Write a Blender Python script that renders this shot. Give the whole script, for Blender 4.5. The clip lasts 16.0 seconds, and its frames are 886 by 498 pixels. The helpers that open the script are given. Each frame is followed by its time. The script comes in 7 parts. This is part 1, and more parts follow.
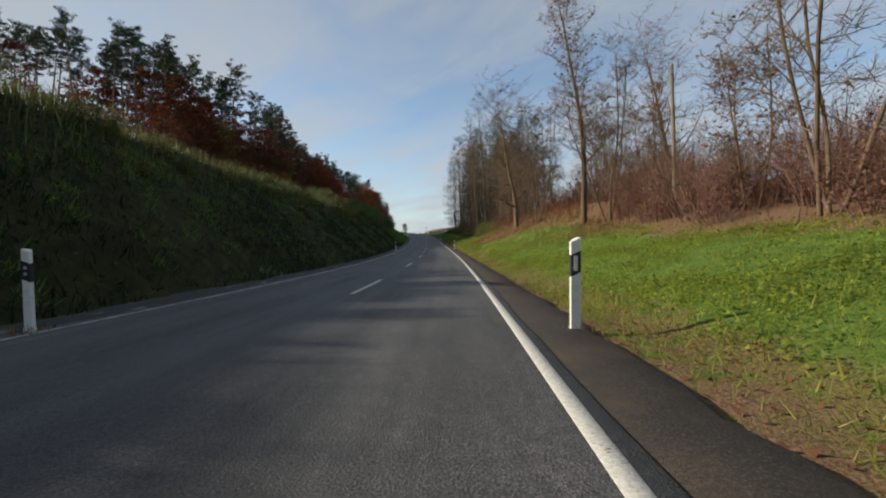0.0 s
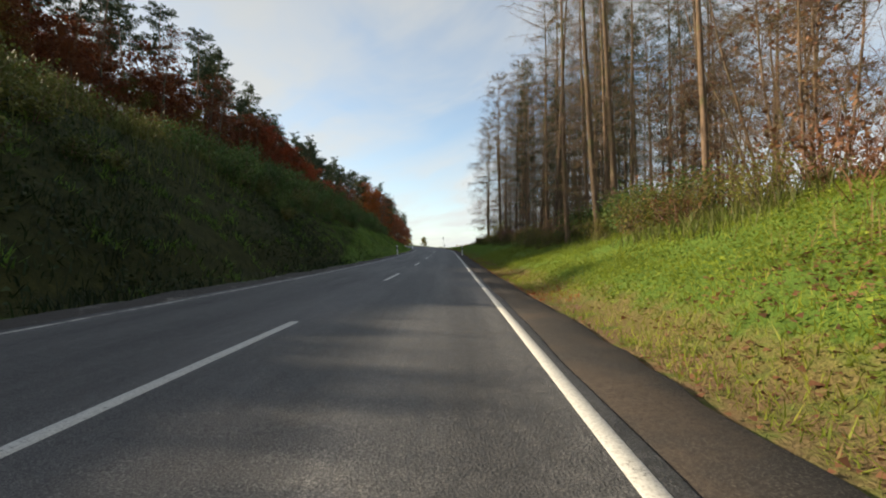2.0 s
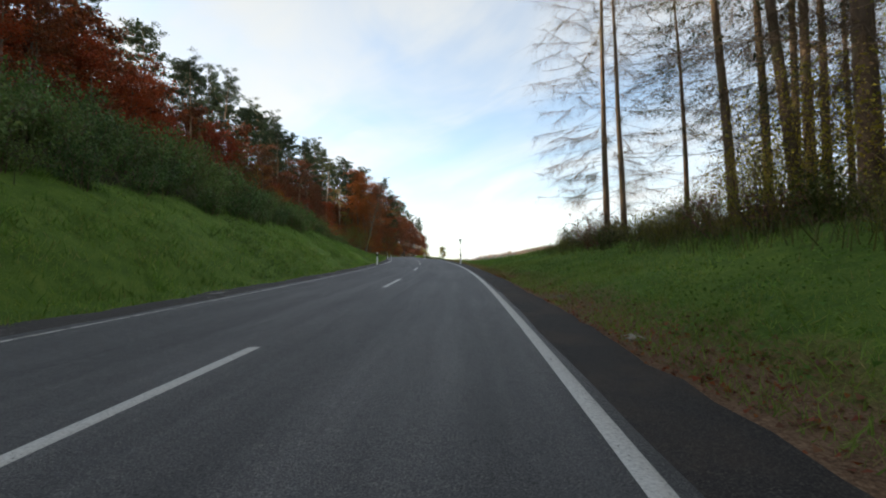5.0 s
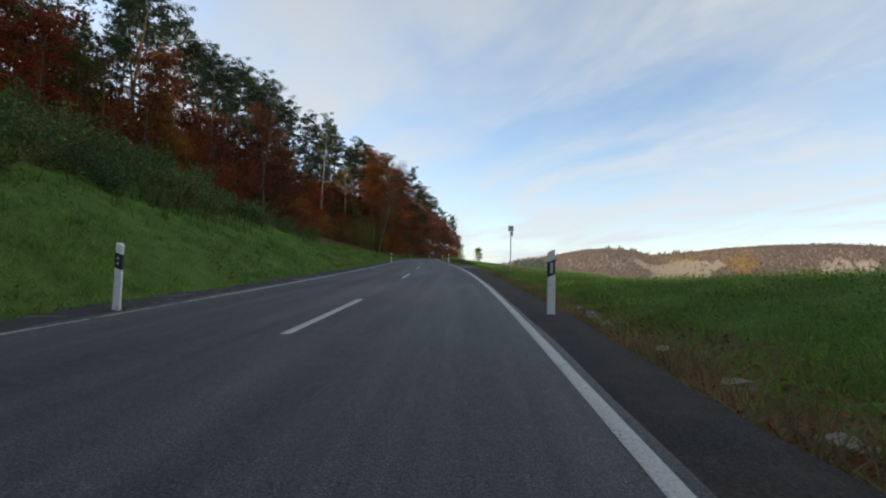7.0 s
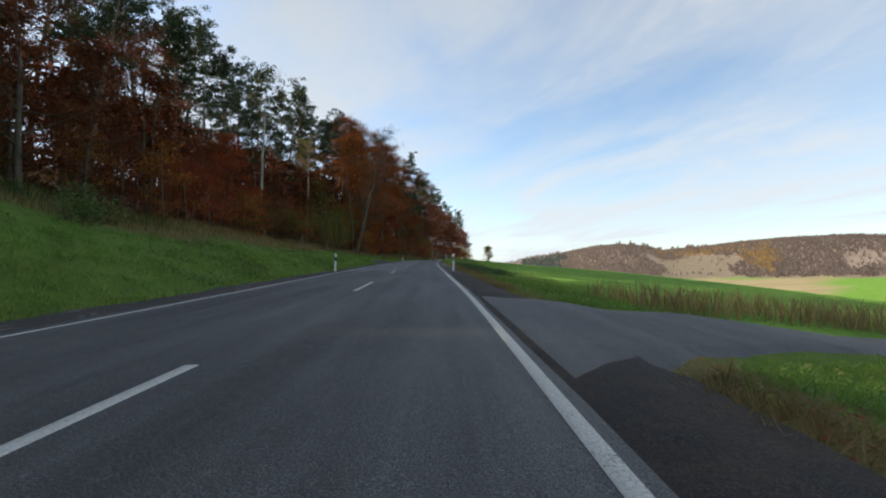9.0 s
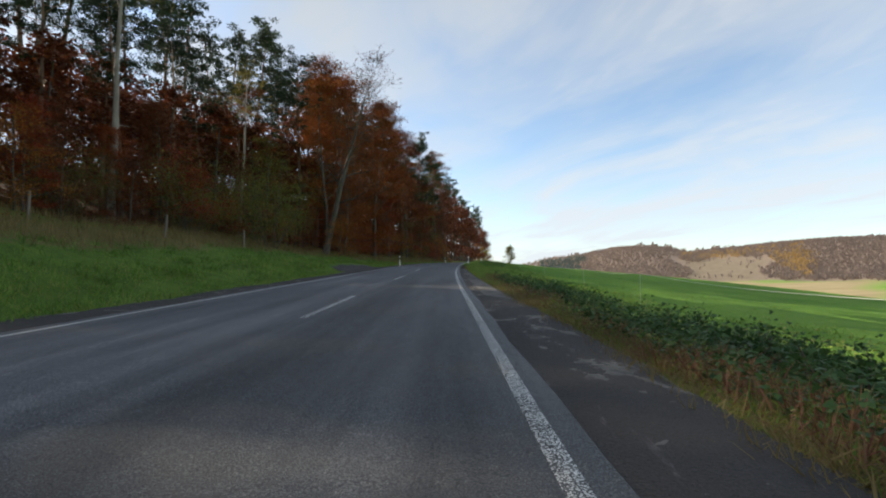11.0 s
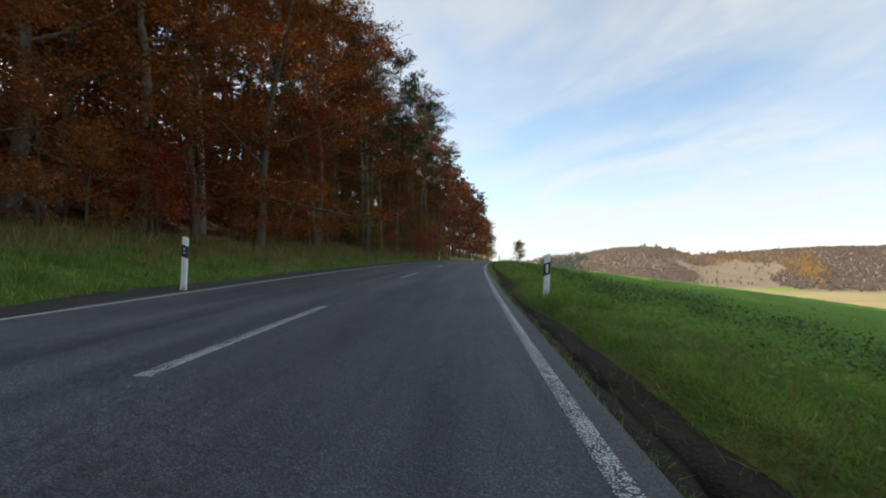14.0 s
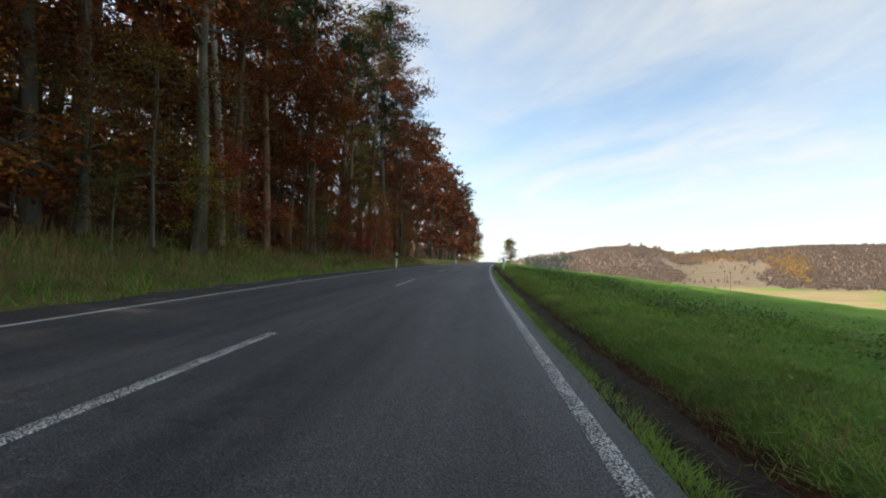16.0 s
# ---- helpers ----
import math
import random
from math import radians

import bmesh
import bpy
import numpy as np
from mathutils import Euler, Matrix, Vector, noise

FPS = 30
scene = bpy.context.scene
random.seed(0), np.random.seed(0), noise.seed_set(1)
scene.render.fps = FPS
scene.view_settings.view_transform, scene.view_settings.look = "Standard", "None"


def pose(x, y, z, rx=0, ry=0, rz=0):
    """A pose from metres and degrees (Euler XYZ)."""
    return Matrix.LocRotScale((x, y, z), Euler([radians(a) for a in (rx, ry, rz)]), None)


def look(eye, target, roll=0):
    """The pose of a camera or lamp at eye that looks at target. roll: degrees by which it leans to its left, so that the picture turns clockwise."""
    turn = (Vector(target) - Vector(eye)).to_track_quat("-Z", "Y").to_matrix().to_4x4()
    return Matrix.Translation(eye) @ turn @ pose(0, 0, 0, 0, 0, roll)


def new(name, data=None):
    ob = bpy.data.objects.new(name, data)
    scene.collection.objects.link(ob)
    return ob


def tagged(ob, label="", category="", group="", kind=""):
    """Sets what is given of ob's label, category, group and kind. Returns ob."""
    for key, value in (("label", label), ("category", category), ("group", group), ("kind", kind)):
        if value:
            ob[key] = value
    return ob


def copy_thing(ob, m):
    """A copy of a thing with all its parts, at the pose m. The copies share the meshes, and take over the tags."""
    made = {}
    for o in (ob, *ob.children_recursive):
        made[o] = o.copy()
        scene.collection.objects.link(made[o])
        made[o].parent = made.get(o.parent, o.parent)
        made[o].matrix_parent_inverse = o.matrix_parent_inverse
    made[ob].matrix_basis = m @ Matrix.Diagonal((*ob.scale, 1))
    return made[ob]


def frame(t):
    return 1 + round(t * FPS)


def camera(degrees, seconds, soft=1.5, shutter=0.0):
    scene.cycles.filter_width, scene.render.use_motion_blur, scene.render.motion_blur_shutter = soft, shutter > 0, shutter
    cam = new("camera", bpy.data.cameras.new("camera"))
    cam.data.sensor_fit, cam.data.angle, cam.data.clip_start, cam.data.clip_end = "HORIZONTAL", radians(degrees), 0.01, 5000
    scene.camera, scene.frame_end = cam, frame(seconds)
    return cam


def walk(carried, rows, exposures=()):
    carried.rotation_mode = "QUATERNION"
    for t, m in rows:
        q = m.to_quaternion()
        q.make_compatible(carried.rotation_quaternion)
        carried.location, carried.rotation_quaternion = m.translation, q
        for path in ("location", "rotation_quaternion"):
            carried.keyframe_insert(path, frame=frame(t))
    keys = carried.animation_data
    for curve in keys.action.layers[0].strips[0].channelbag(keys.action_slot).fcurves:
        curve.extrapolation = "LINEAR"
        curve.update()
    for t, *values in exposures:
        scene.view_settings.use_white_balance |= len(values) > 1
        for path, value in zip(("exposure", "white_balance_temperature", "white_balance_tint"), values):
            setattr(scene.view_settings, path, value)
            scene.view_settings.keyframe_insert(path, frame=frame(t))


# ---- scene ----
cam = camera(87.42, 16.0, soft=2.0, shutter=0.0)

# seconds, place in metres, then tilt from straight down, roll and heading in degrees
PATH = [
    (0.0, 2.353, 1.152, 0.929, 89.97, 1.54, -5.23),
    (0.5, 3.993, 15.553, 0.982, 90.38, 0.39, -3.35),
    (1.0, 5.261, 30.594, 1.168, 91.02, 0.48, -2.50),
    (1.5, 6.380, 43.649, 1.438, 91.46, -0.22, -2.96),
    (2.0, 7.393, 56.602, 1.795, 92.06, 0.20, -2.29),
    (2.5, 8.146, 68.233, 2.176, 92.04, 0.45, -1.66),
    (3.0, 8.792, 80.182, 2.631, 92.81, 0.39, -1.43),
    (3.5, 9.516, 90.481, 3.078, 93.18, 0.85, -3.13),
    (4.0, 10.158, 100.581, 3.559, 93.16, -0.48, -0.23),
    (4.5, 10.478, 109.509, 3.997, 93.28, -0.79, 1.18),
    (5.0, 10.674, 117.959, 4.420, 93.41, 0.70, 0.60),
    (5.2, 10.797, 121.281, 4.588, 93.44, 0.57, 0.90),
    (5.5, 10.933, 126.215, 4.839, 93.47, 0.39, 1.63),
    (6.0, 11.017, 134.256, 5.250, 93.52, 0.08, 2.81),
    (6.5, 10.934, 142.025, 5.651, 93.57, -0.23, 3.96),
    (7.0, 10.704, 149.475, 6.037, 93.60, -0.54, 5.06),
    (7.3, 10.503, 153.773, 6.260, 93.61, -0.73, 5.70),
    (7.5, 10.351, 156.566, 6.405, 93.59, -0.28, 5.89),
    (8.0, 9.704, 164.538, 6.818, 93.61, -0.01, 6.95),
    (8.5, 9.297, 171.611, 7.183, 93.54, 0.85, 4.58),
    (8.7, 9.028, 174.436, 7.328, 93.54, 0.78, 5.12),
    (9.0, 8.595, 178.673, 7.544, 93.55, 0.68, 5.94),
    (9.5, 7.794, 185.746, 7.900, 93.57, 0.51, 7.29),
    (10.0, 6.889, 192.851, 8.252, 93.59, 0.33, 8.66),
    (10.5, 5.908, 199.984, 8.600, 93.63, 0.16, 9.31),
    (10.8, 5.319, 204.299, 8.810, 93.66, 0.06, 9.56),
    (11.0, 5.062, 207.212, 8.949, 93.72, 0.50, 7.79),
    (11.5, 4.412, 213.617, 9.255, 93.66, -0.48, 9.59),
    (12.0, 3.231, 221.024, 9.608, 93.76, -0.21, 11.54),
    (12.5, 2.420, 227.032, 9.896, 93.42, -0.13, 11.10),
    (13.0, 1.411, 233.896, 10.232, 93.14, 0.02, 9.39),
    (13.5, 0.821, 240.206, 10.545, 93.06, -0.24, 5.72),
    (14.0, 0.242, 246.908, 10.882, 92.98, -1.68, 7.33),
    (14.5, -0.334, 253.402, 11.202, 92.94, -0.58, 5.90),
    (15.0, -0.591, 259.966, 11.514, 92.94, -1.08, 4.28),
    (15.5, -1.018, 266.189, 11.802, 93.05, -1.86, 6.11),
    (16.0, -1.422, 272.784, 12.097, 93.04, -1.38, 5.39),
]
walk(cam, [(t, pose(x, y, z, a, b, c)) for t, x, y, z, a, b, c in PATH],
     exposures=[(0.0, 0.42, 6500, 7), (0.5, 0.56, 6850, 7), (1.5, 0.78, 7050, 7), (2.1, 1.0, 7350, 7), (3.0, 0.92, 7050, 7), (3.6, 1.2, 7000, 7), (4.1, 1.46, 7300, 7), (5.0, 1.4, 7350, 7), (7.4, 0.92, 6600, 7), (8.6, 1.0, 6600, 7), (12.0, 1.05, 6650, 7), (14.0, 1.18, 6900, 7), (16.0, 1.24, 7050, 7)])

# the road's line: heading and climb in degrees every 25 m, from 30 m behind the start
HEADING = [-9.31, -7.56, -5.82, -4.22, -3.28, -2.92, -2.34, 1.46, 5.28, 8.08, 7.58, 5.17, 2.7, 0.24, -1.01, -1.43, -1.44, -1.42, -1.42, -1.41, -1.41, -1.41, -1.41]
CLIMB = [-1.01, -0.23, 0.61, 1.45, 2.07, 2.74, 2.91, 2.99, 2.96, 2.78, 2.68, 2.87, 2.55, 2.12, 1.85, 1.72, 1.7, 1.7, 1.7, 1.7, 1.7, 1.7, 1.7]

# ---- light ----
SUN_LEFT, SUN_UP = 76.0, 25.8          # degrees left of straight ahead, degrees over the horizon
sun = new("sun", bpy.data.lights.new("sun", "SUN"))
sun.data.energy, sun.data.angle, sun.data.color = 5.0, radians(1.0), (1.0, 0.87, 0.7)
a, e = radians(SUN_LEFT), radians(SUN_UP)
sun.matrix_world = look((-math.sin(a) * math.cos(e) * 300, math.cos(a) * math.cos(e) * 300, math.sin(e) * 300), (0, 0, 0))

world = bpy.data.worlds.new("sky")
scene.world = world
world.use_nodes = True
wt = world.node_tree
wn, wl = wt.nodes, wt.links
wn.clear()


def wnode(kind, **kw):
    n = wn.new(kind)
    for k, v in kw.items():
        n.inputs[k].default_value = v
    return n


def wmath(op, a, b=None, clamp=False):
    n = wn.new("ShaderNodeMath")
    n.operation, n.use_clamp = op, clamp
    for i, v in enumerate((a, b)):
        if v is None:
            continue
        if isinstance(v, (int, float)):
            n.inputs[i].default_value = v
        else:
            wl.new(v, n.inputs[i])
    return n.outputs[0]


sky = wn.new("ShaderNodeTexSky")
sky.sky_type, sky.sun_disc = "NISHITA", False
sky.sun_elevation, sky.sun_rotation = e, -a
sky.altitude, sky.air_density, sky.dust_density, sky.ozone_density = 250, 1.0, 0.6, 1.5
co = wn.new("ShaderNodeTexCoord")
sep = wn.new("ShaderNodeSeparateXYZ")
wl.new(co.outputs["Generated"], sep.inputs[0])
up = wmath("MAXIMUM", sep.outputs["Z"], 0.0)
den = wmath("ADD", up, 0.16)
flat = wn.new("ShaderNodeCombineXYZ")
wl.new(wmath("DIVIDE", sep.outputs["X"], den), flat.inputs[0])
wl.new(wmath("DIVIDE", sep.outputs["Y"], den), flat.inputs[1])


def cloud_layer(turn, stretch, scale, detail, lo, hi, shift, warp):
    mp = wn.new("ShaderNodeMapping")
    mp.vector_type = "TEXTURE"
    mp.inputs["Rotation"].default_value = (0, 0, radians(turn))
    mp.inputs["Scale"].default_value = (1, 1 / stretch, 1)
    mp.inputs["Location"].default_value = shift
    wl.new(flat.outputs[0], mp.inputs[0])
    nz = wnode("ShaderNodeTexNoise", Scale=scale, Detail=detail, Roughness=0.56, Distortion=warp)
    wl.new(mp.outputs[0], nz.inputs["Vector"])
    mr = wnode("ShaderNodeMapRange")
    mr.interpolation_type = "SMOOTHSTEP"
    mr.inputs[1].default_value, mr.inputs[2].default_value = lo, hi
    wl.new(nz.outputs["Fac"], mr.inputs[0])
    return mr.outputs[0]


veil = cloud_layer(32, 0.62, 0.8, 5, 0.36, 0.62, (3.1, 0.4, 0), 0.5)
wisps = cloud_layer(38, 0.42, 2.0, 7, 0.42, 0.72, (1.7, 5.2, 0), 0.8)
haze = wmath("POWER", wmath("SUBTRACT", 1.0, up, True), 5.0)
cover = wmath("ADD", wmath("MULTIPLY", veil, 0.58), wmath("MULTIPLY", wisps, 0.50))
cover = wmath("ADD", cover, wmath("MULTIPLY", haze, 0.42))
cover = wmath("MINIMUM", cover, 0.93)
mixc = wn.new("ShaderNodeMix")
mixc.data_type = "RGBA"
wl.new(cover, mixc.inputs[0])
tint = wn.new("ShaderNodeMix")
tint.data_type, tint.blend_type = "RGBA", "MULTIPLY"
tint.inputs[0].default_value = 1.0
tint.inputs[7].default_value = (1.9, 1.9, 1.9, 1)
wl.new(sky.outputs[0], tint.inputs[6])
wl.new(tint.outputs[2], mixc.inputs[6])
dim = wn.new("ShaderNodeMix")
dim.data_type = "RGBA"
wl.new(wmath("POWER", up, 1.5), dim.inputs[0])
dim.inputs[6].default_value, dim.inputs[7].default_value = (6.5, 7.0, 7.75, 1), (2.4, 2.6, 3.0, 1)
wl.new(dim.outputs[2], mixc.inputs[7])
bg = wnode("ShaderNodeBackground", Strength=0.062)
wl.new(mixc.outputs[2], bg.inputs[0])
wo = wn.new("ShaderNodeOutputWorld")
wl.new(bg.outputs[0], wo.inputs[0])


# ---- materials ----
class Mat:
    """A small builder for node materials."""

    def __init__(self, name, rough=0.8, spec=0.3):
        self.m = bpy.data.materials.new(name)
        self.m.use_nodes = True
        self.t = self.m.node_tree
        self.n, self.l = self.t.nodes, self.t.links
        self.b = self.n["Principled BSDF"]
        self.b.inputs["Roughness"].default_value = rough
        self.b.inputs["Specular IOR Level"].default_value = spec
        self.out = self.n["Material Output"]
        self.geo = self.n.new("ShaderNodeNewGeometry")
        self.tc = self.n.new("ShaderNodeTexCoord")

    def noise(self, scale, detail=4, rough=0.6, stretch=None, vec=None, warp=0.0):
        nz = self.n.new("ShaderNodeTexNoise")
        nz.inputs["Scale"].default_value, nz.inputs["Detail"].default_value = scale, detail
        nz.inputs["Roughness"].default_value, nz.inputs["Distortion"].default_value = rough, warp
        v = vec or self.tc.outputs["Object"]
        if stretch:
            mp = self.n.new("ShaderNodeMapping")
            mp.inputs["Scale"].default_value = stretch
            self.l.new(v, mp.inputs[0])
            v = mp.outputs[0]
        self.l.new(v, nz.inputs["Vector"])
        return nz.outputs["Fac"]

    def cells(self, scale, stretch=None):
        vo = self.n.new("ShaderNodeTexVoronoi")
        vo.inputs["Scale"].default_value = scale
        self.l.new(self.tc.outputs["Object"], vo.inputs["Vector"])
        return vo.outputs["Distance"]

    def attr(self, name):
        at_ = self.n.new("ShaderNodeAttribute")
        at_.attribute_name = name
        return at_.outputs["Fac"]

    def uv(self):
        return self.tc.outputs["UV"]

    def obj_random(self):
        return self.n.new("ShaderNodeObjectInfo").outputs["Random"]

    def island(self):
        return self.geo.outputs["Random Per Island"]

    def span(self, f, lo, hi, a=0.0, b=1.0, smooth=True):
        mr = self.n.new("ShaderNodeMapRange")
        mr.interpolation_type = "SMOOTHSTEP" if smooth else "LINEAR"
        for i, v in enumerate((lo, hi, a, b)):
            mr.inputs[i + 1].default_value = v
        self.l.new(f, mr.inputs[0])
        return mr.outputs[0]

    def ramp(self, f, stops):
        cr = self.n.new("ShaderNodeValToRGB")
        el = cr.color_ramp.elements
        while len(el) < len(stops):
            el.new(0.5)
        for x, (p, c) in zip(el, stops):
            x.position, x.color = p, (*c, 1)
        self.l.new(f, cr.inputs[0])
        return cr.outputs[0]

    def mix(self, f, a, b, mode="MIX"):
        mx = self.n.new("ShaderNodeMix")
        mx.data_type, mx.blend_type = "RGBA", mode
        for i, v in ((0, f), (6, a), (7, b)):
            if isinstance(v, (int, float)):
                mx.inputs[i].default_value = v
            elif isinstance(v, tuple):
                mx.inputs[i].default_value = (*v, 1)
            else:
                self.l.new(v, mx.inputs[i])
        return mx.outputs[2]

    def math(self, op, a, b=0.0):
        mt = self.n.new("ShaderNodeMath")
        mt.operation = op
        for i, v in enumerate((a, b)):
            if isinstance(v, (int, float)):
                mt.inputs[i].default_value = v
            else:
                self.l.new(v, mt.inputs[i])
        return mt.outputs[0]

    def color(self, c):
        if isinstance(c, tuple):
            self.b.inputs["Base Color"].default_value = (*c, 1)
        else:
            self.l.new(c, self.b.inputs["Base Color"])
        return self

    def rough(self, f):
        self.l.new(f, self.b.inputs["Roughness"])
        return self

    def bump(self, f, strength=0.3, dist=0.02):
        bp = self.n.new("ShaderNodeBump")
        bp.inputs["Strength"].default_value, bp.inputs["Distance"].default_value = strength, dist
        self.l.new(f, bp.inputs["Height"])
        self.l.new(bp.outputs[0], self.b.inputs["Normal"])
        return self

    def translucent(self, col, amount):
        tr = self.n.new("ShaderNodeBsdfTranslucent")
        if isinstance(col, tuple):
            tr.inputs[0].default_value = (*col, 1)
        else:
            self.l.new(col, tr.inputs[0])
        ms = self.n.new("ShaderNodeMixShader")
        ms.inputs[0].default_value = amount
        self.l.new(self.b.outputs[0], ms.inputs[1])
        self.l.new(tr.outputs[0], ms.inputs[2])
        self.l.new(ms.outputs[0], self.out.inputs[0])
        return self

    def thin(self, f):
        """Lets the surface through where f is low: worn-away paint."""
        tp = self.n.new("ShaderNodeBsdfTransparent")
        ms = self.n.new("ShaderNodeMixShader")
        self.l.new(f, ms.inputs[0])
        self.l.new(tp.outputs[0], ms.inputs[1])
        self.l.new(self.b.outputs[0], ms.inputs[2])
        self.l.new(ms.outputs[0], self.out.inputs[0])
        return self


def leaf_mat(name, stops, trans=0.3, rough=0.6):
    """Foliage: hue by tree and by leaf."""
    m = Mat(name, rough, 0.25)
    mixed = m.math("ADD", m.math("MULTIPLY", m.obj_random(), 0.55), m.math("MULTIPLY", m.island(), 0.45))
    c = m.ramp(mixed, stops)
    shade = m.ramp(m.noise(0.9, 2), [(0.3, (0.62, 0.62, 0.62)), (0.7, (1.15, 1.15, 1.15))])
    c = m.mix(1.0, c, shade, "MULTIPLY")
    m.color(c)
    return m.translucent(c, trans).m


def bark_mat(name, lo, hi, scale=6.0, moss=None):
    m = Mat(name, 0.9, 0.15)
    n1 = m.noise(scale, 6, 0.65, (1, 1, 0.18))
    c = m.ramp(n1, [(0.28, lo), (0.72, hi)])
    v = m.ramp(m.obj_random(), [(0.0, (0.75, 0.75, 0.75)), (1.0, (1.2, 1.15, 1.1))])
    c = m.mix(1.0, c, v, "MULTIPLY")
    if moss:
        c = m.mix(m.span(m.noise(0.7, 3), 0.52, 0.68), c, moss)
    m.color(c).bump(n1, 0.6, 0.03)
    return m.m


def asphalt_mat():
    m = Mat("asphalt", 0.8, 0.32)
    across = m.n.new("ShaderNodeSeparateXYZ")
    m.l.new(m.uv(), across.inputs[0])          # u runs across in metres, v along
    x = across.outputs[0]
    grit = m.noise(95, 4, 0.85)
    stone = m.cells(60)
    blot = m.noise(11, 6, 0.72)
    big = m.noise(0.55, 4, 0.6, (1.0, 0.22, 1))
    streak = m.noise(2.2, 6, 0.65, (1.0, 0.035, 1), vec=m.uv())
    base = m.ramp(grit, [(0.34, (0.020, 0.020, 0.022)), (0.50, (0.060, 0.061, 0.063)), (0.64, (0.182, 0.180, 0.175))])
    c = m.mix(1.0, base, m.ramp(blot, [(0.30, (0.62, 0.62, 0.63)), (0.52, (1.0, 1.0, 1.0)), (0.72, (1.48, 1.46, 1.42))]), "MULTIPLY")
    c = m.mix(0.9, c, m.ramp(streak, [(0.30, (0.66, 0.66, 0.67)), (0.70, (1.42, 1.40, 1.38))]), "MULTIPLY")
    c = m.mix(0.9, c, m.ramp(big, [(0.34, (0.74, 0.74, 0.75)), (0.66, (1.30, 1.28, 1.26))]), "MULTIPLY")
    # wheel tracks polished a little darker, the crown between them paler
    for centre in (1.0, 2.3, -1.1, -2.5):
        d = m.math("ABSOLUTE", m.math("SUBTRACT", x, centre))
        k = m.math("MULTIPLY", m.span(d, 0.08, 0.48, 1.0, 0.0), m.span(m.noise(0.25, 4, 0.6, None, m.uv()), 0.35, 0.62, 0.25, 1.0))
        c = m.mix(m.math("MULTIPLY", k, 0.5), c, m.mix(1.0, c, (0.55, 0.55, 0.57), "MULTIPLY"))
    # the older, paler surface past the joint, most worn in the far lane
    y = across.outputs[1]
    older = m.math("MULTIPLY", m.span(y, 206.9, 207.1), m.span(y, 246, 264, 1.0, 0.0))
    older = m.math("MULTIPLY", older, m.span(x, -0.6, 0.8, 1.0, 0.15))
    c = m.mix(older, c, m.mix(1.0, c, (1.6, 1.63, 1.67), "MULTIPLY"))
    # sealed cracks and small dark spots
    spots = m.span(m.noise(2.6, 5, 0.7, None, None, 1.5), 0.66, 0.72)
    c = m.mix(m.math("MULTIPLY", spots, 0.45), c, (0.020, 0.020, 0.022))
    m.color(c)
    m.rough(m.span(blot, 0.3, 0.7, 0.52, 0.84))
    return m.bump(m.math("ADD", m.math("MULTIPLY", stone, 0.8), grit), 0.7, 0.008).m


def shoulder_mat():
    m = Mat("dark_shoulder", 0.9, 0.2)
    g = m.noise(80, 4, 0.8)
    c = m.ramp(g, [(0.32, (0.012, 0.011, 0.011)), (0.52, (0.036, 0.033, 0.031)), (0.68, (0.13, 0.115, 0.10))])
    dirt = m.span(m.noise(1.1, 5, 0.65), 0.40, 0.66)
    c = m.mix(m.math("MULTIPLY", dirt, 0.6), c, m.ramp(m.noise(30, 4, 0.7), [(0.3, (0.034, 0.024, 0.018)), (0.7, (0.115, 0.088, 0.066))]))
    return m.color(c).bump(g, 0.8, 0.012).m


def soil_mat():
    m = Mat("edge_soil", 0.95, 0.15)
    g = m.noise(45, 6, 0.75)
    c = m.ramp(g, [(0.30, (0.014, 0.011, 0.009)), (0.52, (0.044, 0.034, 0.026)), (0.72, (0.120, 0.098, 0.078))])
    damp = m.span(m.noise(1.7, 6, 0.7), 0.42, 0.62)
    c = m.mix(m.math("MULTIPLY", damp, 0.6), c, m.ramp(m.noise(22, 4, 0.7), [(0.3, (0.030, 0.022, 0.015)), (0.7, (0.085, 0.066, 0.046))]))
    return m.color(c).bump(m.math("ADD", g, m.cells(30)), 0.9, 0.02).m


def gravel_mat(name, pale):
    m = Mat(name, 0.9, 0.25)
    g = m.noise(90, 3, 0.7)
    s = m.cells(38)
    c = m.ramp(g, [(0.25, (0.026, 0.024, 0.023)), (0.65, (0.082, 0.074, 0.068)), (0.9, (0.20, 0.18, 0.165))])
    mud = m.math("MULTIPLY", m.span(m.noise(1.9, 10, 0.72, (1.0, 0.45, 1), None, 0.5), 0.55, 0.63), m.span(m.noise(14, 4, 0.7), 0.32, 0.55, 0.35, 1.0))
    c = m.mix(mud, c, m.ramp(m.noise(6, 4), [(0.3, tuple(v * 0.57 for v in pale)), (0.7, pale)]))
    return m.color(c).bump(m.math("ADD", s, g), 0.7, 0.02).m


def mud_mat():
    """Dried silt washed over the shoulder, with damp blotches."""
    m = Mat("dried_mud", 0.85, 0.25)
    g = m.noise(70, 4, 0.7)
    c = m.ramp(m.noise(5, 6, 0.65), [(0.3, (0.085, 0.077, 0.068)), (0.5, (0.135, 0.123, 0.109)), (0.7, (0.185, 0.170, 0.151))])
    damp = m.span(m.noise(3.2, 8, 0.7), 0.50, 0.62)
    c = m.mix(m.math("MULTIPLY", damp, 0.75), c, m.ramp(g, [(0.3, (0.030, 0.028, 0.026)), (0.7, (0.080, 0.073, 0.066))]))
    return m.color(c).bump(g, 0.6, 0.006).m


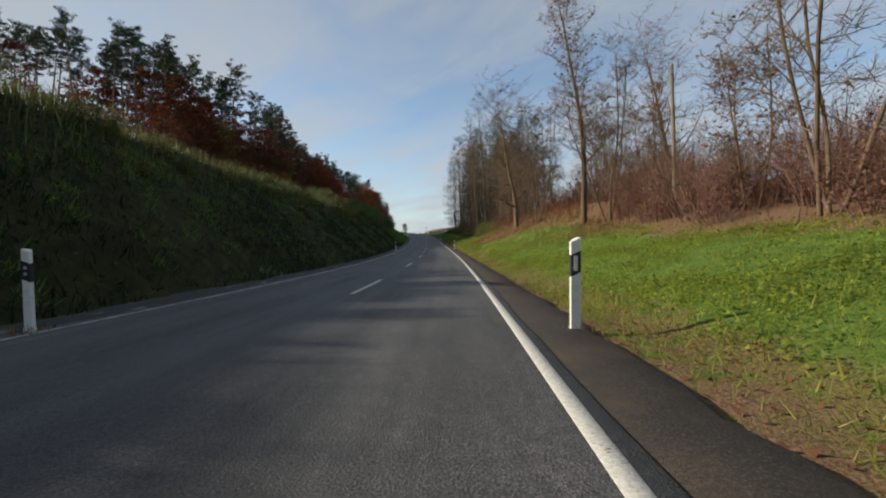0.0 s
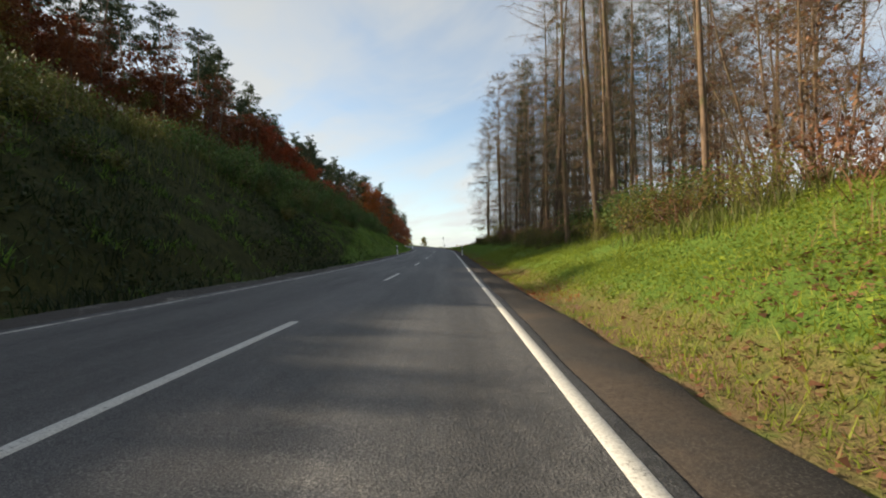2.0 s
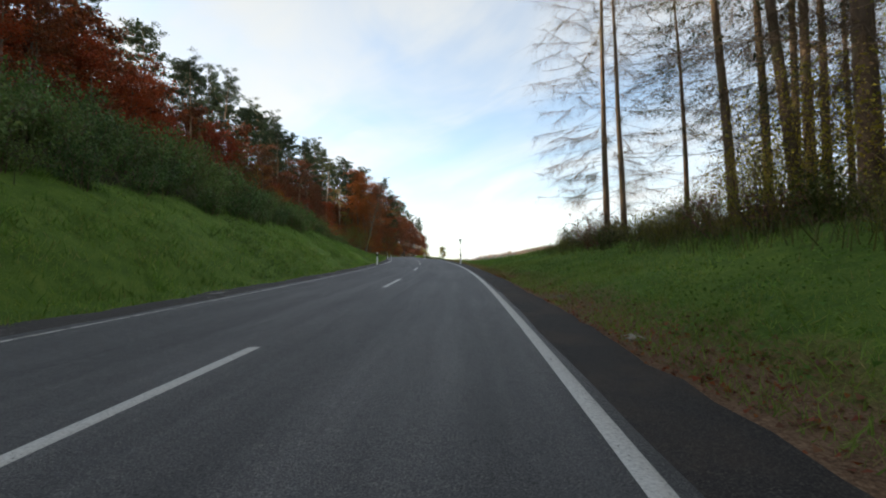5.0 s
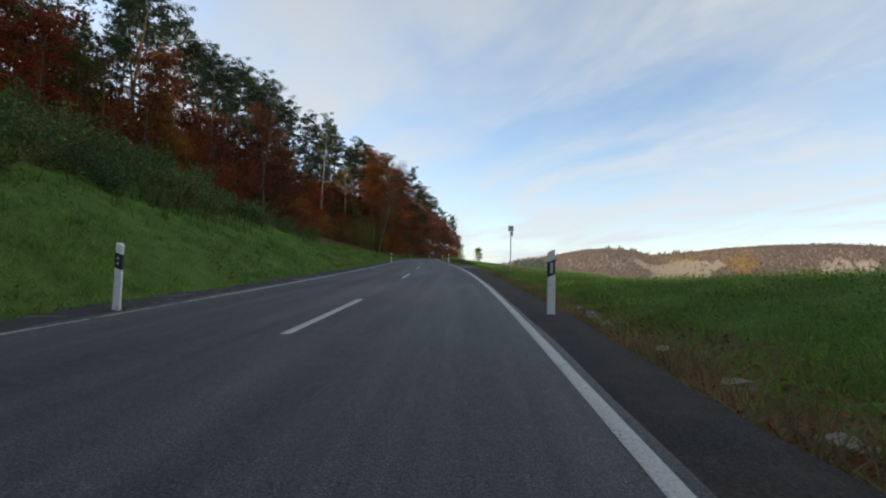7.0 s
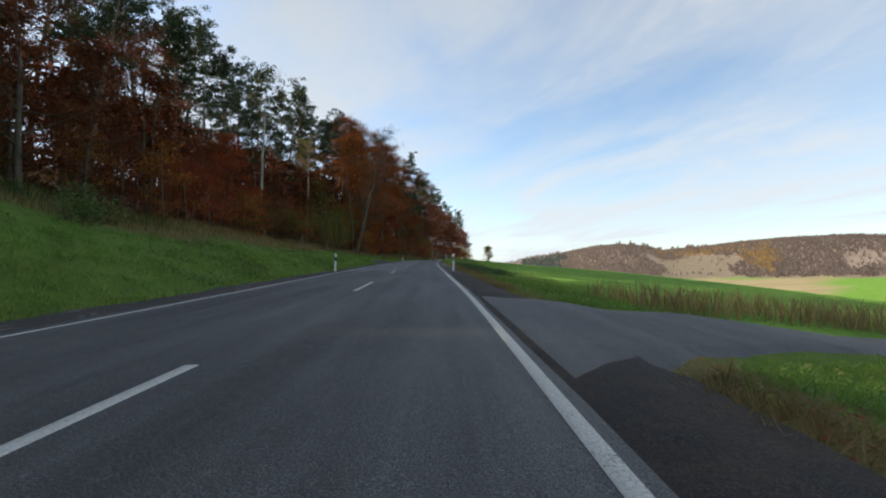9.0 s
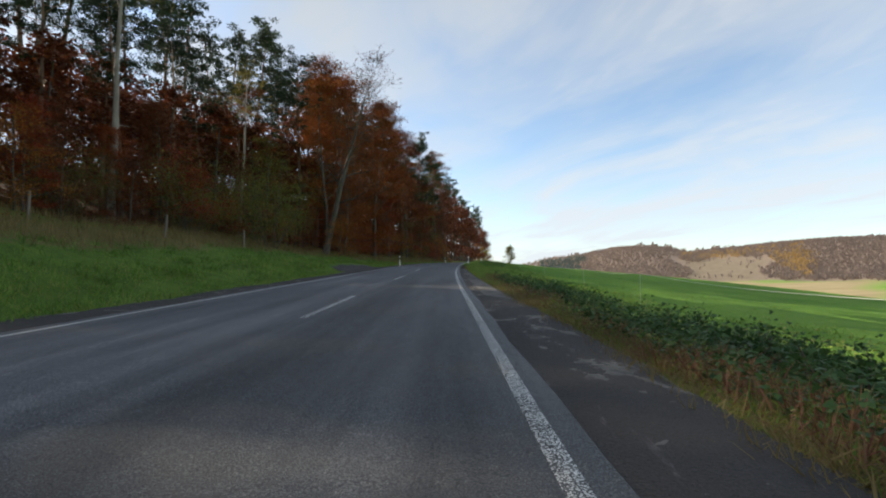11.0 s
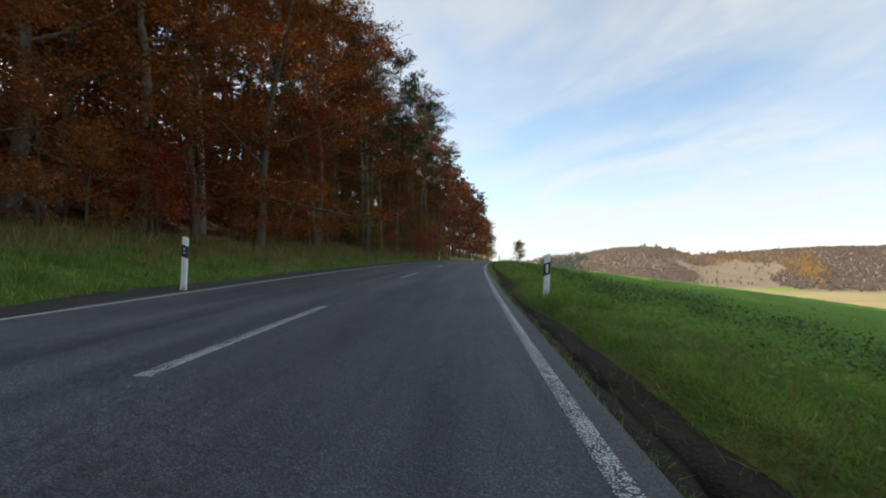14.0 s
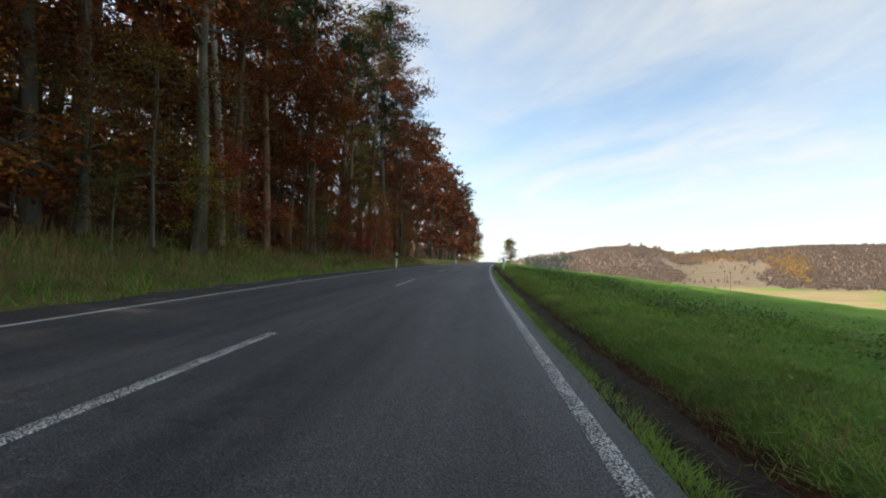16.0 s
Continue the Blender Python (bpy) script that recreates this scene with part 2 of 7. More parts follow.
def paint_mat(name, lo, hi, chip):
    """Road paint, scuffed and gone in places."""
    m = Mat(name, 0.7, 0.3)
    n1 = m.noise(55, 5, 0.7)
    n2 = m.noise(3.0, 4, 0.6)
    c = m.ramp(n1, [(0.25, (0.26, 0.25, 0.23)), (0.55, (0.52, 0.51, 0.47)), (0.8, (0.64, 0.63, 0.59))])
    m.color(c).bump(n1, 0.4, 0.004)
    f = m.math("ADD", m.math("MULTIPLY", n1, 0.6), m.math("MULTIPLY", n2, 0.4))
    return m.thin(m.span(f, lo, hi, 1.0 - chip, 1.0)).m


def cell_paint_mat():
    """Old sprayed-plastic marking: white blobs with bare asphalt between."""
    m = Mat("blobbed_marking", 0.65, 0.35)
    d = m.cells(80)
    n = m.noise(40, 3)
    c = m.ramp(n, [(0.3, (0.50, 0.50, 0.47)), (0.7, (0.74, 0.73, 0.70))])
    m.color(c)
    k = m.math("ADD", d, m.math("MULTIPLY", m.noise(7, 3), 0.45))
    hgt = m.span(k, 0.62, 0.82, 1.0, 0.0)
    m.bump(hgt, 0.6, 0.006)
    return m.thin(hgt).m


def ground_mat():
    m = Mat("ground", 0.95, 0.1)
    fine, mid, big = m.noise(26, 4, 0.7), m.noise(2.2, 4), m.noise(0.16, 4)
    green = m.ramp(m.math("ADD", m.math("MULTIPLY", fine, 0.5), m.math("MULTIPLY", mid, 0.5)),
                   [(0.30, (0.046, 0.082, 0.017)), (0.5, (0.100, 0.172, 0.030)), (0.7, (0.190, 0.250, 0.052))])
    # bank weeds; part of their darkness is the bank's shade put into the colour
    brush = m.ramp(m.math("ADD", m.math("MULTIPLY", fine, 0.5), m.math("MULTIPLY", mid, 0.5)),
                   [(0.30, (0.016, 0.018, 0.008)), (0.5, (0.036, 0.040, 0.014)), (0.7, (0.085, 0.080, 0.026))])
    field = m.ramp(m.math("ADD", m.math("MULTIPLY", m.noise(9, 4, 0.65, (1, 0.25, 1)), 0.55), m.math("MULTIPLY", big, 0.45)),
                   [(0.33, (0.080, 0.185, 0.026)), (0.5, (0.130, 0.255, 0.036)), (0.68, (0.195, 0.320, 0.054))])
    straw = m.ramp(fine, [(0.3, (0.085, 0.070, 0.026)), (0.7, (0.23, 0.185, 0.075))])
    litter = m.ramp(m.noise(34, 3, 0.75), [(0.28, (0.070, 0.042, 0.028)), (0.5, (0.180, 0.110, 0.066)), (0.75, (0.330, 0.215, 0.135))])
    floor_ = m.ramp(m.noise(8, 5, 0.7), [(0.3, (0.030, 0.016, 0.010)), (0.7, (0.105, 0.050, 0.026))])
    tan = m.ramp(m.noise(0.05, 5, 0.6, (0.3, 1, 1)), [(0.3, (0.24, 0.195, 0.108)), (0.7, (0.34, 0.28, 0.160))])
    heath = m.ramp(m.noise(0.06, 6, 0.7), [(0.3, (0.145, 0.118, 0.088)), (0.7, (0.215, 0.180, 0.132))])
    edge = m.math("MULTIPLY", m.math("SUBTRACT", mid, 0.5), 0.9)

    def mask(name, lo=0.35, hi=0.65):
        return m.span(m.math("ADD", m.attr(name), edge), lo, hi)

    c = m.mix(mask("field"), green, field)
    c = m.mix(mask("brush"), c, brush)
    c = m.mix(mask("straw"), c, straw)
    c = m.mix(mask("litter"), c, litter)
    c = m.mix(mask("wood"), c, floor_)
    c = m.mix(mask("heath"), c, heath)
    # ground below the far woods, in the same brown paled for haze
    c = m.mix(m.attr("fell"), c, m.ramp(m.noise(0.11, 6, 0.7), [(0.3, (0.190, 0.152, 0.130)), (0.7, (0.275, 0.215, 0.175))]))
    c = m.mix(m.attr("stubble"), c, tan)
    return m.color(c).bump(m.math("ADD", fine, mid), 0.9, 0.06).m


def plain(name, col, rough=0.6, spec=0.4, metal=0.0, dirt=0.25, scale=9.0):
    m = Mat(name, rough, spec)
    m.b.inputs["Metallic"].default_value = metal
    n = m.noise(scale, 5, 0.65)
    d = tuple(v * 0.45 for v in col)
    c = m.mix(m.math("MULTIPLY", m.span(n, 0.48, 0.75), dirt), col, d)
    return m.color(c).bump(n, 0.12, 0.004).m


M_ASPHALT, M_SHOULDER, M_GRAVEL = asphalt_mat(), shoulder_mat(), gravel_mat("gravel_shoulder", (0.27, 0.25, 0.23))
M_SOIL = soil_mat()
M_MUD = mud_mat()
M_LAYBY = gravel_mat("trodden_gravel", (0.15, 0.145, 0.135))
M_PAINT = paint_mat("road_paint", 0.30, 0.44, 0.92)
M_PAINT_OLD = paint_mat("faded_road_paint", 0.40, 0.56, 0.85)
M_PAINT_BLOB = cell_paint_mat()
M_GROUND = ground_mat()
M_BEECH = leaf_mat("beech_leaves", [(0.05, (0.098, 0.028, 0.016)), (0.3, (0.150, 0.042, 0.018)), (0.55, (0.200, 0.068, 0.022)),
                                    (0.75, (0.130, 0.036, 0.020)), (0.95, (0.225, 0.112, 0.030))], 0.22)
M_RUST = leaf_mat("rust_leaves", [(0.05, (0.180, 0.034, 0.014)), (0.3, (0.265, 0.062, 0.018)), (0.55, (0.320, 0.115, 0.024)),
                                   (0.75, (0.240, 0.050, 0.016)), (0.95, (0.340, 0.150, 0.030))], 0.32)
M_RED = leaf_mat("red_leaves", [(0.1, (0.240, 0.034, 0.016)), (0.5, (0.340, 0.062, 0.020)), (0.9, (0.330, 0.090, 0.026))], 0.32)
M_ORANGE = leaf_mat("orange_leaves", [(0.1, (0.340, 0.125, 0.024)), (0.5, (0.430, 0.190, 0.034)), (0.9, (0.350, 0.105, 0.024))], 0.42)
M_OLIVE = leaf_mat("olive_leaves", [(0.1, (0.070, 0.085, 0.018)), (0.5, (0.125, 0.120, 0.026)), (0.9, (0.220, 0.165, 0.034))])
M_AMBER = leaf_mat("amber_leaves", [(0.1, (0.16, 0.115, 0.026)), (0.5, (0.25, 0.165, 0.032)), (0.9, (0.30, 0.14, 0.028))])
M_LEAFY = leaf_mat("hazel_leaves", [(0.1, (0.105, 0.130, 0.030)), (0.5, (0.190, 0.190, 0.042)), (0.9, (0.290, 0.225, 0.050))], 0.4)
M_YELLOW = leaf_mat("yellow_leaves", [(0.1, (0.27, 0.22, 0.030)), (0.5, (0.40, 0.32, 0.040)), (0.9, (0.22, 0.22, 0.035))])
M_PINE = leaf_mat("pine_needles", [(0.1, (0.018, 0.034, 0.017)), (0.5, (0.032, 0.055, 0.025)), (0.9, (0.052, 0.074, 0.030))], 0.12, 0.7)
M_SPRUCE = leaf_mat("spruce_needles", [(0.1, (0.016, 0.034, 0.016)), (0.5, (0.028, 0.054, 0.022)), (0.9, (0.042, 0.070, 0.030))], 0.1, 0.7)
M_LARCH = leaf_mat("larch_needles", [(0.1, (0.160, 0.095, 0.040)), (0.5, (0.230, 0.145, 0.060)), (0.9, (0.130, 0.090, 0.042))], 0.25)
M_BROWN = leaf_mat("dead_leaves", [(0.1, (0.140, 0.060, 0.034)), (0.4, (0.210, 0.095, 0.048)), (0.7, (0.270, 0.150, 0.078)), (0.95, (0.180, 0.062, 0.046))])
M_NETTLE = leaf_mat("nettle_leaves", [(0.1, (0.035, 0.085, 0.028)), (0.5, (0.065, 0.130, 0.038)), (0.9, (0.110, 0.170, 0.048))], 0.3)
M_BROOM = leaf_mat("weed_leaves", [(0.1, (0.046, 0.067, 0.018)), (0.45, (0.098, 0.115, 0.028)), (0.8, (0.167, 0.161, 0.041)), (0.97, (0.230, 0.190, 0.069))], 0.25)
M_GRASS = leaf_mat("grass_blades", [(0.1, (0.085, 0.175, 0.034)), (0.5, (0.165, 0.285, 0.048)), (0.85, (0.260, 0.345, 0.066)), (0.97, (0.34, 0.30, 0.11))], 0.42)
# brighter grass with sunlight put into the colour, also used for yellowing turf
M_SUNNY_YELLOW = leaf_mat("meadow_grass", [(0.1, (0.135, 0.190, 0.028)), (0.5, (0.260, 0.315, 0.040)), (0.85, (0.36, 0.365, 0.058)), (0.97, (0.42, 0.35, 0.13))], 0.45)
M_HEDGE = leaf_mat("hedge_leaves", [(0.1, (0.048, 0.095, 0.028)), (0.5, (0.095, 0.165, 0.044)), (0.85, (0.155, 0.195, 0.054)), (0.97, (0.19, 0.12, 0.050))], 0.3)
# rank herbs with the left bank's shade put into their colour
M_RANK_SHADED = leaf_mat("rank_herbs", [(0.1, (0.015, 0.029, 0.010)), (0.5, (0.028, 0.048, 0.014)), (0.9, (0.054, 0.072, 0.020))], 0.25)
M_LUSH = leaf_mat("lush_grass", [(0.1, (0.080, 0.180, 0.030)), (0.5, (0.150, 0.290, 0.044)), (0.85, (0.235, 0.350, 0.060)), (0.97, (0.34, 0.30, 0.11))], 0.45)
M_VERGE = leaf_mat("mown_verge_grass", [(0.1, (0.170, 0.275, 0.055)), (0.5, (0.265, 0.405, 0.078)), (0.85, (0.360, 0.450, 0.105)), (0.97, (0.40, 0.34, 0.14))], 0.45)
M_STRAW = leaf_mat("dry_grass", [(0.1, (0.15, 0.115, 0.042)), (0.5, (0.27, 0.20, 0.080)), (0.9, (0.37, 0.28, 0.125))], 0.35)
# far woods: the haze of distance is mixed into these pale, greyed colours
M_HAZED_BROWN = leaf_mat("far_brown_wood", [(0.1, (0.255, 0.205, 0.178)), (0.5, (0.295, 0.232, 0.195)), (0.9, (0.345, 0.262, 0.200))], 0.55)
M_HAZED_DARK = leaf_mat("far_dark_wood", [(0.1, (0.205, 0.168, 0.158)), (0.5, (0.240, 0.190, 0.172)), (0.9, (0.280, 0.215, 0.180))], 0.55)
M_HAZED_GOLD = leaf_mat("far_golden_wood", [(0.1, (0.42, 0.29, 0.125)), (0.5, (0.50, 0.33, 0.130)), (0.9, (0.38, 0.27, 0.14))], 0.55)
M_HAZED_GREEN = leaf_mat("far_green_wood", [(0.1, (0.110, 0.140, 0.128)), (0.9, (0.150, 0.172, 0.145))], 0.3)
M_BARK = bark_mat("grey_bark", (0.050, 0.043, 0.036), (0.165, 0.145, 0.120), 5, (0.075, 0.085, 0.040))
M_BARK_PINE = bark_mat("pine_bark", (0.085, 0.052, 0.034), (0.250, 0.165, 0.110), 5)
M_BARK_LARCH = bark_mat("larch_bark", (0.070, 0.048, 0.034), (0.215, 0.155, 0.110), 6, (0.12, 0.115, 0.055))
M_BARK_PALE = bark_mat("pale_bark", (0.160, 0.135, 0.110), (0.380, 0.340, 0.290), 4)
M_TWIG = bark_mat("twigs", (0.075, 0.056, 0.042), (0.180, 0.140, 0.105), 10)
M_STEM = bark_mat("thicket_stems", (0.095, 0.052, 0.046), (0.225, 0.135, 0.115), 10)
M_WHITE = plain("post_white", (0.74, 0.74, 0.70), 0.5, 0.4, 0, 0.5, 7)
M_BLACK = plain("post_black", (0.018, 0.018, 0.020), 0.5, 0.4)
M_REFLECT = plain("reflector", (0.62, 0.63, 0.64), 0.25, 0.7, 0.3)
M_ZINC = plain("zinc_steel", (0.30, 0.31, 0.32), 0.5, 0.5, 0.7, 0.4, 20)
M_SIGNBACK = plain("sign_back", (0.50, 0.50, 0.49), 0.6, 0.4, 0.2, 0.35)
M_WOOD = bark_mat("weathered_wood", (0.10, 0.085, 0.068), (0.27, 0.235, 0.195), 8)
M_CONCRETE = plain("gutter_concrete", (0.245, 0.215, 0.172), 0.9, 0.2, 0, 0.75, 5)
M_TIP = plain("orange_tip", (0.52, 0.24, 0.10), 0.5, 0.3)
M_STAKE = plain("plastic_stake", (0.46, 0.46, 0.42), 0.5, 0.3)
M_WIRE = plain("fence_wire", (0.55, 0.54, 0.50), 0.5, 0.3)


# ---- the line of the road ----
S_MIN, S_MAX = -30, 520
SG = np.arange(S_MIN, S_MAX, 1.0)
KNOTS = np.arange(S_MIN, S_MIN + 25 * len(HEADING), 25.0)
TH = np.radians(np.interp(SG, KNOTS, HEADING))
GR = np.radians(np.interp(SG, KNOTS, CLIMB))


def run(step):
    c = np.concatenate([[0], np.cumsum(step[:-1])])
    return c - c[-S_MIN]


RX, RY, RZ = run(-np.sin(TH) * np.cos(GR)), run(np.cos(TH) * np.cos(GR)), run(np.sin(GR))


def axis(s):
    """The road's middle at s metres along it, and its heading; straight on past both ends."""
    s = np.asarray(s, float)
    c = np.clip(s, S_MIN, S_MAX - 1)
    x, y, z, h = (np.interp(c, SG, v) for v in (RX, RY, RZ, TH))
    over = s - c
    return x - np.sin(h) * over, y + np.cos(h) * over, z + np.where(over > 0, 0.012 * over, -0.0 * over), h


def smooth(x, a, b):
    k = np.clip((np.asarray(x, float) - a) / (b - a), 0, 1)
    return k * k * (3 - 2 * k)


def at(s, u, dz=0.0):
    """World place of a point u metres right of the road's middle, dz over its surface."""
    x, y, z, h = axis(s)
    u = np.asarray(u, float)
    k = smooth(np.abs(u), 40, 220)
    nx, ny = np.cos(h) * (1 - k) + k, np.sin(h) * (1 - k)
    n = np.hypot(nx, ny)
    return np.stack(np.broadcast_arrays(x + u * nx / n, y + u * ny / n, z + dz), -1)


def wave(s, u, f, seed):
    """Cheap smooth unevenness, about -1 to 1."""
    return (np.sin(s * f + seed) * np.cos(u * f * 1.3 + seed * 1.7) + np.sin(s * f * 0.47 + u * f * 0.61 + seed * 2.3)
            + 0.6 * np.sin(s * f * 1.9 - u * f * 1.4 + seed * 0.7)) / 2.2


RIDGE_AZ = [-60, -20, -2, 2, 6, 10, 13, 16, 18.5, 20.5, 24, 28, 33, 37, 40, 44, 60, 90]
RIDGE_Z = [30, 20, 40, 50, 60, 76, 90, 92, 84, 70, 76, 84, 88, 90, 84, 66, 60, 40]


def far_height(x, y):
    """The valley to the right and the hills beyond it."""
    dx, dy = x - 0.0, y - 230.0
    d = np.hypot(dx, dy)
    az = np.degrees(np.arctan2(dx, dy))
    ridge = np.interp(az, RIDGE_AZ, RIDGE_Z)
    rise = -24 + 24 * smooth(d, 430, 880) + (ridge - 0) * smooth(d, 850, 1400) - 45 * smooth(d, 1600, 3200)
    rise = rise + 3.0 * wave(x, y, 0.009, 1.0) * smooth(d, 700, 1200)
    ahead = 16 + 10 * wave(x, y, 0.004, 2.0)
    left = 38 + 8 * wave(x, y, 0.006, 4.0)
    kr = smooth(az, -3, 6) * (1 - smooth(az, 120, 170))
    out = ahead * (1 - kr) + rise * kr
    kl = smooth(-az, 8, 25) * (1 - smooth(-az, 150, 179))
    return out * (1 - kl) + left * kl


def toe(s):
    """How far nearer than 4.3 m the right bank begins."""
    return np.interp(s, [-30, 150, 165, 178, 196, 206, 236], [0.28, 0.28, 0.24, 0.15, 0.15, 0.12, 0.0])


def ground_off(s, u):
    """Height of the ground over the road's surface."""
    s, u = np.broadcast_arrays(np.asarray(s, float), np.asarray(u, float))
    # left bank
    e_ = np.clip(-u - 4.4, 0, None)
    b = np.interp(s, [-30, 110, 155, 200, 245, 265, 300], [0.80, 0.78, 0.55, 0.31, 0.23, 0.17, 0.22])
    w = np.interp(s, [-30, 110, 155, 200, 245, 265, 300], [8.6, 8.6, 13, 16, 20, 10, 7])
    k = smooth(e_, 0, 1.4)
    left = -0.02 + k * b * np.minimum(e_, w) + 0.30 * np.clip(e_ - w, 0, 60) + 0.10 * np.clip(e_ - w - 60, 0, 90)
    left = left - 0.55 * smooth(e_, w - 2.5, w + 2.5) * b + 0.22 * wave(s, u, 0.55, 3.0) * smooth(e_, 1, 5) + 0.06 * wave(s, u, 1.9, 5.0) * k
    # right side: a cut bank, then falling fields
    f_ = np.clip(u - 4.3 + toe(s), 0, None)
    br = np.interp(s, [-30, 10, 24, 34, 50, 60, 70, 84, 112, 132, 146, 156, 165, 176, 190, 205, 330],
                   [0.20, 0.20, 0.25, 0.44, 0.50, 0.44, 0.36, 0.30, 0.32, 0.30, 0.26, 0.185, 0.05, -0.05, -0.10, -0.12, -0.06])
    wr = np.interp(s, [-30, 25, 50, 70, 110, 150, 170, 190], [9, 9, 8, 8, 9, 7, 4, 4])
    kr = smooth(f_, 0, 1.2)
    level = np.interp(s, [238, 252], [-0.10, -0.03]) + 0.11 * smooth(s, 240, 252) * smooth(u, 3.52, 3.85) - 0.05 * smooth(s, 240, 252) * smooth(u, 3.1, 3.25) * (1 - smooth(u, 3.45, 3.6))
    right = level + kr * br * (np.minimum(f_, wr) - toe(s) * smooth(f_, 0.3, 3.0))
    back = np.interp(s, [-30, 60, 120, 150, 165], [0.10, 0.12, 0.06, 0.0, -0.05])
    right = right + back * np.clip(f_ - wr, 0, 16)
    fall = np.clip(f_ - np.interp(s, [-30, 130, 160, 180], [34, 26, 8, 3]), 0, 160)
    right = right - 0.055 * fall - 0.00062 * fall * fall
    right = right + 0.10 * wave(s, u, 0.7, 6.0) * smooth(f_, 1, 4) + 0.04 * wave(s, u, 2.1, 8.0) * kr
    out = np.where(u < 0, left, right)
    return np.where((u > -4.4) & (u < 4.3 - toe(s)), np.where(u < 0, -0.02, level), out)


def ground_z(s, u):
    p = at(s, u)
    near = p[..., 2] + ground_off(s, u)
    k = smooth(np.abs(u), 110, 330)
    k = np.maximum(k, smooth(s, 470, 700))
    k = np.maximum(k, smooth(-np.asarray(s, float), 80, 400))
    return near * (1 - k) + far_height(p[..., 0], p[..., 1]) * k


def on(s, u, sink=0.0):
    """A world place on the ground."""
    p = at(s, u)
    return Vector((float(p[0]), float(p[1]), float(ground_z(s, u)) - sink))


# ---- mesh building ----
def mesh_of(name, verts, faces, mat, smooth_=False, uv=None):
    """A mesh from arrays: verts n x 3, faces m x 3 or m x 4 (or a list of such)."""
    me = bpy.data.meshes.new(name)
    groups = faces if isinstance(faces, list) else [faces]
    groups = [np.asarray(g, np.int32) for g in groups if len(g)]
    loops = np.concatenate([g.ravel() for g in groups])
    sizes = np.concatenate([np.full(len(g), g.shape[1], np.int32) for g in groups])
    me.vertices.add(len(verts))
    me.vertices.foreach_set("co", np.asarray(verts, np.float32).ravel())
    me.loops.add(len(loops))
    me.loops.foreach_set("vertex_index", loops)
    me.polygons.add(len(sizes))
    me.polygons.foreach_set("loop_start", np.concatenate([[0], np.cumsum(sizes)[:-1]]).astype(np.int32))
    me.polygons.foreach_set("loop_total", sizes)
    if smooth_:
        me.polygons.foreach_set("use_smooth", np.ones(len(sizes), bool))
    me.update(calc_edges=True)
    if uv is not None:
        lay = me.uv_layers.new(name="UVMap")
        lay.data.foreach_set("uv", np.asarray(uv, np.float32)[loops].ravel())
    me.materials.append(mat)
    return me


def put(name, me, parent=None, label="", category="", group="", kind=""):
    ob = new(name, me)
    if parent is not None:
        ob.parent = parent
    return tagged(ob, label, category, group, kind)


def grid_faces(rows, cols, base=0):
    i = (np.arange(rows - 1)[:, None] * cols + np.arange(cols - 1)[None, :]).ravel() + base
    return np.stack([i, i + 1, i + cols + 1, i + cols], -1)


def strip(name, s_vals, profile, mat, parent=None, dz_fn=None, **tags):
    """A band along the road. profile: (u, dz) pairs from left to right, the same all along unless dz_fn shifts u."""
    s_vals = np.asarray(s_vals, float)
    u = np.array([p[0] for p in profile], float)[None, :] + np.zeros((len(s_vals), 1))
    dz = np.array([p[1] for p in profile], float)[None, :] + np.zeros((len(s_vals), 1))
    if dz_fn:
        u, dz = dz_fn(s_vals[:, None] + 0 * u, u, dz)
    P = at(s_vals[:, None] + 0 * u, u, dz)
    uv = np.stack([u, s_vals[:, None] + 0 * u], -1).reshape(-1, 2)
    me = mesh_of(name, P.reshape(-1, 3), grid_faces(*u.shape), mat, uv=uv)
    return put(name, me, parent, **tags)


# ---- the ground ----
def spread(fine_lo, fine_hi, step, out, ratio=1.22):
    v = list(np.arange(fine_lo, fine_hi + step / 2, step))
    d, x = step, fine_hi
    while x < out[1]:
        d *= ratio
        x += d
        v.append(x)
    d, x = step, fine_lo
    while x > out[0]:
        d *= ratio
        x -= d
        v.insert(0, x)
    return np.array(v)


us = np.array(sorted(set(np.round(np.concatenate([
    np.arange(-14, -4.4, 0.6), np.arange(-4.4, -3.0, 0.35), np.arange(-3, 3, 1.5), np.arange(3.2, 5.6, 0.3), np.arange(5.6, 14, 0.6),
    spread(-60, -14, 2.0, (-3200, -13), 1.16)[:-1], spread(14, 60, 2.0, (15, 3600), 1.12)[1:]]), 2))))
us = us[np.concatenate([[True], np.diff(us) > 0.12])]
ss = spread(-24, 330, 1.5, (-900, 3600), 1.10)
SS, UU = np.meshgrid(ss, us, indexing="ij")
P = at(SS, UU)
P[..., 2] = ground_z(SS, UU)
inroad = (UU > -3.7) & (UU < 3.15) & (SS > -40) & (SS < 520)
P[..., 2] = np.where(inroad, at(SS, UU)[..., 2] - 0.12, P[..., 2])
ground = put("ground", mesh_of("ground", P.reshape(-1, 3), grid_faces(*SS.shape), M_GROUND, True),
             label="grassy banks, mown verges and green fields under autumn leaves", category="ground", kind="structure")


def edge_of_wood(s):
    return np.interp(s, [-60, 84, 95, 112, 132, 155, 175, 200, 215, 245, 255, 263, 280, 300, 330, 480],
                     [-66, -62, -40, -36, -33, -27, -24, -18.5, -17, -17.5, -15.5, -12.5, -11, -8.6, -8, -7])


def mask(name, values):
    at_ = ground.data.attributes.new(name, "FLOAT", "POINT")
    at_.data.foreach_set("value", np.clip(values, 0, 1).astype(np.float32).ravel())


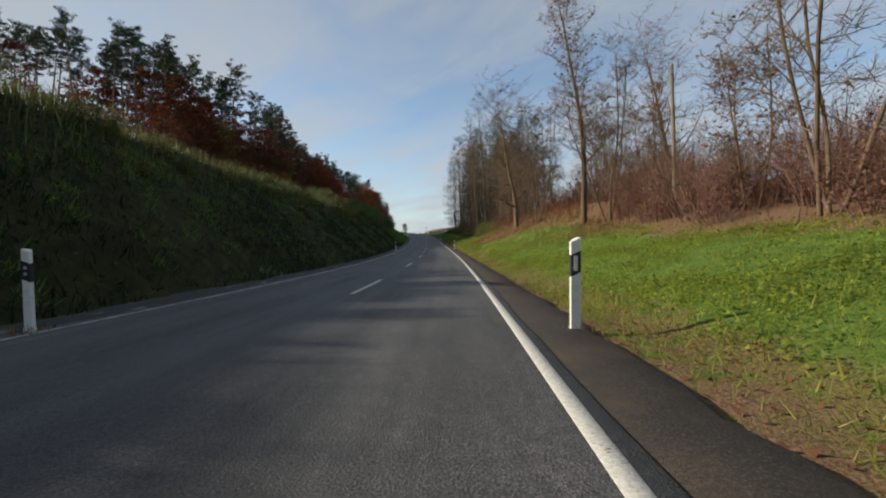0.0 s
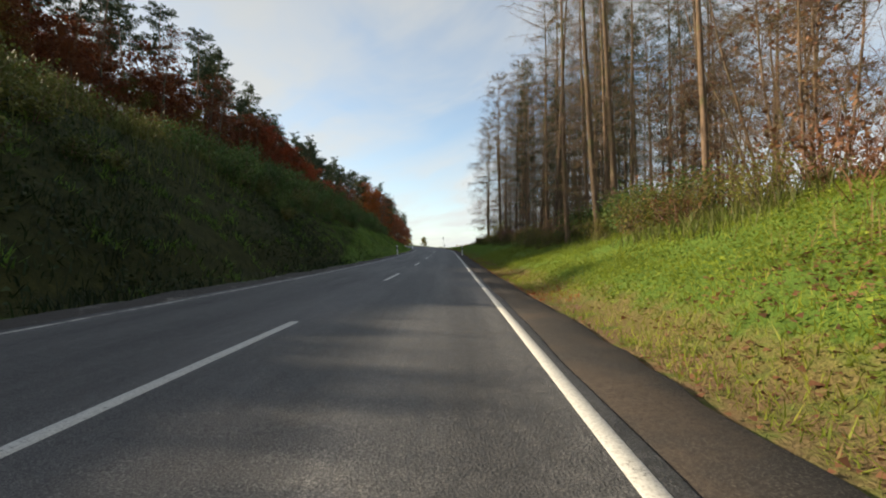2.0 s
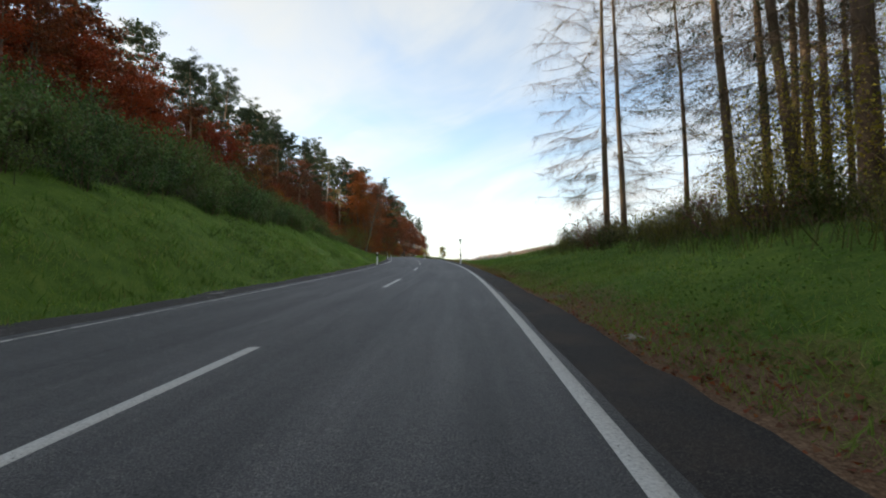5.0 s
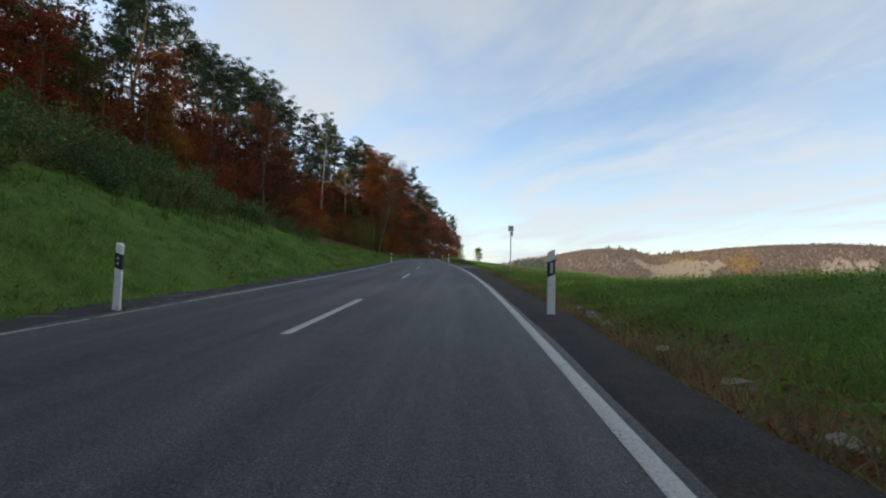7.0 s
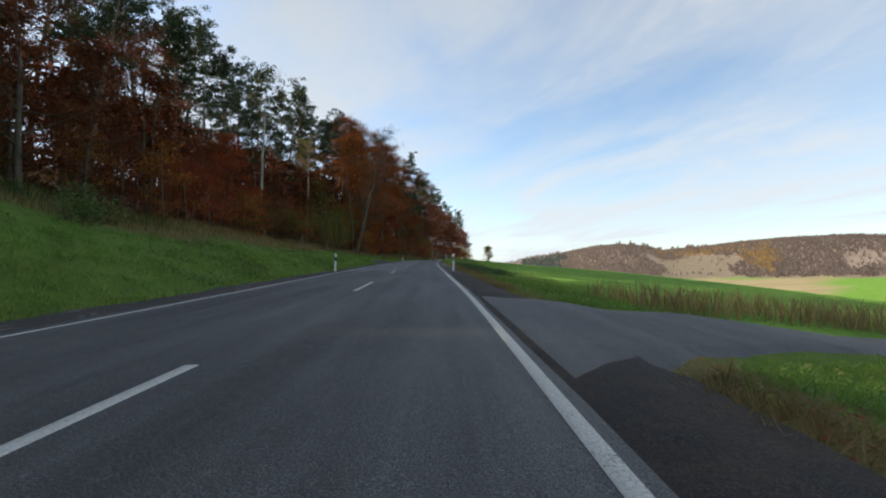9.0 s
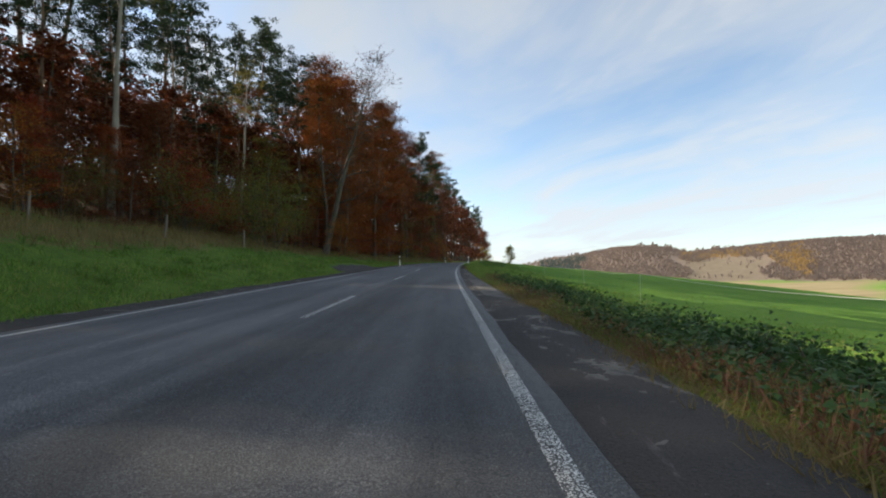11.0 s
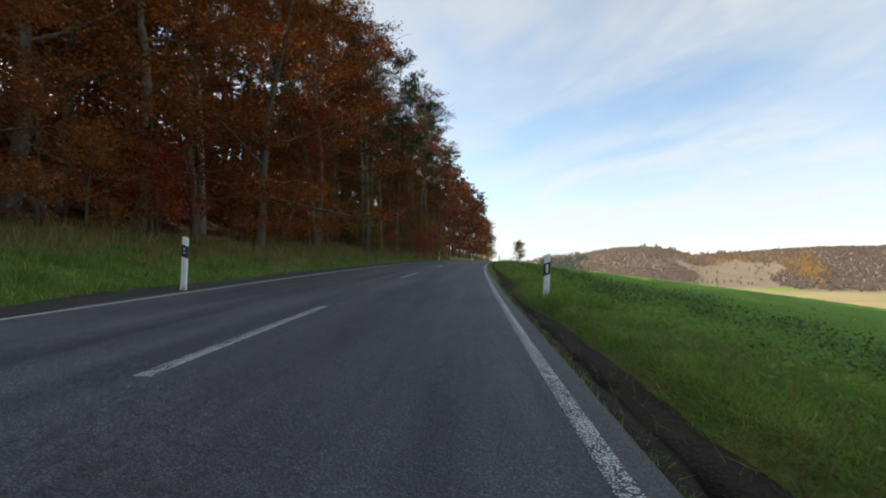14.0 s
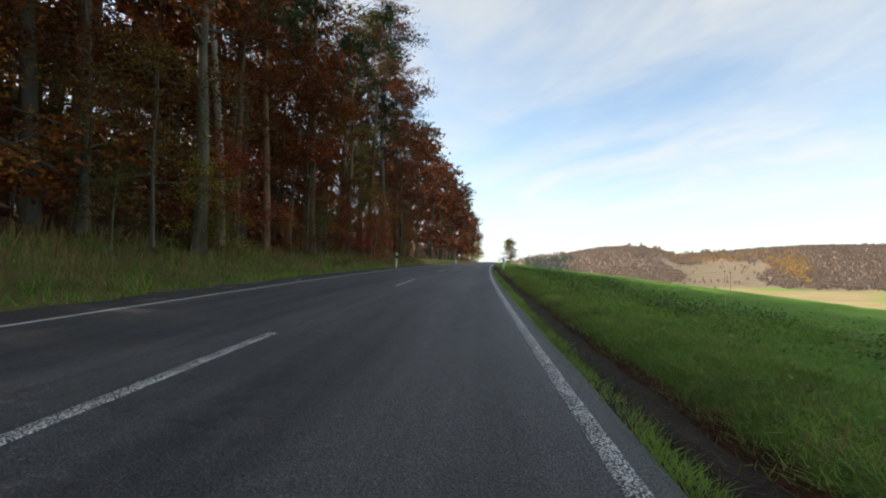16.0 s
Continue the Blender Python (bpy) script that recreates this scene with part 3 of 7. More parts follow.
dist = np.hypot(P[..., 0], P[..., 1] - 230)
azim = np.degrees(np.arctan2(P[..., 0], P[..., 1] - 230))
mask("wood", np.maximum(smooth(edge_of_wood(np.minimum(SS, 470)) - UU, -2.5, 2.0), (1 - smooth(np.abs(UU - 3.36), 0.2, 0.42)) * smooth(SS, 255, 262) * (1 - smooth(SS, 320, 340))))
mask("field", smooth(UU, np.interp(SS, [236, 256], [7.0, 3.6]), np.interp(SS, [236, 256], [9.5, 5.0])) * smooth(SS, 150, 172) + (UU > 40))
bank = smooth(SS, 26, 34) * (1 - smooth(SS, 56, 63)) * smooth(UU, np.interp(SS, [26, 40, 46], [8.4, 7.2, 5.0]), np.interp(SS, [26, 40, 46], [11, 9.4, 6.6])) * 0.85 * (1 - smooth(UU, 22, 30))
rim = smooth(UU, 8.5, 11) * (1 - smooth(SS, 56, 64)) * (1 - smooth(UU, 30, 40))
gutter = (1 - smooth(np.abs(UU - 3.98), 0.35, 0.62)) * (1 - smooth(SS, 168, 176)) * np.interp(SS, [0, 70, 85, 120, 170], [0.5, 0.5, 0.9, 0.85, 0.5])
firs = smooth(UU, 8, 10) * smooth(SS, 74, 82) * (1 - smooth(SS, 146, 152)) * (1 - smooth(UU, 28, 34)) * 0.8
mask("litter", np.maximum.reduce([bank, rim, gutter, firs]))
dry_r = (1 - smooth(UU, 4.5, 6.0)) * smooth(UU, 2.9, 3.2) * np.interp(SS, [0, 230, 260], [0.62, 0.62, 0.35])
dry_l = (1 - smooth(np.abs(UU - edge_of_wood(SS) - 4.5), 2.0, 4.5)) * smooth(SS, 185, 205) * 0.62
top_l = smooth(-UU, 11, 14) * (1 - smooth(-UU, 24, 34)) * (1 - smooth(SS, 120, 160)) * 0.5
# near the start this darkens the whole shaded bank, not only its weeds
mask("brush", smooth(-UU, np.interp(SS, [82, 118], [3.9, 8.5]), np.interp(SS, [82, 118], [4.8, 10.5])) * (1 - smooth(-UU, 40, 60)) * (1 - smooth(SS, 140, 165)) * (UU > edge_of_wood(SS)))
mask("straw", np.maximum.reduce([dry_r, dry_l, top_l]))
mask("stubble", smooth(dist, 520, 530) * (1 - smooth(dist, 858, 866)) * smooth(azim, 9, 10) * (1 - smooth(azim, 36.5, 37)) * (UU > 40))
mask("heath", smooth(dist, 868, 900) * (UU > 40) * (azim > 3))
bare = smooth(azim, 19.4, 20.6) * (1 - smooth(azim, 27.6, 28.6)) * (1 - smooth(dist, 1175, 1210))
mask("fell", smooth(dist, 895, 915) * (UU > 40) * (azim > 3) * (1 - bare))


# ---- the road ----
s_road = np.arange(-30, 500.1, 1.0)
edge_l = lambda s: 0.10 * np.sin(s * 0.9) + 0.07 * np.sin(s * 2.3 + 1) + 0.05 * np.sin(s * 5.1)


def road_shape(s, u, dz):
    worn = 0.10 * np.sin(s * 0.7) + 0.06 * np.sin(s * 1.9 + 2) + 0.04 * np.sin(s * 4.3)
    u = u + np.where(u < -3.3, worn, 0) + np.where(u > 3.0, 0.15 * worn - np.interp(s, [98, 112, 122, 198, 208], [0.06, 0.02, 0.08, 0.08, 0.0]), 0)
    return u, dz


road = strip("road", s_road, [(-3.62, -0.10), (-3.55, -0.02), (-2.8, 0.004), (-1.5, 0.012), (0, 0.02), (1.5, 0.012), (2.7, 0.004), (3.05, 0.0), (3.09, -0.035)],
             M_ASPHALT, dz_fn=road_shape, label="grey asphalt country road with worn wheel tracks", category="road", kind="structure")
CROWN = lambda u: np.interp(np.abs(u), [0, 1.5, 2.8, 3.5], [0.02, 0.012, 0.004, -0.018])


def marking(name, s0, s1, u0, u1, mat, step=1.0, lift=0.0045, **tags):
    sv = np.linspace(s0, s1, max(2, int(round((s1 - s0) / step)) + 1))
    um = (u0 + u1) / 2
    prof = [(u, CROWN(u) + z) for u, z in ((u0, 0.001), (u0 + 0.004, lift), (um, lift), (u1 - 0.004, lift), (u1, 0.001))]
    return strip(name, sv, prof, mat, road, **tags)


W_R, W_L = 2.833, -3.18
marking("edge_line", -30, 203, W_R - 0.059, W_R + 0.059, M_PAINT, label="white edge line, freshly painted")
marking("edge_line", 203, 500, W_R - 0.059, W_R + 0.059, M_PAINT_BLOB, label="old white edge line of raised blobs")
marking("edge_line", -30, 160, W_L - 0.05, W_L + 0.05, M_PAINT_OLD, label="thin faded white edge line")
marking("edge_line", 160, 500, W_L - 0.05, W_L + 0.05, M_PAINT)
for k in range(-2, 38):
    s0 = -0.99 + 12 * k - (0.1 if 214 < 12 * k < 245 else 0)
    mid = float(np.interp(s0, [203, 214, 228, 240, 250], [0.0, 0.15, 0.25, 0.05, 0.0]))
    marking("lane_dash", s0, s0 + 4, mid - 0.06, mid + 0.06, M_PAINT if s0 < 203 else M_PAINT_BLOB)


def shoulder_shape(s, u, dz):
    wide = np.interp(s, [204, 216, 228, 240, 258, 330], [0.0, 0.05, -0.22, -0.36, -0.52, -0.52])
    wide = wide + np.interp(s, [152, 164, 178, 203, 204], [0.0, 0.06, 0.26, 0.26, 0.0])
    u = u + np.where(u > 3.62, wide, np.where(u > 3.35, wide * 0.5, 0))
    j = 0.03 * np.sin(s * 0.8 + 1) + 0.025 * np.sin(s * 2.7) + 0.035 * np.sin(s * 5.3 + 2)
    return u + np.where(u > 3.3, j, 0) * np.where(s > 204, 0.8, 1.0), dz


strip("shoulder", np.arange(-30, 204.1, 0.5), [(2.86, -0.075), (2.93, -0.012), (3.4, -0.016), (3.68, -0.03), (3.80, -0.12)], M_SHOULDER, None, shoulder_shape,
      label="dark crumbly asphalt shoulder strip", category="shoulder", kind="structure")
strip("shoulder", np.arange(204, 243.1, 0.5), [(2.86, -0.075), (2.94, -0.013), (3.6, -0.028), (4.0, -0.05), (4.2, -0.12)], M_GRAVEL, None, shoulder_shape,
      label="worn gravel shoulder with patches of dried mud", category="shoulder", kind="structure")
strip("shoulder", np.arange(243, 330.1, 0.25), [(2.86, -0.075), (2.94, -0.013), (3.12, -0.02), (3.25, -0.055), (3.4, -0.06), (3.6, -0.04), (4.0, -0.05), (4.2, -0.12)], M_SOIL, None,
      lambda s, u, dz: (shoulder_shape(s, u, dz)[0], dz + np.where((u > 3.05) & (u < 3.9), 0.012 * np.sin(s * 3.1 + u * 5) + 0.010 * np.sin(s * 7.3 - u * 9), 0)),
      label="bare dark soil beside the worn asphalt edge", category="shoulder", kind="structure")
strip("shoulder", np.arange(-30, 330.1, 0.5), [(-4.3, -0.06), (-4.15, 0.03), (-3.8, 0.02), (-3.4, -0.035)], M_GRAVEL, None,
      lambda s, u, dz: (u + np.where(u < -4.0, edge_l(s) * 1.3, 0), dz),
      label="narrow gravel edge below the left bank", category="shoulder", kind="structure")

# dried mud lying on the gravel: a broad sheet, then thin rippled islands
MS, MU = np.meshgrid(np.arange(203.6, 245, 0.045), np.arange(3.1, 4.2, 0.035), indexing="ij")
ragged = 0.6 * wave(MS, MU, 1.9, 1.0) + 0.5 * wave(MS, MU, 5.3, 4.0) + 0.45 * wave(MS + 0.2 * MU, MU, 13.0, 2.0) + 0.4 * wave(MS, MU - 0.3 * MS, 29.0, 6.0)
broad = 0.42 * (1 - smooth(MS, 226.2, 227.2)) * smooth(MS, 218.5, 220.5) - 0.12 * (1 - smooth(MS, 218, 220))
ripple = 0.35 * np.sin(MS * 9.0 + 2.2 * np.sin(MU * 5.0 + MS) + MU * 4.0) * smooth(MS, 226, 227.5)
cover = ragged * 0.6 + ripple + broad - 0.16 - 0.08 * smooth(MS, 230, 240)
lip = np.interp(MS, [204, 216, 227, 240, 246], [4.05, 4.08, 3.92, 3.62, 3.55])
inner = np.interp(MS, [204, 214, 224, 230, 245], [3.22, 3.20, 3.26, 3.2, 3.15])
cover = cover - 2.5 * (1 - smooth(MU, inner - 0.1 + 0.06 * ragged, inner + 0.12)) - 2.5 * smooth(MU, lip - 0.12, lip + 0.06 * ragged)
MP = at(MS, MU, np.interp(MU, [2.94, 3.6, 4.0, 4.2], [-0.013, -0.028, -0.05, -0.12]) + np.clip(cover * 0.10, -0.04, 0.004))
mud_faces = grid_faces(*MS.shape)
mud_faces = mud_faces[(cover.reshape(-1)[mud_faces] > -0.35).all(1)]
put("mud_sheet", mesh_of("mud_sheet", MP.reshape(-1, 3), mud_faces, M_MUD), label="pale dried mud washed over the gravel shoulder", category="mud", kind="stuff")

# a sealed joint across the road
js = 207.0 + 0.25 * np.sin(np.linspace(0, 1, 40) * 2.2) - 0.1
ju = np.linspace(-3.3, 3.1, 40)
JS = js[:, None] + np.array([-0.018, 0.018])[None, :] + 0.012 * np.sin(ju * 9)[:, None]
JU = ju[:, None] + 0 * JS
JP = at(JS, JU, CROWN(JU) + 0.004)
put("joint", mesh_of("joint", JP.reshape(-1, 3), grid_faces(*JS.shape)[:, ::-1], M_GRAVEL), road, "pale repair joint across the road")

# side track leaving to the right
tu = np.concatenate([np.arange(3.1, 8, 0.4), np.arange(8, 60, 2.0)])
flare = 2.0 + 2.6 * np.exp(-(tu - 3.1) / 1.5)
cs = 186.0 + 0.06 * (tu - 3) ** 1.2
TS = cs[:, None] + np.linspace(-1, 1, 9)[None, :] * flare[:, None]
TU = tu[:, None] + 0 * TS
TP = at(TS, TU)
TP[..., 2] = np.maximum(ground_z(TS, TU) + 0.05, at(TS, TU)[..., 2] - np.where(TU < 4.6, 0.012, 9))
TP[:, (0, -1), 2] -= 0.16
track = put("side_track", mesh_of("side_track", TP.reshape(-1, 3), grid_faces(*TS.shape), M_ASPHALT, uv=np.stack([TU, TS], -1).reshape(-1, 2)),
            label="narrow asphalt farm track leaving the road", category="track", kind="structure")
# lay-by on the left
LS, LU = np.meshgrid(np.arange(236, 254.1, 0.5), np.linspace(0, 1, 9), indexing="ij")
depth = 2.5 * smooth(LS, 236, 241) * (1 - smooth(LS, 247, 254)) + 0.25 + 0.12 * np.sin(LS * 2.1) + 0.08 * np.sin(LS * 4.7)
LUU = -3.32 - LU * (depth + 0.18)
LP = at(LS, LUU, -0.006)
LP[..., 2] = np.maximum(ground_z(LS, LUU) + 0.045 * smooth(LU, 0.05, 0.3), LP[..., 2]) - 0.14 * (LU > 0.99)
put("lay_by", mesh_of("lay_by", LP.reshape(-1, 3), grid_faces(*LS.shape), M_LAYBY), label="small gravel lay-by beside the road", category="lay-by", kind="structure")


# ---- posts and signs ----
def part(name, bm, mat, parent, label=""):
    me = bpy.data.meshes.new(name)
    bm.to_mesh(me)
    bm.free()
    me.materials.append(mat)
    ob = new(name, me)
    ob.parent = parent
    return tagged(ob, label)


def prism(outline, z_lo, z_hi, bevel=0.0):
    """An upright body over an outline; z_lo and z_hi may depend on the corner."""
    bm = bmesh.new()
    lo = [bm.verts.new((x, y, z_lo(x, y))) for x, y in outline]
    hi = [bm.verts.new((x, y, z_hi(x, y))) for x, y in outline]
    n = len(outline)
    for i in range(n):
        bm.faces.new((lo[i], lo[(i + 1) % n], hi[(i + 1) % n], hi[i]))
    bm.faces.new(hi)
    bm.faces.new(lo[::-1])
    if bevel:
        bmesh.ops.bevel(bm, geom=[e for e in bm.edges if abs(e.verts[0].co.z - e.verts[1].co.z) < 0.2 and e.verts[0] in hi and e.verts[1] in hi],
                        offset=bevel, segments=2, affect="EDGES")
    return bm


def box(x0, x1, y0, y1, z0, z1, bevel=0.0, segs=2):
    bm = bmesh.new()
    bmesh.ops.create_cube(bm, size=1.0)
    for v in bm.verts:
        v.co = ((x0 + x1) / 2 + v.co.x * (x1 - x0), (y0 + y1) / 2 + v.co.y * (y1 - y0), (z0 + z1) / 2 + v.co.z * (z1 - z0))
    if bevel:
        bmesh.ops.bevel(bm, geom=bm.edges[:], offset=bevel, segments=segs, affect="EDGES")
    return bm


def tube_bm(r0, r1, z0, z1, n=12, cap=0.0):
    bm = bmesh.new()
    bmesh.ops.create_cone(bm, cap_ends=True, segments=n, radius1=r0, radius2=r1, depth=z1 - z0)
    for v in bm.verts:
        v.co.z += (z0 + z1) / 2
    return bm


def delineator(side):
    """A roadside post: hollow plastic body, slanting black band, reflectors, foot collar. Its broad face looks back along the road."""
    root = new("delineator_post")
    body = [(-0.060, -0.030), (-0.048, -0.046), (0.050, -0.050), (0.062, -0.036), (0.058, 0.010), (0.020, 0.052), (-0.012, 0.052), (-0.056, 0.002)]
    if side < 0:
        body = [(-x, y) for x, y in body][::-1]
    slant = lambda h: (lambda x, y: h + 0.45 * side * x + 0.15 * y)
    low = part("body", prism(body, lambda x, y: -0.22, slant(0.64)), M_WHITE, root)
    band_o = [(x * 1.03, y * 1.03) for x, y in body]
    band = part("band", prism(band_o, slant(0.64), slant(0.885)), M_BLACK, root, "black slanting band")
    part("cap", prism(body, slant(0.885), slant(1.035), 0.008), M_WHITE, root)
    if side > 0:
        part("reflector", box(-0.022, 0.024, -0.060, -0.049, 0.675, 0.845, 0.004), M_REFLECT, band, "upright pale reflector")
    else:
        for z in (0.72, 0.80):
            bm = tube_bm(0.022, 0.022, -0.005, 0.006, 16)
            bmesh.ops.rotate(bm, verts=bm.verts, matrix=Matrix.Rotation(radians(90), 3, "X"))
            bmesh.ops.translate(bm, verts=bm.verts, vec=(0, -0.054, z))
            part("reflector", bm, M_REFLECT, band, "round reflector")
    part("foot", prism([(x * 1.12, y * 1.12) for x, y in body], lambda x, y: -0.2, lambda x, y: 0.028), M_WHITE, root, "stained foot collar")
    return tagged(root, "white plastic delineator post with a black band", "delineator post", "posts along the road")


def heading_at(s):
    return math.degrees(float(axis(s)[3]))


post_r = delineator(1)
post_l = delineator(-1)
spots_r = [(6.76, 3.51, 1.2), (56.8, 3.48, -0.5), (107.0, 3.41, -0.8), (157.35, 3.42, 0.4), (207.0, 3.47, 1.0), (257.1, 3.72, 0.6), (307, 3.8, -1), (357, 3.7, 1), (407, 3.8, 0.4)]
spots_l = [(7.3, -3.36, -2.6), (57.2, -3.54, 0.4), (108.0, -3.68, -3.4), (157.2, -3.56, 0.6), (207.0, -3.6, 1), (257.1, -3.55, -1.4), (306.7, -3.8, 0.8), (356, -3.75, 0), (406, -3.8, 1)]
for proto, spots in ((post_r, spots_r), (post_l, spots_l)):
    for i, (s, u, lean) in enumerate(spots):
        q = on(s, u)
        m = pose(q.x, q.y, max(q.z, float(at(s, u)[2]) - 0.04) + (0.04 if u < 0 else -0.17 if s > 250 else 0.0), 0.6 * lean, lean, heading_at(s))
        if i == 0:
            proto.matrix_basis = m
        else:
            copy_thing(proto, m)

# back of a small traffic sign on a steel tube
sign = new("traffic_sign")
part("pole", tube_bm(0.030, 0.030, -0.5, 2.86, 16), M_ZINC, sign, "galvanised steel tube")
part("pole_cap", tube_bm(0.033, 0.024, 2.86, 2.885, 16), M_BLACK, sign)
def rounded_plate(x0, x1, z0, z1, rad, y0=-0.036, y1=-0.032):
    """An upright sheet with rounded corners."""
    ring = []
    for cx, cz, a0 in ((x1 - rad, z1 - rad, 0), (x0 + rad, z1 - rad, 90), (x0 + rad, z0 + rad, 180), (x1 - rad, z0 + rad, 270)):
        for k in range(5):
            t = radians(a0 + 22.5 * k)
            ring.append((cx + rad * math.cos(t), cz + rad * math.sin(t)))
    bm = bmesh.new()
    a_ = [bm.verts.new((x, y0, z)) for x, z in ring]
    b_ = [bm.verts.new((x, y1, z)) for x, z in ring]
    bm.faces.new(a_[::-1])
    bm.faces.new(b_)
    for i in range(len(ring)):
        j = (i + 1) % len(ring)
        bm.faces.new((a_[i], b_[i], b_[j], a_[j]))
    bmesh.ops.recalc_face_normals(bm, faces=bm.faces[:])
    return bm


plate = part("plate", rounded_plate(-0.15, 0.17, 2.545, 2.865, 0.035), M_SIGNBACK, sign, "grey back of a square plate")
for x, z in ((-0.02, 2.78), (0.04, 2.785), (0.012, 2.72)):
    part("rivet", box(x - 0.012, x + 0.012, -0.040, -0.036, z - 0.010, z + 0.010, 0.003), M_BLACK, plate, "dark fixing mark")
small = part("lower_plate", prism([(-0.02, -0.036), (0.14, -0.036), (0.14, -0.032), (-0.02, -0.032)], lambda x, y: 2.27 - 0.4 * x, lambda x, y: 2.525), M_SIGNBACK, sign, "grey back of a small plate")
for z in (2.60, 2.79, 2.35):
    part("clamp", box(-0.038, 0.038, -0.042, 0.036, z - 0.014, z + 0.014, 0.004), M_ZINC, sign)
q = on(178.0, 5.70)
sign.matrix_basis = pose(q.x, q.y, q.z, 0.4, 0.6, heading_at(178) - 12)
tagged(sign, "two grey sign plates seen from behind on a steel tube", "traffic sign")

# wooden line pole on the right bank
pole = new("utility_pole")
part("shaft", tube_bm(0.11, 0.075, -1.0, 7.0, 14), M_WOOD, pole)
part("cap", tube_bm(0.09, 0.03, 7.0, 7.12, 14), M_ZINC, pole, "grey metal cap")
part("crossarm", box(-0.30, 0.30, -0.05, 0.05, 6.55, 6.65, 0.01), M_WOOD, pole)
for x in (-0.24, 0.24):
    part("insulator", tube_bm(0.05, 0.03, 6.65, 6.80, 12), M_WHITE, pole, "white insulator")
q = on(23.0, 12.6)
pole.matrix_basis = pose(q.x, q.y, q.z, 0, -0.8, 60)
tagged(pole, "weathered wooden utility pole behind the bank thicket", "utility pole")

# far line poles in the valley
for s, u in ((470, 95), (392, 210), (640, 130)):
    q = on(s, u)
    far = new("utility_pole")
    part("shaft", tube_bm(0.16, 0.10, -1.0, 9.0, 8), M_WOOD, far)
    part("crossarm", box(-0.9, 0.9, -0.07, 0.07, 8.3, 8.5, 0.01, 1), M_WOOD, far)
    far.matrix_basis = pose(q.x, q.y, q.z, 0, 0, 40)
    tagged(far, "grey wooden utility pole standing in the fields", "utility pole", "line of poles in the valley")

# pasture fence: thin plastic stakes and one strand of wire
stake = new("fence_stake")
part("rod", tube_bm(0.0048, 0.0048, -0.25, 1.02, 8), M_STAKE, stake)
part("eyelet", box(-0.012, 0.012, -0.009, 0.009, 0.97, 1.04, 0.004), M_TIP, stake, "orange tip")
part("tread", box(-0.05, 0.05, -0.006, 0.006, 0.03, 0.05, 0.002), M_STAKE, stake)
tagged(stake, "thin white plastic pasture fence stake", "fence stake", "stakes of the pasture fence")
fence = [(206 + 8.2 * i, 8.2 + 0.12 * i + (0.5 if i % 2 else 0)) for i in range(17)]
for i, (s, u) in enumerate(fence):
    q = on(s, u)
    m = pose(q.x, q.y, q.z, random.uniform(-3, 3), random.uniform(-3, 3), random.uniform(0, 360))
    if i == 0:
        stake.matrix_basis = m
    else:
        copy_thing(stake, m)
wire_pts = []
for (s0, u0), (s1, u1) in zip(fence[:-1], fence[1:]):
    a0, a1 = on(s0, u0) + Vector((0, 0, 0.99)), on(s1, u1) + Vector((0, 0, 0.99))
    for k in range(8):
        f = k / 8
        wire_pts.append(a0.lerp(a1, f) - Vector((0, 0, 0.10 * 4 * f * (1 - f))))


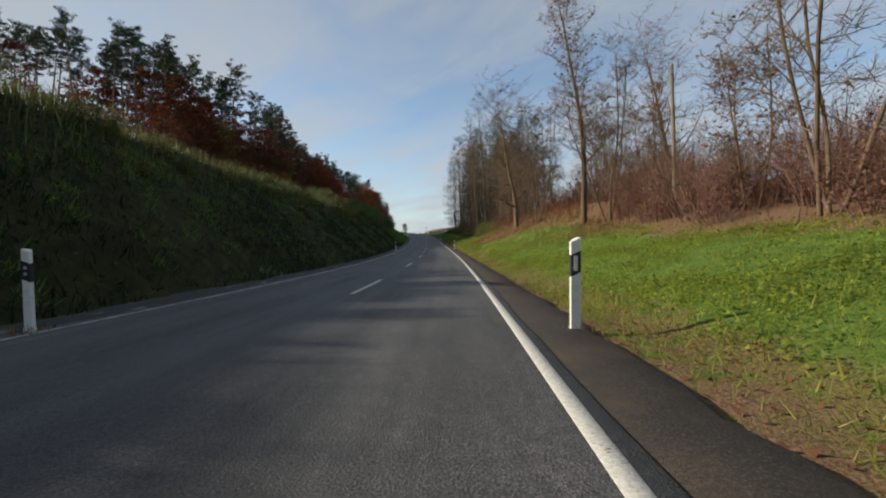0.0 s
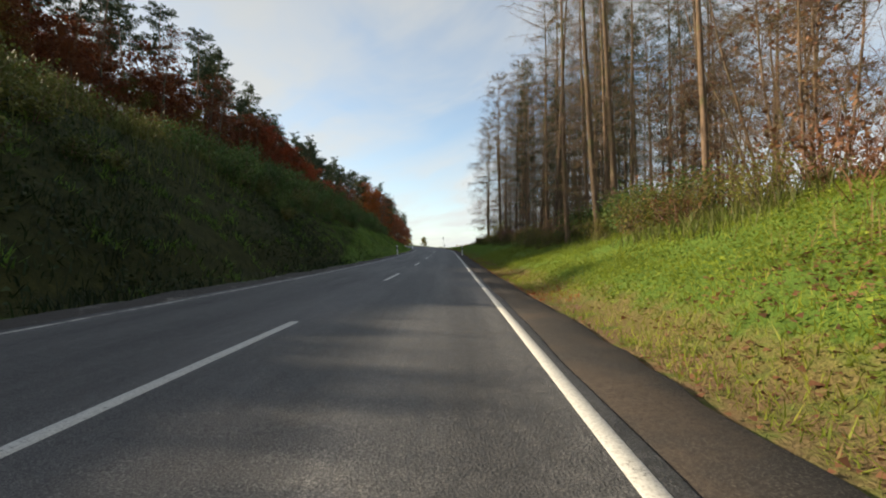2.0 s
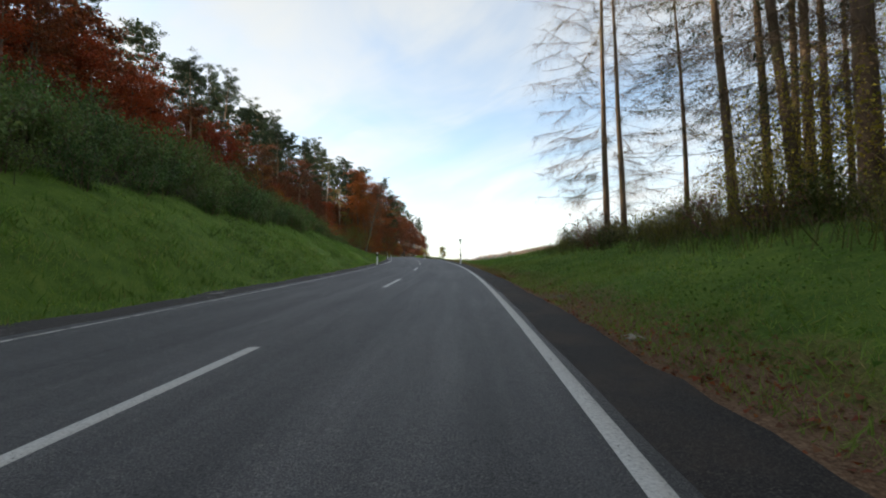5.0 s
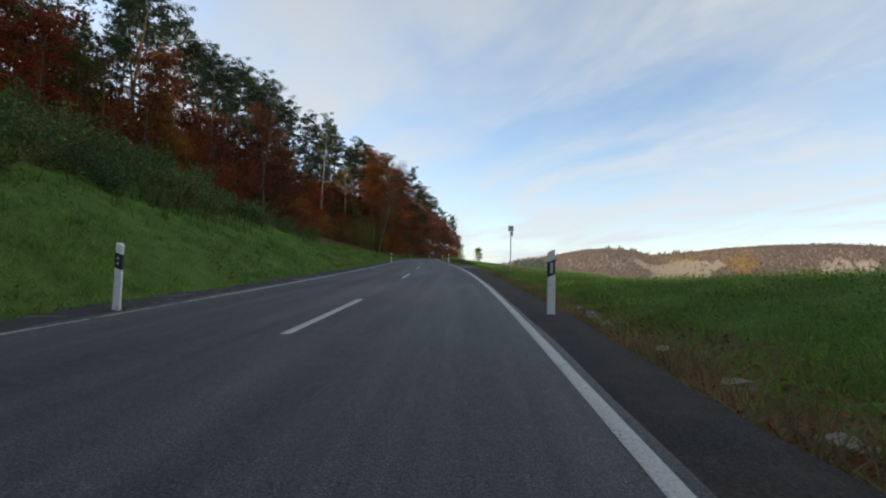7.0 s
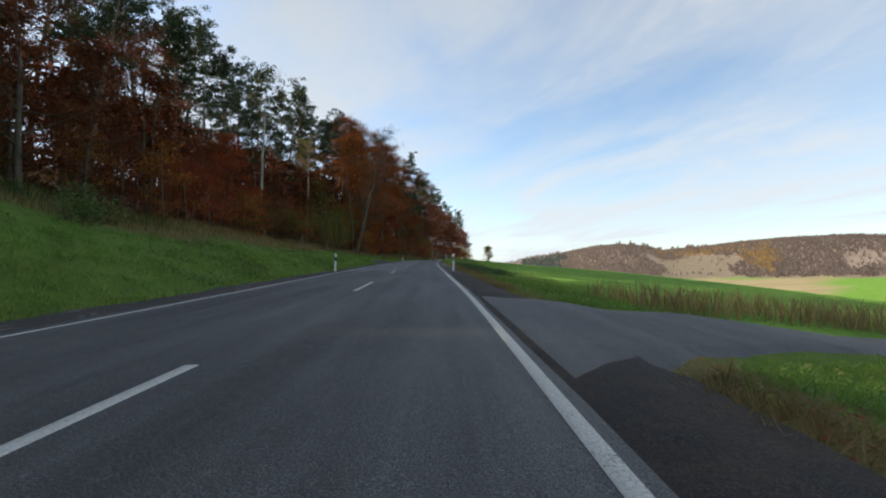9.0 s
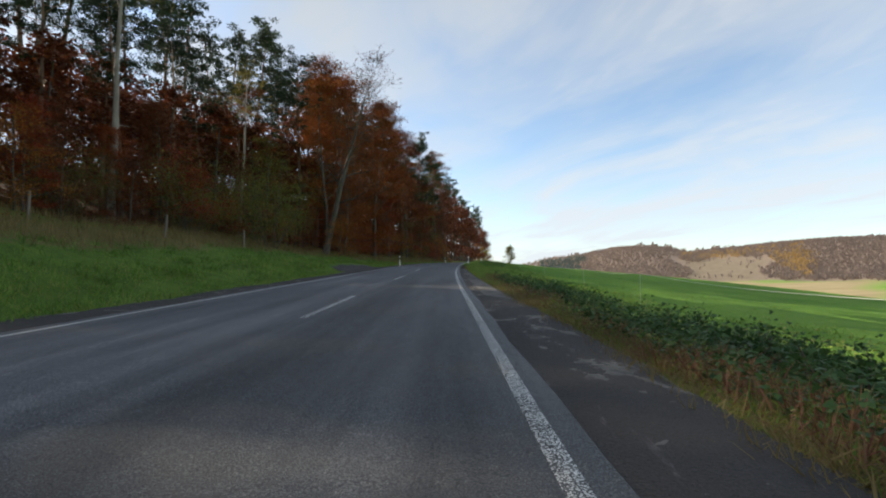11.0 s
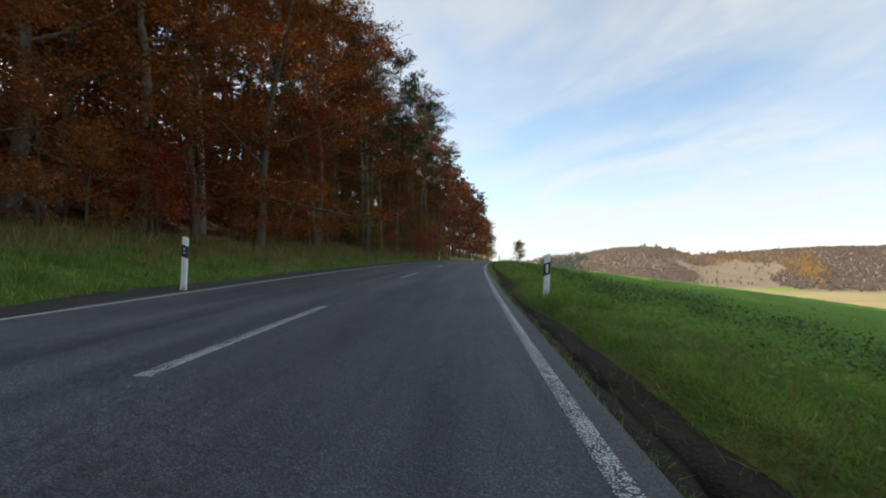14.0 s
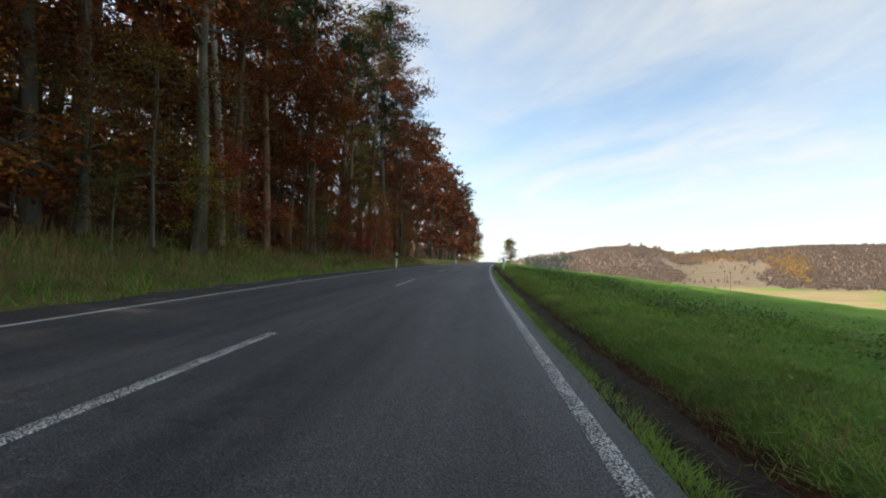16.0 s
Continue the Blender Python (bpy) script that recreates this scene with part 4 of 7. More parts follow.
# ---- tubes, twigs and leaves ----
class Geo:
    """Collects tubes and leaf blades as arrays."""

    def __init__(self, seed):
        self.r = np.random.RandomState(seed)
        self.v, self.q, self.t, self.n = [], [], [], 0

    def tube(self, pts, rad, k=6):
        pts, rad = np.asarray(pts, float), np.asarray(rad, float)
        d = np.gradient(pts, axis=0)
        d /= np.linalg.norm(d, axis=1)[:, None] + 1e-9
        ref = np.where(np.abs(d[:, 2:3]) > 0.9, [[1.0, 0, 0]], [[0, 0, 1.0]])
        a = np.cross(d, ref)
        a /= np.linalg.norm(a, axis=1)[:, None] + 1e-9
        b = np.cross(d, a)
        ang = np.arange(k) * 2 * np.pi / k
        ring = a[:, None, :] * np.cos(ang)[None, :, None] + b[:, None, :] * np.sin(ang)[None, :, None]
        self.v.append((pts[:, None, :] + ring * rad[:, None, None]).reshape(-1, 3))
        i = np.arange(len(pts) - 1)[:, None] * k
        j = np.arange(k)[None, :]
        jn = (j + 1) % k
        self.q.append(np.stack([i + j, i + jn, i + k + jn, i + k + j], -1).reshape(-1, 4) + self.n)
        self.n += len(pts) * k

    def twigs(self, base, way, r):
        """Many thin three-sided spikes at once."""
        base, way = np.asarray(base, float), np.asarray(way, float)
        d = way / (np.linalg.norm(way, axis=1)[:, None] + 1e-9)
        a = np.cross(d, self.r.normal(size=d.shape))
        a /= np.linalg.norm(a, axis=1)[:, None] + 1e-9
        b = np.cross(d, a)
        r = np.broadcast_to(np.asarray(r, float), (len(base),))[:, None]
        m = len(base)
        P = np.stack([base + a * r, base - 0.5 * a * r + 0.87 * b * r, base - 0.5 * a * r - 0.87 * b * r, base + way], 1)
        i = np.arange(m)[:, None] * 4 + self.n
        self.v.append(P.reshape(-1, 3))
        self.t.append(np.concatenate([i + [0, 1, 3], i + [1, 2, 3], i + [2, 0, 3]], 0))
        self.n += 4 * m

    def leaves(self, c, size, flat=0.0, aspect=0.62, broad=False):
        """Leaf blades round the points c: pointed ones, or broad ones folded along the rib."""
        c = np.asarray(c, float)
        m = len(c)
        n = self.r.normal(size=(m, 3))
        n[:, 2] += flat * np.sign(n[:, 2] + 1e-6)
        n /= np.linalg.norm(n, axis=1)[:, None]
        a = np.cross(n, self.r.normal(size=(m, 3)))
        a /= np.linalg.norm(a, axis=1)[:, None] + 1e-9
        b = np.cross(n, a)
        sz = (size * self.r.uniform(0.55, 1.35, m))[:, None]
        if not broad:
            P = np.stack([c - a * sz * 0.52, c + a * sz * 0.40 + b * sz * aspect * 0.58, c + a * sz * 0.40 - b * sz * aspect * 0.58], 1)
            self.v.append(P.reshape(-1, 3))
            self.t.append(np.arange(m)[:, None] * 3 + self.n + np.arange(3)[None, :])
            self.n += 3 * m
            return
        P = np.stack([c - a * sz * 0.5, c + b * sz * aspect * 0.5 - a * sz * 0.05 + n * sz * 0.10, c + a * sz * 0.5, c - b * sz * aspect * 0.5 - a * sz * 0.05 + n * sz * 0.10], 1)
        i = np.arange(m)[:, None] * 4 + self.n
        self.v.append(P.reshape(-1, 3))
        self.q.append(i + np.arange(4)[None, :])
        self.n += 4 * m

    def mesh(self, name, mat, smooth_=False):
        f = []
        if self.q:
            f.append(np.concatenate(self.q))
        if self.t:
            f.append(np.concatenate(self.t))
        return mesh_of(name, np.concatenate(self.v), f, mat, smooth_)


def wander(g, p, way, length, n, bend, lift=0.0):
    """A crooked line from p along way."""
    pts, d = [np.array(p, float)], np.array(way, float)
    d /= np.linalg.norm(d)
    for _ in range(n):
        d = d + g.r.normal(size=3) * bend + np.array([0, 0, lift])
        d /= np.linalg.norm(d)
        pts.append(pts[-1] + d * length / n)
    return np.array(pts)


def side_way(g, tilt, az):
    return np.array([math.cos(az) * math.cos(tilt), math.sin(az) * math.cos(tilt), math.sin(tilt)])


def limbs(g, pts, rad, count, lo, length, tilt, r_share, out, k=5, bend=0.12, lift=0.03, n=6):
    """Branches off a stem; their lines go to out."""
    m = len(pts) - 1
    az = g.r.uniform(0, 6.28)
    for i in range(count):
        f = lo + (1 - lo) * (i + g.r.uniform(0, 1)) / count
        x = f * m
        j = min(int(x), m - 1)
        p = pts[j] + (pts[j + 1] - pts[j]) * (x - j)
        r = rad[j] + (rad[j + 1] - rad[j]) * (x - j)
        az += 2.4 + g.r.uniform(-0.5, 0.5)
        ln = length(f) * g.r.uniform(0.7, 1.2)
        b = wander(g, p, side_way(g, radians(tilt(f)) + g.r.normal() * 0.12, az), ln, n, bend, lift)
        rr = np.linspace(max(r * r_share, 0.012), 0.007, n + 1)
        g.tube(b, rr, k)
        out.append((b, rr))


def tree(name, wood, boughs, crown, label, category="tree", group="", crown_name="crown"):
    """An empty at the foot with the trunk, the boughs and the crown as parts; built once, then copied."""
    root = new(name)
    put("trunk", wood, root)
    put("branchwork", boughs, root, kind="stuff")
    if crown is not None:
        put(crown_name, crown, root)
    return tagged(root, label, category, group)


def cloud(g, centre, radii, count, shell=0.45):
    d = g.r.normal(size=(count, 3))
    d /= np.linalg.norm(d, axis=1)[:, None]
    rr = g.r.uniform(shell, 1.0, count) ** 0.6
    return np.asarray(centre) + d * rr[:, None] * np.asarray(radii)


def make_beech(seed, h, spread_, mat, leaves, size, low, bark, label, lean=0.0, gaps=0.15, limbs_=24, subs=4):
    """A broad-leaved tree in autumn leaf: limbs carrying many sprays with gaps between."""
    g = Geo(seed)
    t = wander(g, (0, 0, -0.6), (lean, 0.0, 1), h * 0.92, 10, 0.035, 0.02)
    r = np.linspace(0.0125 * h, 0.02, 11) * np.concatenate([[1.35], np.ones(10)])
    g.tube(t, r, 7)
    trunk = g.mesh("trunk", bark, True)
    g = Geo(seed + 500)
    b1, b2 = [], []
    limbs(g, t, r, limbs_, low, lambda f: spread_ * (1.05 - 0.72 * max(0, (f - low) / (1 - low)) ** 1.6), lambda f: 4 + 46 * f, 0.40, b1, 4, 0.14, 0.02, 4)
    for b, rr in b1:
        limbs(g, b, rr, subs, 0.25, lambda f: spread_ * 0.45 * (1.1 - 0.5 * f), lambda f: 4, 0.5, b2, 3, 0.2, 0.01, 2)
    wood = g.mesh("branchwork", bark, True)
    c = Geo(seed + 900)
    ends = [b for b, _ in b1 + b2 if c.r.uniform() > gaps]
    per = max(3, leaves // len(ends))
    pts = []
    for b in ends:
        f = c.r.uniform(0.3, 1.08, per)
        x = np.clip(f, 0, 0.999) * (len(b) - 1)
        j = x.astype(int)
        p = b[j] + (b[j + 1] - b[j]) * (x - j)[:, None]
        pts.append(p + c.r.normal(size=(per, 3)) * np.array([0.46, 0.46, 0.24]) * (0.55 + size * 2.0))
    c.leaves(np.concatenate(pts), size, 0.7)
    return tree("broadleaf_tree", trunk, wood, c.mesh("leaves", mat), label)


def make_pine(seed, h, label, top=0.36, width=2.9, needles=1900, bark=None, mat=None, size=0.33):
    g = Geo(seed)
    t = wander(g, (0, 0, -0.6), (g.r.normal() * 0.03, g.r.normal() * 0.03, 1), h, 12, 0.018, 0.02)
    r = np.linspace(0.0125 * h, 0.03, 13) * np.concatenate([[1.25], np.ones(12)])
    g.tube(t, r, 7)
    trunk = g.mesh("trunk", bark or M_BARK_PINE, True)
    g = Geo(seed + 500)
    b1, b2 = [], []
    limbs(g, t, r, 17, 1 - top, lambda f: width * (0.62 + 0.5 * math.sin(3.0 * min(1, 0.12 + (f - 1 + top) / top))), lambda f: 4 + 34 * f, 0.4, b1, 3, 0.16, 0.06, 4)
    for b, rr in b1:
        limbs(g, b, rr, 2, 0.45, lambda f: width * 0.38, lambda f: 26, 0.5, b2, 3, 0.2, 0.05, 1)
    for i in range(9):                                            # dead snags below the crown
        z = g.r.uniform(0.3, 1 - top)
        p = t[int(z * 12)]
        g.twigs([p], [side_way(g, g.r.uniform(-0.2, 0.3), g.r.uniform(0, 6.28)) * g.r.uniform(0.5, 1.6)], 0.025)
    wood = g.mesh("branchwork", bark or M_BARK_PINE, True)
    c = Geo(seed + 900)
    ends = [b[-1] for b, _ in b1 + b2] + [b[3] for b, _ in b1] + [b[2] for b, _ in b1[8:]] + [t[-1], t[-1] + np.array([0.4, 0.2, -0.5])]
    per = needles // len(ends)
    pts = [cloud(c, e_ + np.array([0, 0, 0.1]), np.array([0.78, 0.78, 0.36]) * c.r.uniform(0.7, 1.25), per, 0.15) for e_ in ends]
    c.leaves(np.concatenate(pts), size, 0.2, 0.34)
    return tree("pine_tree" if mat is None else "slender_tree", trunk, wood, c.mesh("needles", mat or M_PINE), label)


def make_larch(seed, h, label, low=0.12, reach=3.2, branches=80, needles=0, mat=None, thick=0.0085, sprays=30):
    """A straight conifer bare of needles: whorls of level, drooping branches with hanging twigs."""
    g = Geo(seed)
    t = wander(g, (0, 0, -0.6), (g.r.normal() * 0.025, g.r.normal() * 0.025, 1), h, 14, 0.010, 0.02)
    r = np.linspace(thick * h, 0.02, 15) * np.concatenate([[1.3], np.ones(14)])
    g.tube(t, r, 8)
    trunk = g.mesh("trunk", M_BARK_LARCH, True)
    g = Geo(seed + 500)
    b1 = []
    limbs(g, t, r, branches, low, lambda f: reach * min(1.0, (0.55 if sprays < 40 else 0.2) + (1.0 if sprays < 40 else 1.7) * f) * (1.05 - f) ** 0.75 * 1.25 + 0.25, lambda f: -12 + 40 * f ** 2, 0.075, b1, 3, 0.10, 0.02, 4)
    base, way = [], []
    for b, rr in b1:
        for k in range(sprays):
            f = g.r.uniform(0.2 if sprays < 40 else 0.35, 1.0) ** 0.7 * (len(b) - 1.001)
            j = int(f)
            p = b[j] + (b[j + 1] - b[j]) * (f - j)
            d = (b[j + 1] - b[j])
            d = d / np.linalg.norm(d) * 0.45 + g.r.normal(size=3) * np.array([0.55, 0.55, 0.5]) + np.array([0, 0, -0.2 if sprays < 40 else -0.55])
            base.append(p)
            way.append(d * g.r.uniform(0.3, 1.0) * (0.85 if sprays < 40 else 1.35))
    g.twigs(base, way, 0.0065 if sprays < 40 else 0.0052)
    wood = g.mesh("branchwork", M_BARK_LARCH, True)
    crown = None
    if needles:
        c = Geo(seed + 900)
        per = max(2, needles // len(b1))
        pts = [b[np.clip((c.r.uniform(0.25, 1, per) * 4 + 0.5).astype(int), 0, 4)] + c.r.normal(size=(per, 3)) * (np.array([0.2, 0.2, 0.16]) if mat is M_SPRUCE else np.array([0.28, 0.28, 0.22])) for b, _ in b1]
        c.leaves(np.concatenate(pts), 0.15 if mat is M_SPRUCE else 0.07, 0.1, 0.30)
        crown = c.mesh("needles", mat or M_LARCH)
    return tree("conifer_tree", trunk, wood, crown, label, crown_name="needles")


def make_bare(seed, h, spread_, label, bark, low=0.16, stems=1, tint=None, tuft=0, thick=0.0118):
    """A leafless broad-leaved tree branching down to fine twigs."""
    g = Geo(seed)
    b1, b2, b3, stems_ = [], [], [], []
    for k in range(stems):
        w0 = (g.r.normal() * 0.05, g.r.normal() * 0.05, 1) if stems == 1 else side_way(g, radians(g.r.uniform(66, 82)), 6.28 * k / stems)
        t = wander(g, (g.r.normal() * 0.12 * (stems > 1), g.r.normal() * 0.12 * (stems > 1), -0.6), w0, h * g.r.uniform(0.85, 1), 12, 0.05, 0.03)
        r = np.linspace(thick * h / stems ** 0.5, 0.02, 13) * np.concatenate([[1.3], np.ones(12)])
        g.tube(t, r, 8)
        stems_.append((t, r))
    trunk = g.mesh("trunk", bark, True)
    g = Geo(seed + 500)
    for t, r in stems_:
        limbs(g, t, r, max(7, 25 // stems), low, lambda f: spread_ * (1.1 - 0.7 * f), lambda f: 18 + 40 * f, 0.45, b1, 4, 0.13, 0.05, 6)
    for b, rr in b1:
        limbs(g, b, rr, 5, 0.2, lambda f: spread_ * 0.45 * (1.15 - 0.6 * f), lambda f: 25, 0.5, b2, 3, 0.16, 0.04, 3)
    for b, rr in b2:
        limbs(g, b, rr, 4, 0.2, lambda f: spread_ * 0.19, lambda f: 25, 0.5, b3, 3, 0.2, 0.03, 2)
    base, way = [], []
    for b, rr in b3:
        for k in range(6):
            j = g.r.randint(0, 2)
            base.append(b[j])
            way.append((b[j + 1] - b[j]) / np.linalg.norm(b[j + 1] - b[j]) * 0.4 + g.r.normal(size=3) * 0.26)
    g.twigs(base, way, 0.006)
    wood = g.mesh("branchwork", bark, True)
    crown = None
    if tuft:
        c = Geo(seed + 900)
        ends = np.array([b[-1] for b, _ in b3])
        pick = ends[c.r.randint(0, len(ends), tuft)] + c.r.normal(size=(tuft, 3)) * 0.2
        c.leaves(pick, 0.16, 0.2)
        crown = c.mesh("leaves", tint)
    return tree("bare_tree", trunk, wood, crown, label, crown_name="leaves")


def make_shrub(seed, h, w, mat, leaves, size, label, stems=14, stem_mat=None, name="shrub", upright=0.5, hollow=0.2, sprigs=6):
    g = Geo(seed)
    lines = []
    for k in range(stems):
        az, tl = 6.28 * k / stems + g.r.normal() * 0.3, radians(90 - g.r.uniform(8, 60) * (1 - upright * 0.6))
        p0 = np.array([math.cos(az), math.sin(az), 0]) * g.r.uniform(0, 0.25) * w + np.array([0, 0, -0.35])
        b = wander(g, p0, side_way(g, tl, az), h * g.r.uniform(0.75, 1.12), 4, 0.15, 0.05)
        g.tube(b, np.linspace(0.010 + 0.006 * min(h, 4), 0.006, 5), 3)
        lines.append(b)
    base, way = [], []
    for b in lines:
        for k in range(sprigs):
            f = g.r.uniform(0.8, 4.0)
            j = min(int(f), 3)
            base.append(b[j] + (b[j + 1] - b[j]) * (f - j))
            reach = min(h, 4.2) * (1.0 if sprigs < 20 else 0.75)
            way.append(g.r.normal(size=3) * np.array([0.16, 0.16, 0.12]) * reach + np.array([0, 0, 0.10 * reach]))
    g.twigs(base, way, 0.006 if h < 5 else 0.008)
    wood = g.mesh("woody_frame", stem_mat or M_TWIG)
    tips = np.concatenate([np.array(base) + np.array(way) * 0.8] + [b[2:] for b in lines])
    crown = None
    if leaves:
        c = Geo(seed + 900)
        pts = tips[c.r.randint(0, len(tips), leaves)] + c.r.normal(size=(leaves, 3)) * np.array([0.13, 0.13, 0.11]) * h * (1 - hollow)
        pts[:, 2] = np.maximum(pts[:, 2], 0.03)
        c.leaves(pts, size, 0.3, 0.62, name == "bramble")
        crown = c.mesh("leaves", mat)
    root = new(name)
    put("woody_frame", wood, root)
    if crown is not None:
        put("leaves", crown, root)
    return tagged(root, label, "shrub")


# ---- the kinds of tree ----
RUST = "beech in rust-brown autumn leaf at the wood's edge"
beeches = [make_beech(11, 21, 5.6, M_BEECH, 7600, 0.27, 0.10, M_BARK, RUST),
           make_beech(12, 23, 6.0, M_BEECH, 7600, 0.27, 0.16, M_BARK, RUST, 0.05),
           make_beech(13, 18, 5.6, M_BEECH, 7800, 0.26, 0.06, M_BARK, "beech with coppery leaves low over the verge", -0.04),
           make_beech(14, 15, 4.8, M_RED, 7600, 0.25, 0.07, M_BARK, "red-leaved tree among the dark wood"),
           make_beech(15, 18, 5.0, M_RED, 7600, 0.26, 0.10, M_BARK, "deep red autumn tree on the wooded slope"),
           make_beech(16, 13, 4.2, M_ORANGE, 6400, 0.23, 0.08, M_BARK, "orange-leaved tree on the wooded slope"),
           make_beech(17, 18, 5.0, M_OLIVE, 7200, 0.26, 0.10, M_BARK, "oak still in olive-green leaf"),
           make_beech(18, 22, 5.0, M_BEECH, 3600, 0.23, 0.25, M_BARK, "half-bare beech with thinning brown leaves", 0.0, 0.5)]
NEAR = "tall beech at the wood's edge, rust-brown leaves thinning"
near_beeches = [make_beech(61, 21, 5.4, M_BEECH, 21000, 0.155, 0.14, M_BARK, NEAR, 0.03, 0.12, 26, 4),
                make_beech(62, 19, 5.2, M_BEECH, 21000, 0.155, 0.05, M_BARK, "beech with coppery leaves low over the verge", -0.05, 0.12, 26, 4),
                make_beech(63, 23, 5.0, M_BEECH, 15000, 0.155, 0.34, M_BARK, NEAR, 0.02, 0.3, 22, 4),
                make_beech(64, 15, 4.6, M_RED, 18000, 0.145, 0.10, M_BARK, "red-leaved beech at the wood's edge", 0.06, 0.15, 24, 4),
                make_beech(65, 19, 4.8, M_OLIVE, 15000, 0.15, 0.22, M_BARK, "oak with thin olive-yellow leaves at the wood's edge", 0.0, 0.25, 24, 4)]
rusts = [make_beech(66, 20, 5.2, M_RUST, 20000, 0.15, 0.16, M_BARK, "tall beech in glowing rust-red leaf", 0.03, 0.15, 26, 4),
         make_beech(67, 17, 5.2, M_RUST, 21000, 0.145, 0.06, M_BARK, "beech in rust-red leaf hanging low over the verge", 0.05, 0.1, 28, 4)]
DEEP = "beech in dull brown leaf deep in the wood"
deep = [make_beech(21, 22, 5.4, M_BEECH, 900, 0.67, 0.16, M_BARK, DEEP, 0, 0.1, 9, 1),
        make_beech(22, 19, 5.2, M_BEECH, 940, 0.65, 0.06, M_BARK, DEEP, 0, 0.1, 9, 1)]
saplings = [make_beech(31, 5.5, 2.2, M_ORANGE, 4200, 0.095, 0.06, M_BARK, "young orange-leaved beech under the trees", 0.0, 0.1, 13, 3),
            make_beech(32, 4.5, 1.9, M_RED, 4200, 0.095, 0.05, M_BARK, "young red-leaved beech under the trees", 0.0, 0.1, 13, 3),
            make_beech(33, 7.0, 2.8, M_BEECH, 4200, 0.115, 0.06, M_BARK, "young rust-brown beech under the trees", 0.0, 0.1, 13, 3),
            make_beech(34, 6.0, 2.4, M_OLIVE, 5600, 0.095, 0.05, M_BARK, "young tree in olive-green leaf at the wood's edge", 0.0, 0.1, 13, 3),
            make_beech(35, 5.0, 2.2, M_YELLOW, 4000, 0.095, 0.06, M_BARK, "young yellow-leaved tree under the tall trunks", 0.0, 0.1, 13, 3)]
PINE = "tall Scots pine with a bare reddish trunk"
pines = [make_pine(51, 25, PINE, 0.36, 3.4, 6200, None, None, 0.27), make_pine(52, 27, PINE, 0.32, 3.2, 5600, None, None, 0.27), make_pine(53, 23, PINE, 0.42, 3.5, 6200, None, None, 0.27), make_pine(54, 26, PINE, 0.46, 3.2, 6400, None, None, 0.27)]
far_pines = [make_pine(58, 25, "Scots pine deeper in the wood", 0.38, 3.2, 2400, None, None, 0.46), make_pine(59, 26, "Scots pine deeper in the wood", 0.44, 3.1, 2500, None, None, 0.46)]
LARCH = "tall larch, bare but for its last brown needles"
larches = [make_larch(71, 23, LARCH, 0.08, 5.0, 96, 1300), make_larch(72, 25, LARCH, 0.20, 4.4, 84, 900, None, 0.0075), make_larch(73, 22, LARCH, 0.05, 5.2, 104, 2200, None, 0.008),
           make_larch(74, 25, "tall bare conifer with dead level branches", 0.12, 5.0, 150, 0, None, 0.0085, 80)]
spruces = [make_larch(75, 24, "tall spruce with thin dark green boughs", 0.10, 3.4, 84, 11000, M_SPRUCE),
           make_larch(76, 22, "tall spruce, green only half way up", 0.30, 3.2, 70, 8400, M_SPRUCE)]
bares = [make_bare(91, 14, 6.2, "bare oak with wide branches on the bank", M_BARK_LARCH, 0.20, 1, None, 0, 0.0175),
         make_bare(92, 16, 3.0, "slender bare birch on the bank", M_BARK_LARCH, 0.30, 1, M_BROWN, 300),
         make_bare(93, 12, 3.0, "leafless tree with several stems on the bank", M_BARK_LARCH, 0.22, 4),
         make_bare(94, 8, 2.2, "thin leafless tree in the thicket", M_BARK_LARCH, 0.18, 3, M_BROWN, 500)]
thickets = [make_shrub(111, 2.4, 1.8, M_BROWN, 900, 0.085, "thicket of reddish stems with dead leaves", 22, M_STEM, "thicket", 0.55, 0.2, 26),
            make_shrub(112, 3.2, 2.0, M_BROWN, 800, 0.085, "tall thicket of reddish stems with dead leaves", 24, M_STEM, "thicket", 0.6, 0.2, 28),
            make_shrub(113, 2.0, 1.6, M_BROWN, 520, 0.13, "low bush with dull brown leaves", 20, M_STEM, "shrub", 0.5)]
tall_thickets = [make_shrub(151, 5.6, 2.6, M_BROWN, 500, 0.07, "tall leafless hazel and willow thicket", 26, M_STEM, "thicket", 0.6, 0.0, 44),
                 make_shrub(152, 6.6, 2.8, M_LARCH, 500, 0.07, "tall golden-brown leafless thicket", 26, M_BARK_LARCH, "thicket", 0.6, 0.0, 44)]
weeds = [make_shrub(121, 1.5, 1.5, M_BROOM, 1050, 0.125, "rank green and yellowing weeds on the bank", 11, M_STEM, "weed_clump", 0.5),
         make_shrub(122, 1.1, 1.6, M_BROOM, 950, 0.12, "rank green weeds on the bank", 10, M_STEM, "weed_clump", 0.4),
         make_shrub(123, 2.0, 1.7, M_HEDGE, 1500, 0.13, "dull green bush on the bank", 12, M_TWIG, "shrub", 0.4),
         make_shrub(124, 1.7, 1.7, M_HEDGE, 1300, 0.12, "dark green bramble thicket on the bank", 12, M_STEM, "shrub", 0.3)]
brambles = [make_shrub(131, 0.75, 1.3, M_NETTLE, 2000, 0.066, "dark green bramble patch at the field's edge", 16, M_STEM, "bramble", 0.1),
            make_shrub(132, 0.55, 1.2, M_NETTLE, 1700, 0.064, "low dark green bramble at the field's edge", 14, M_STEM, "bramble", 0.1)]
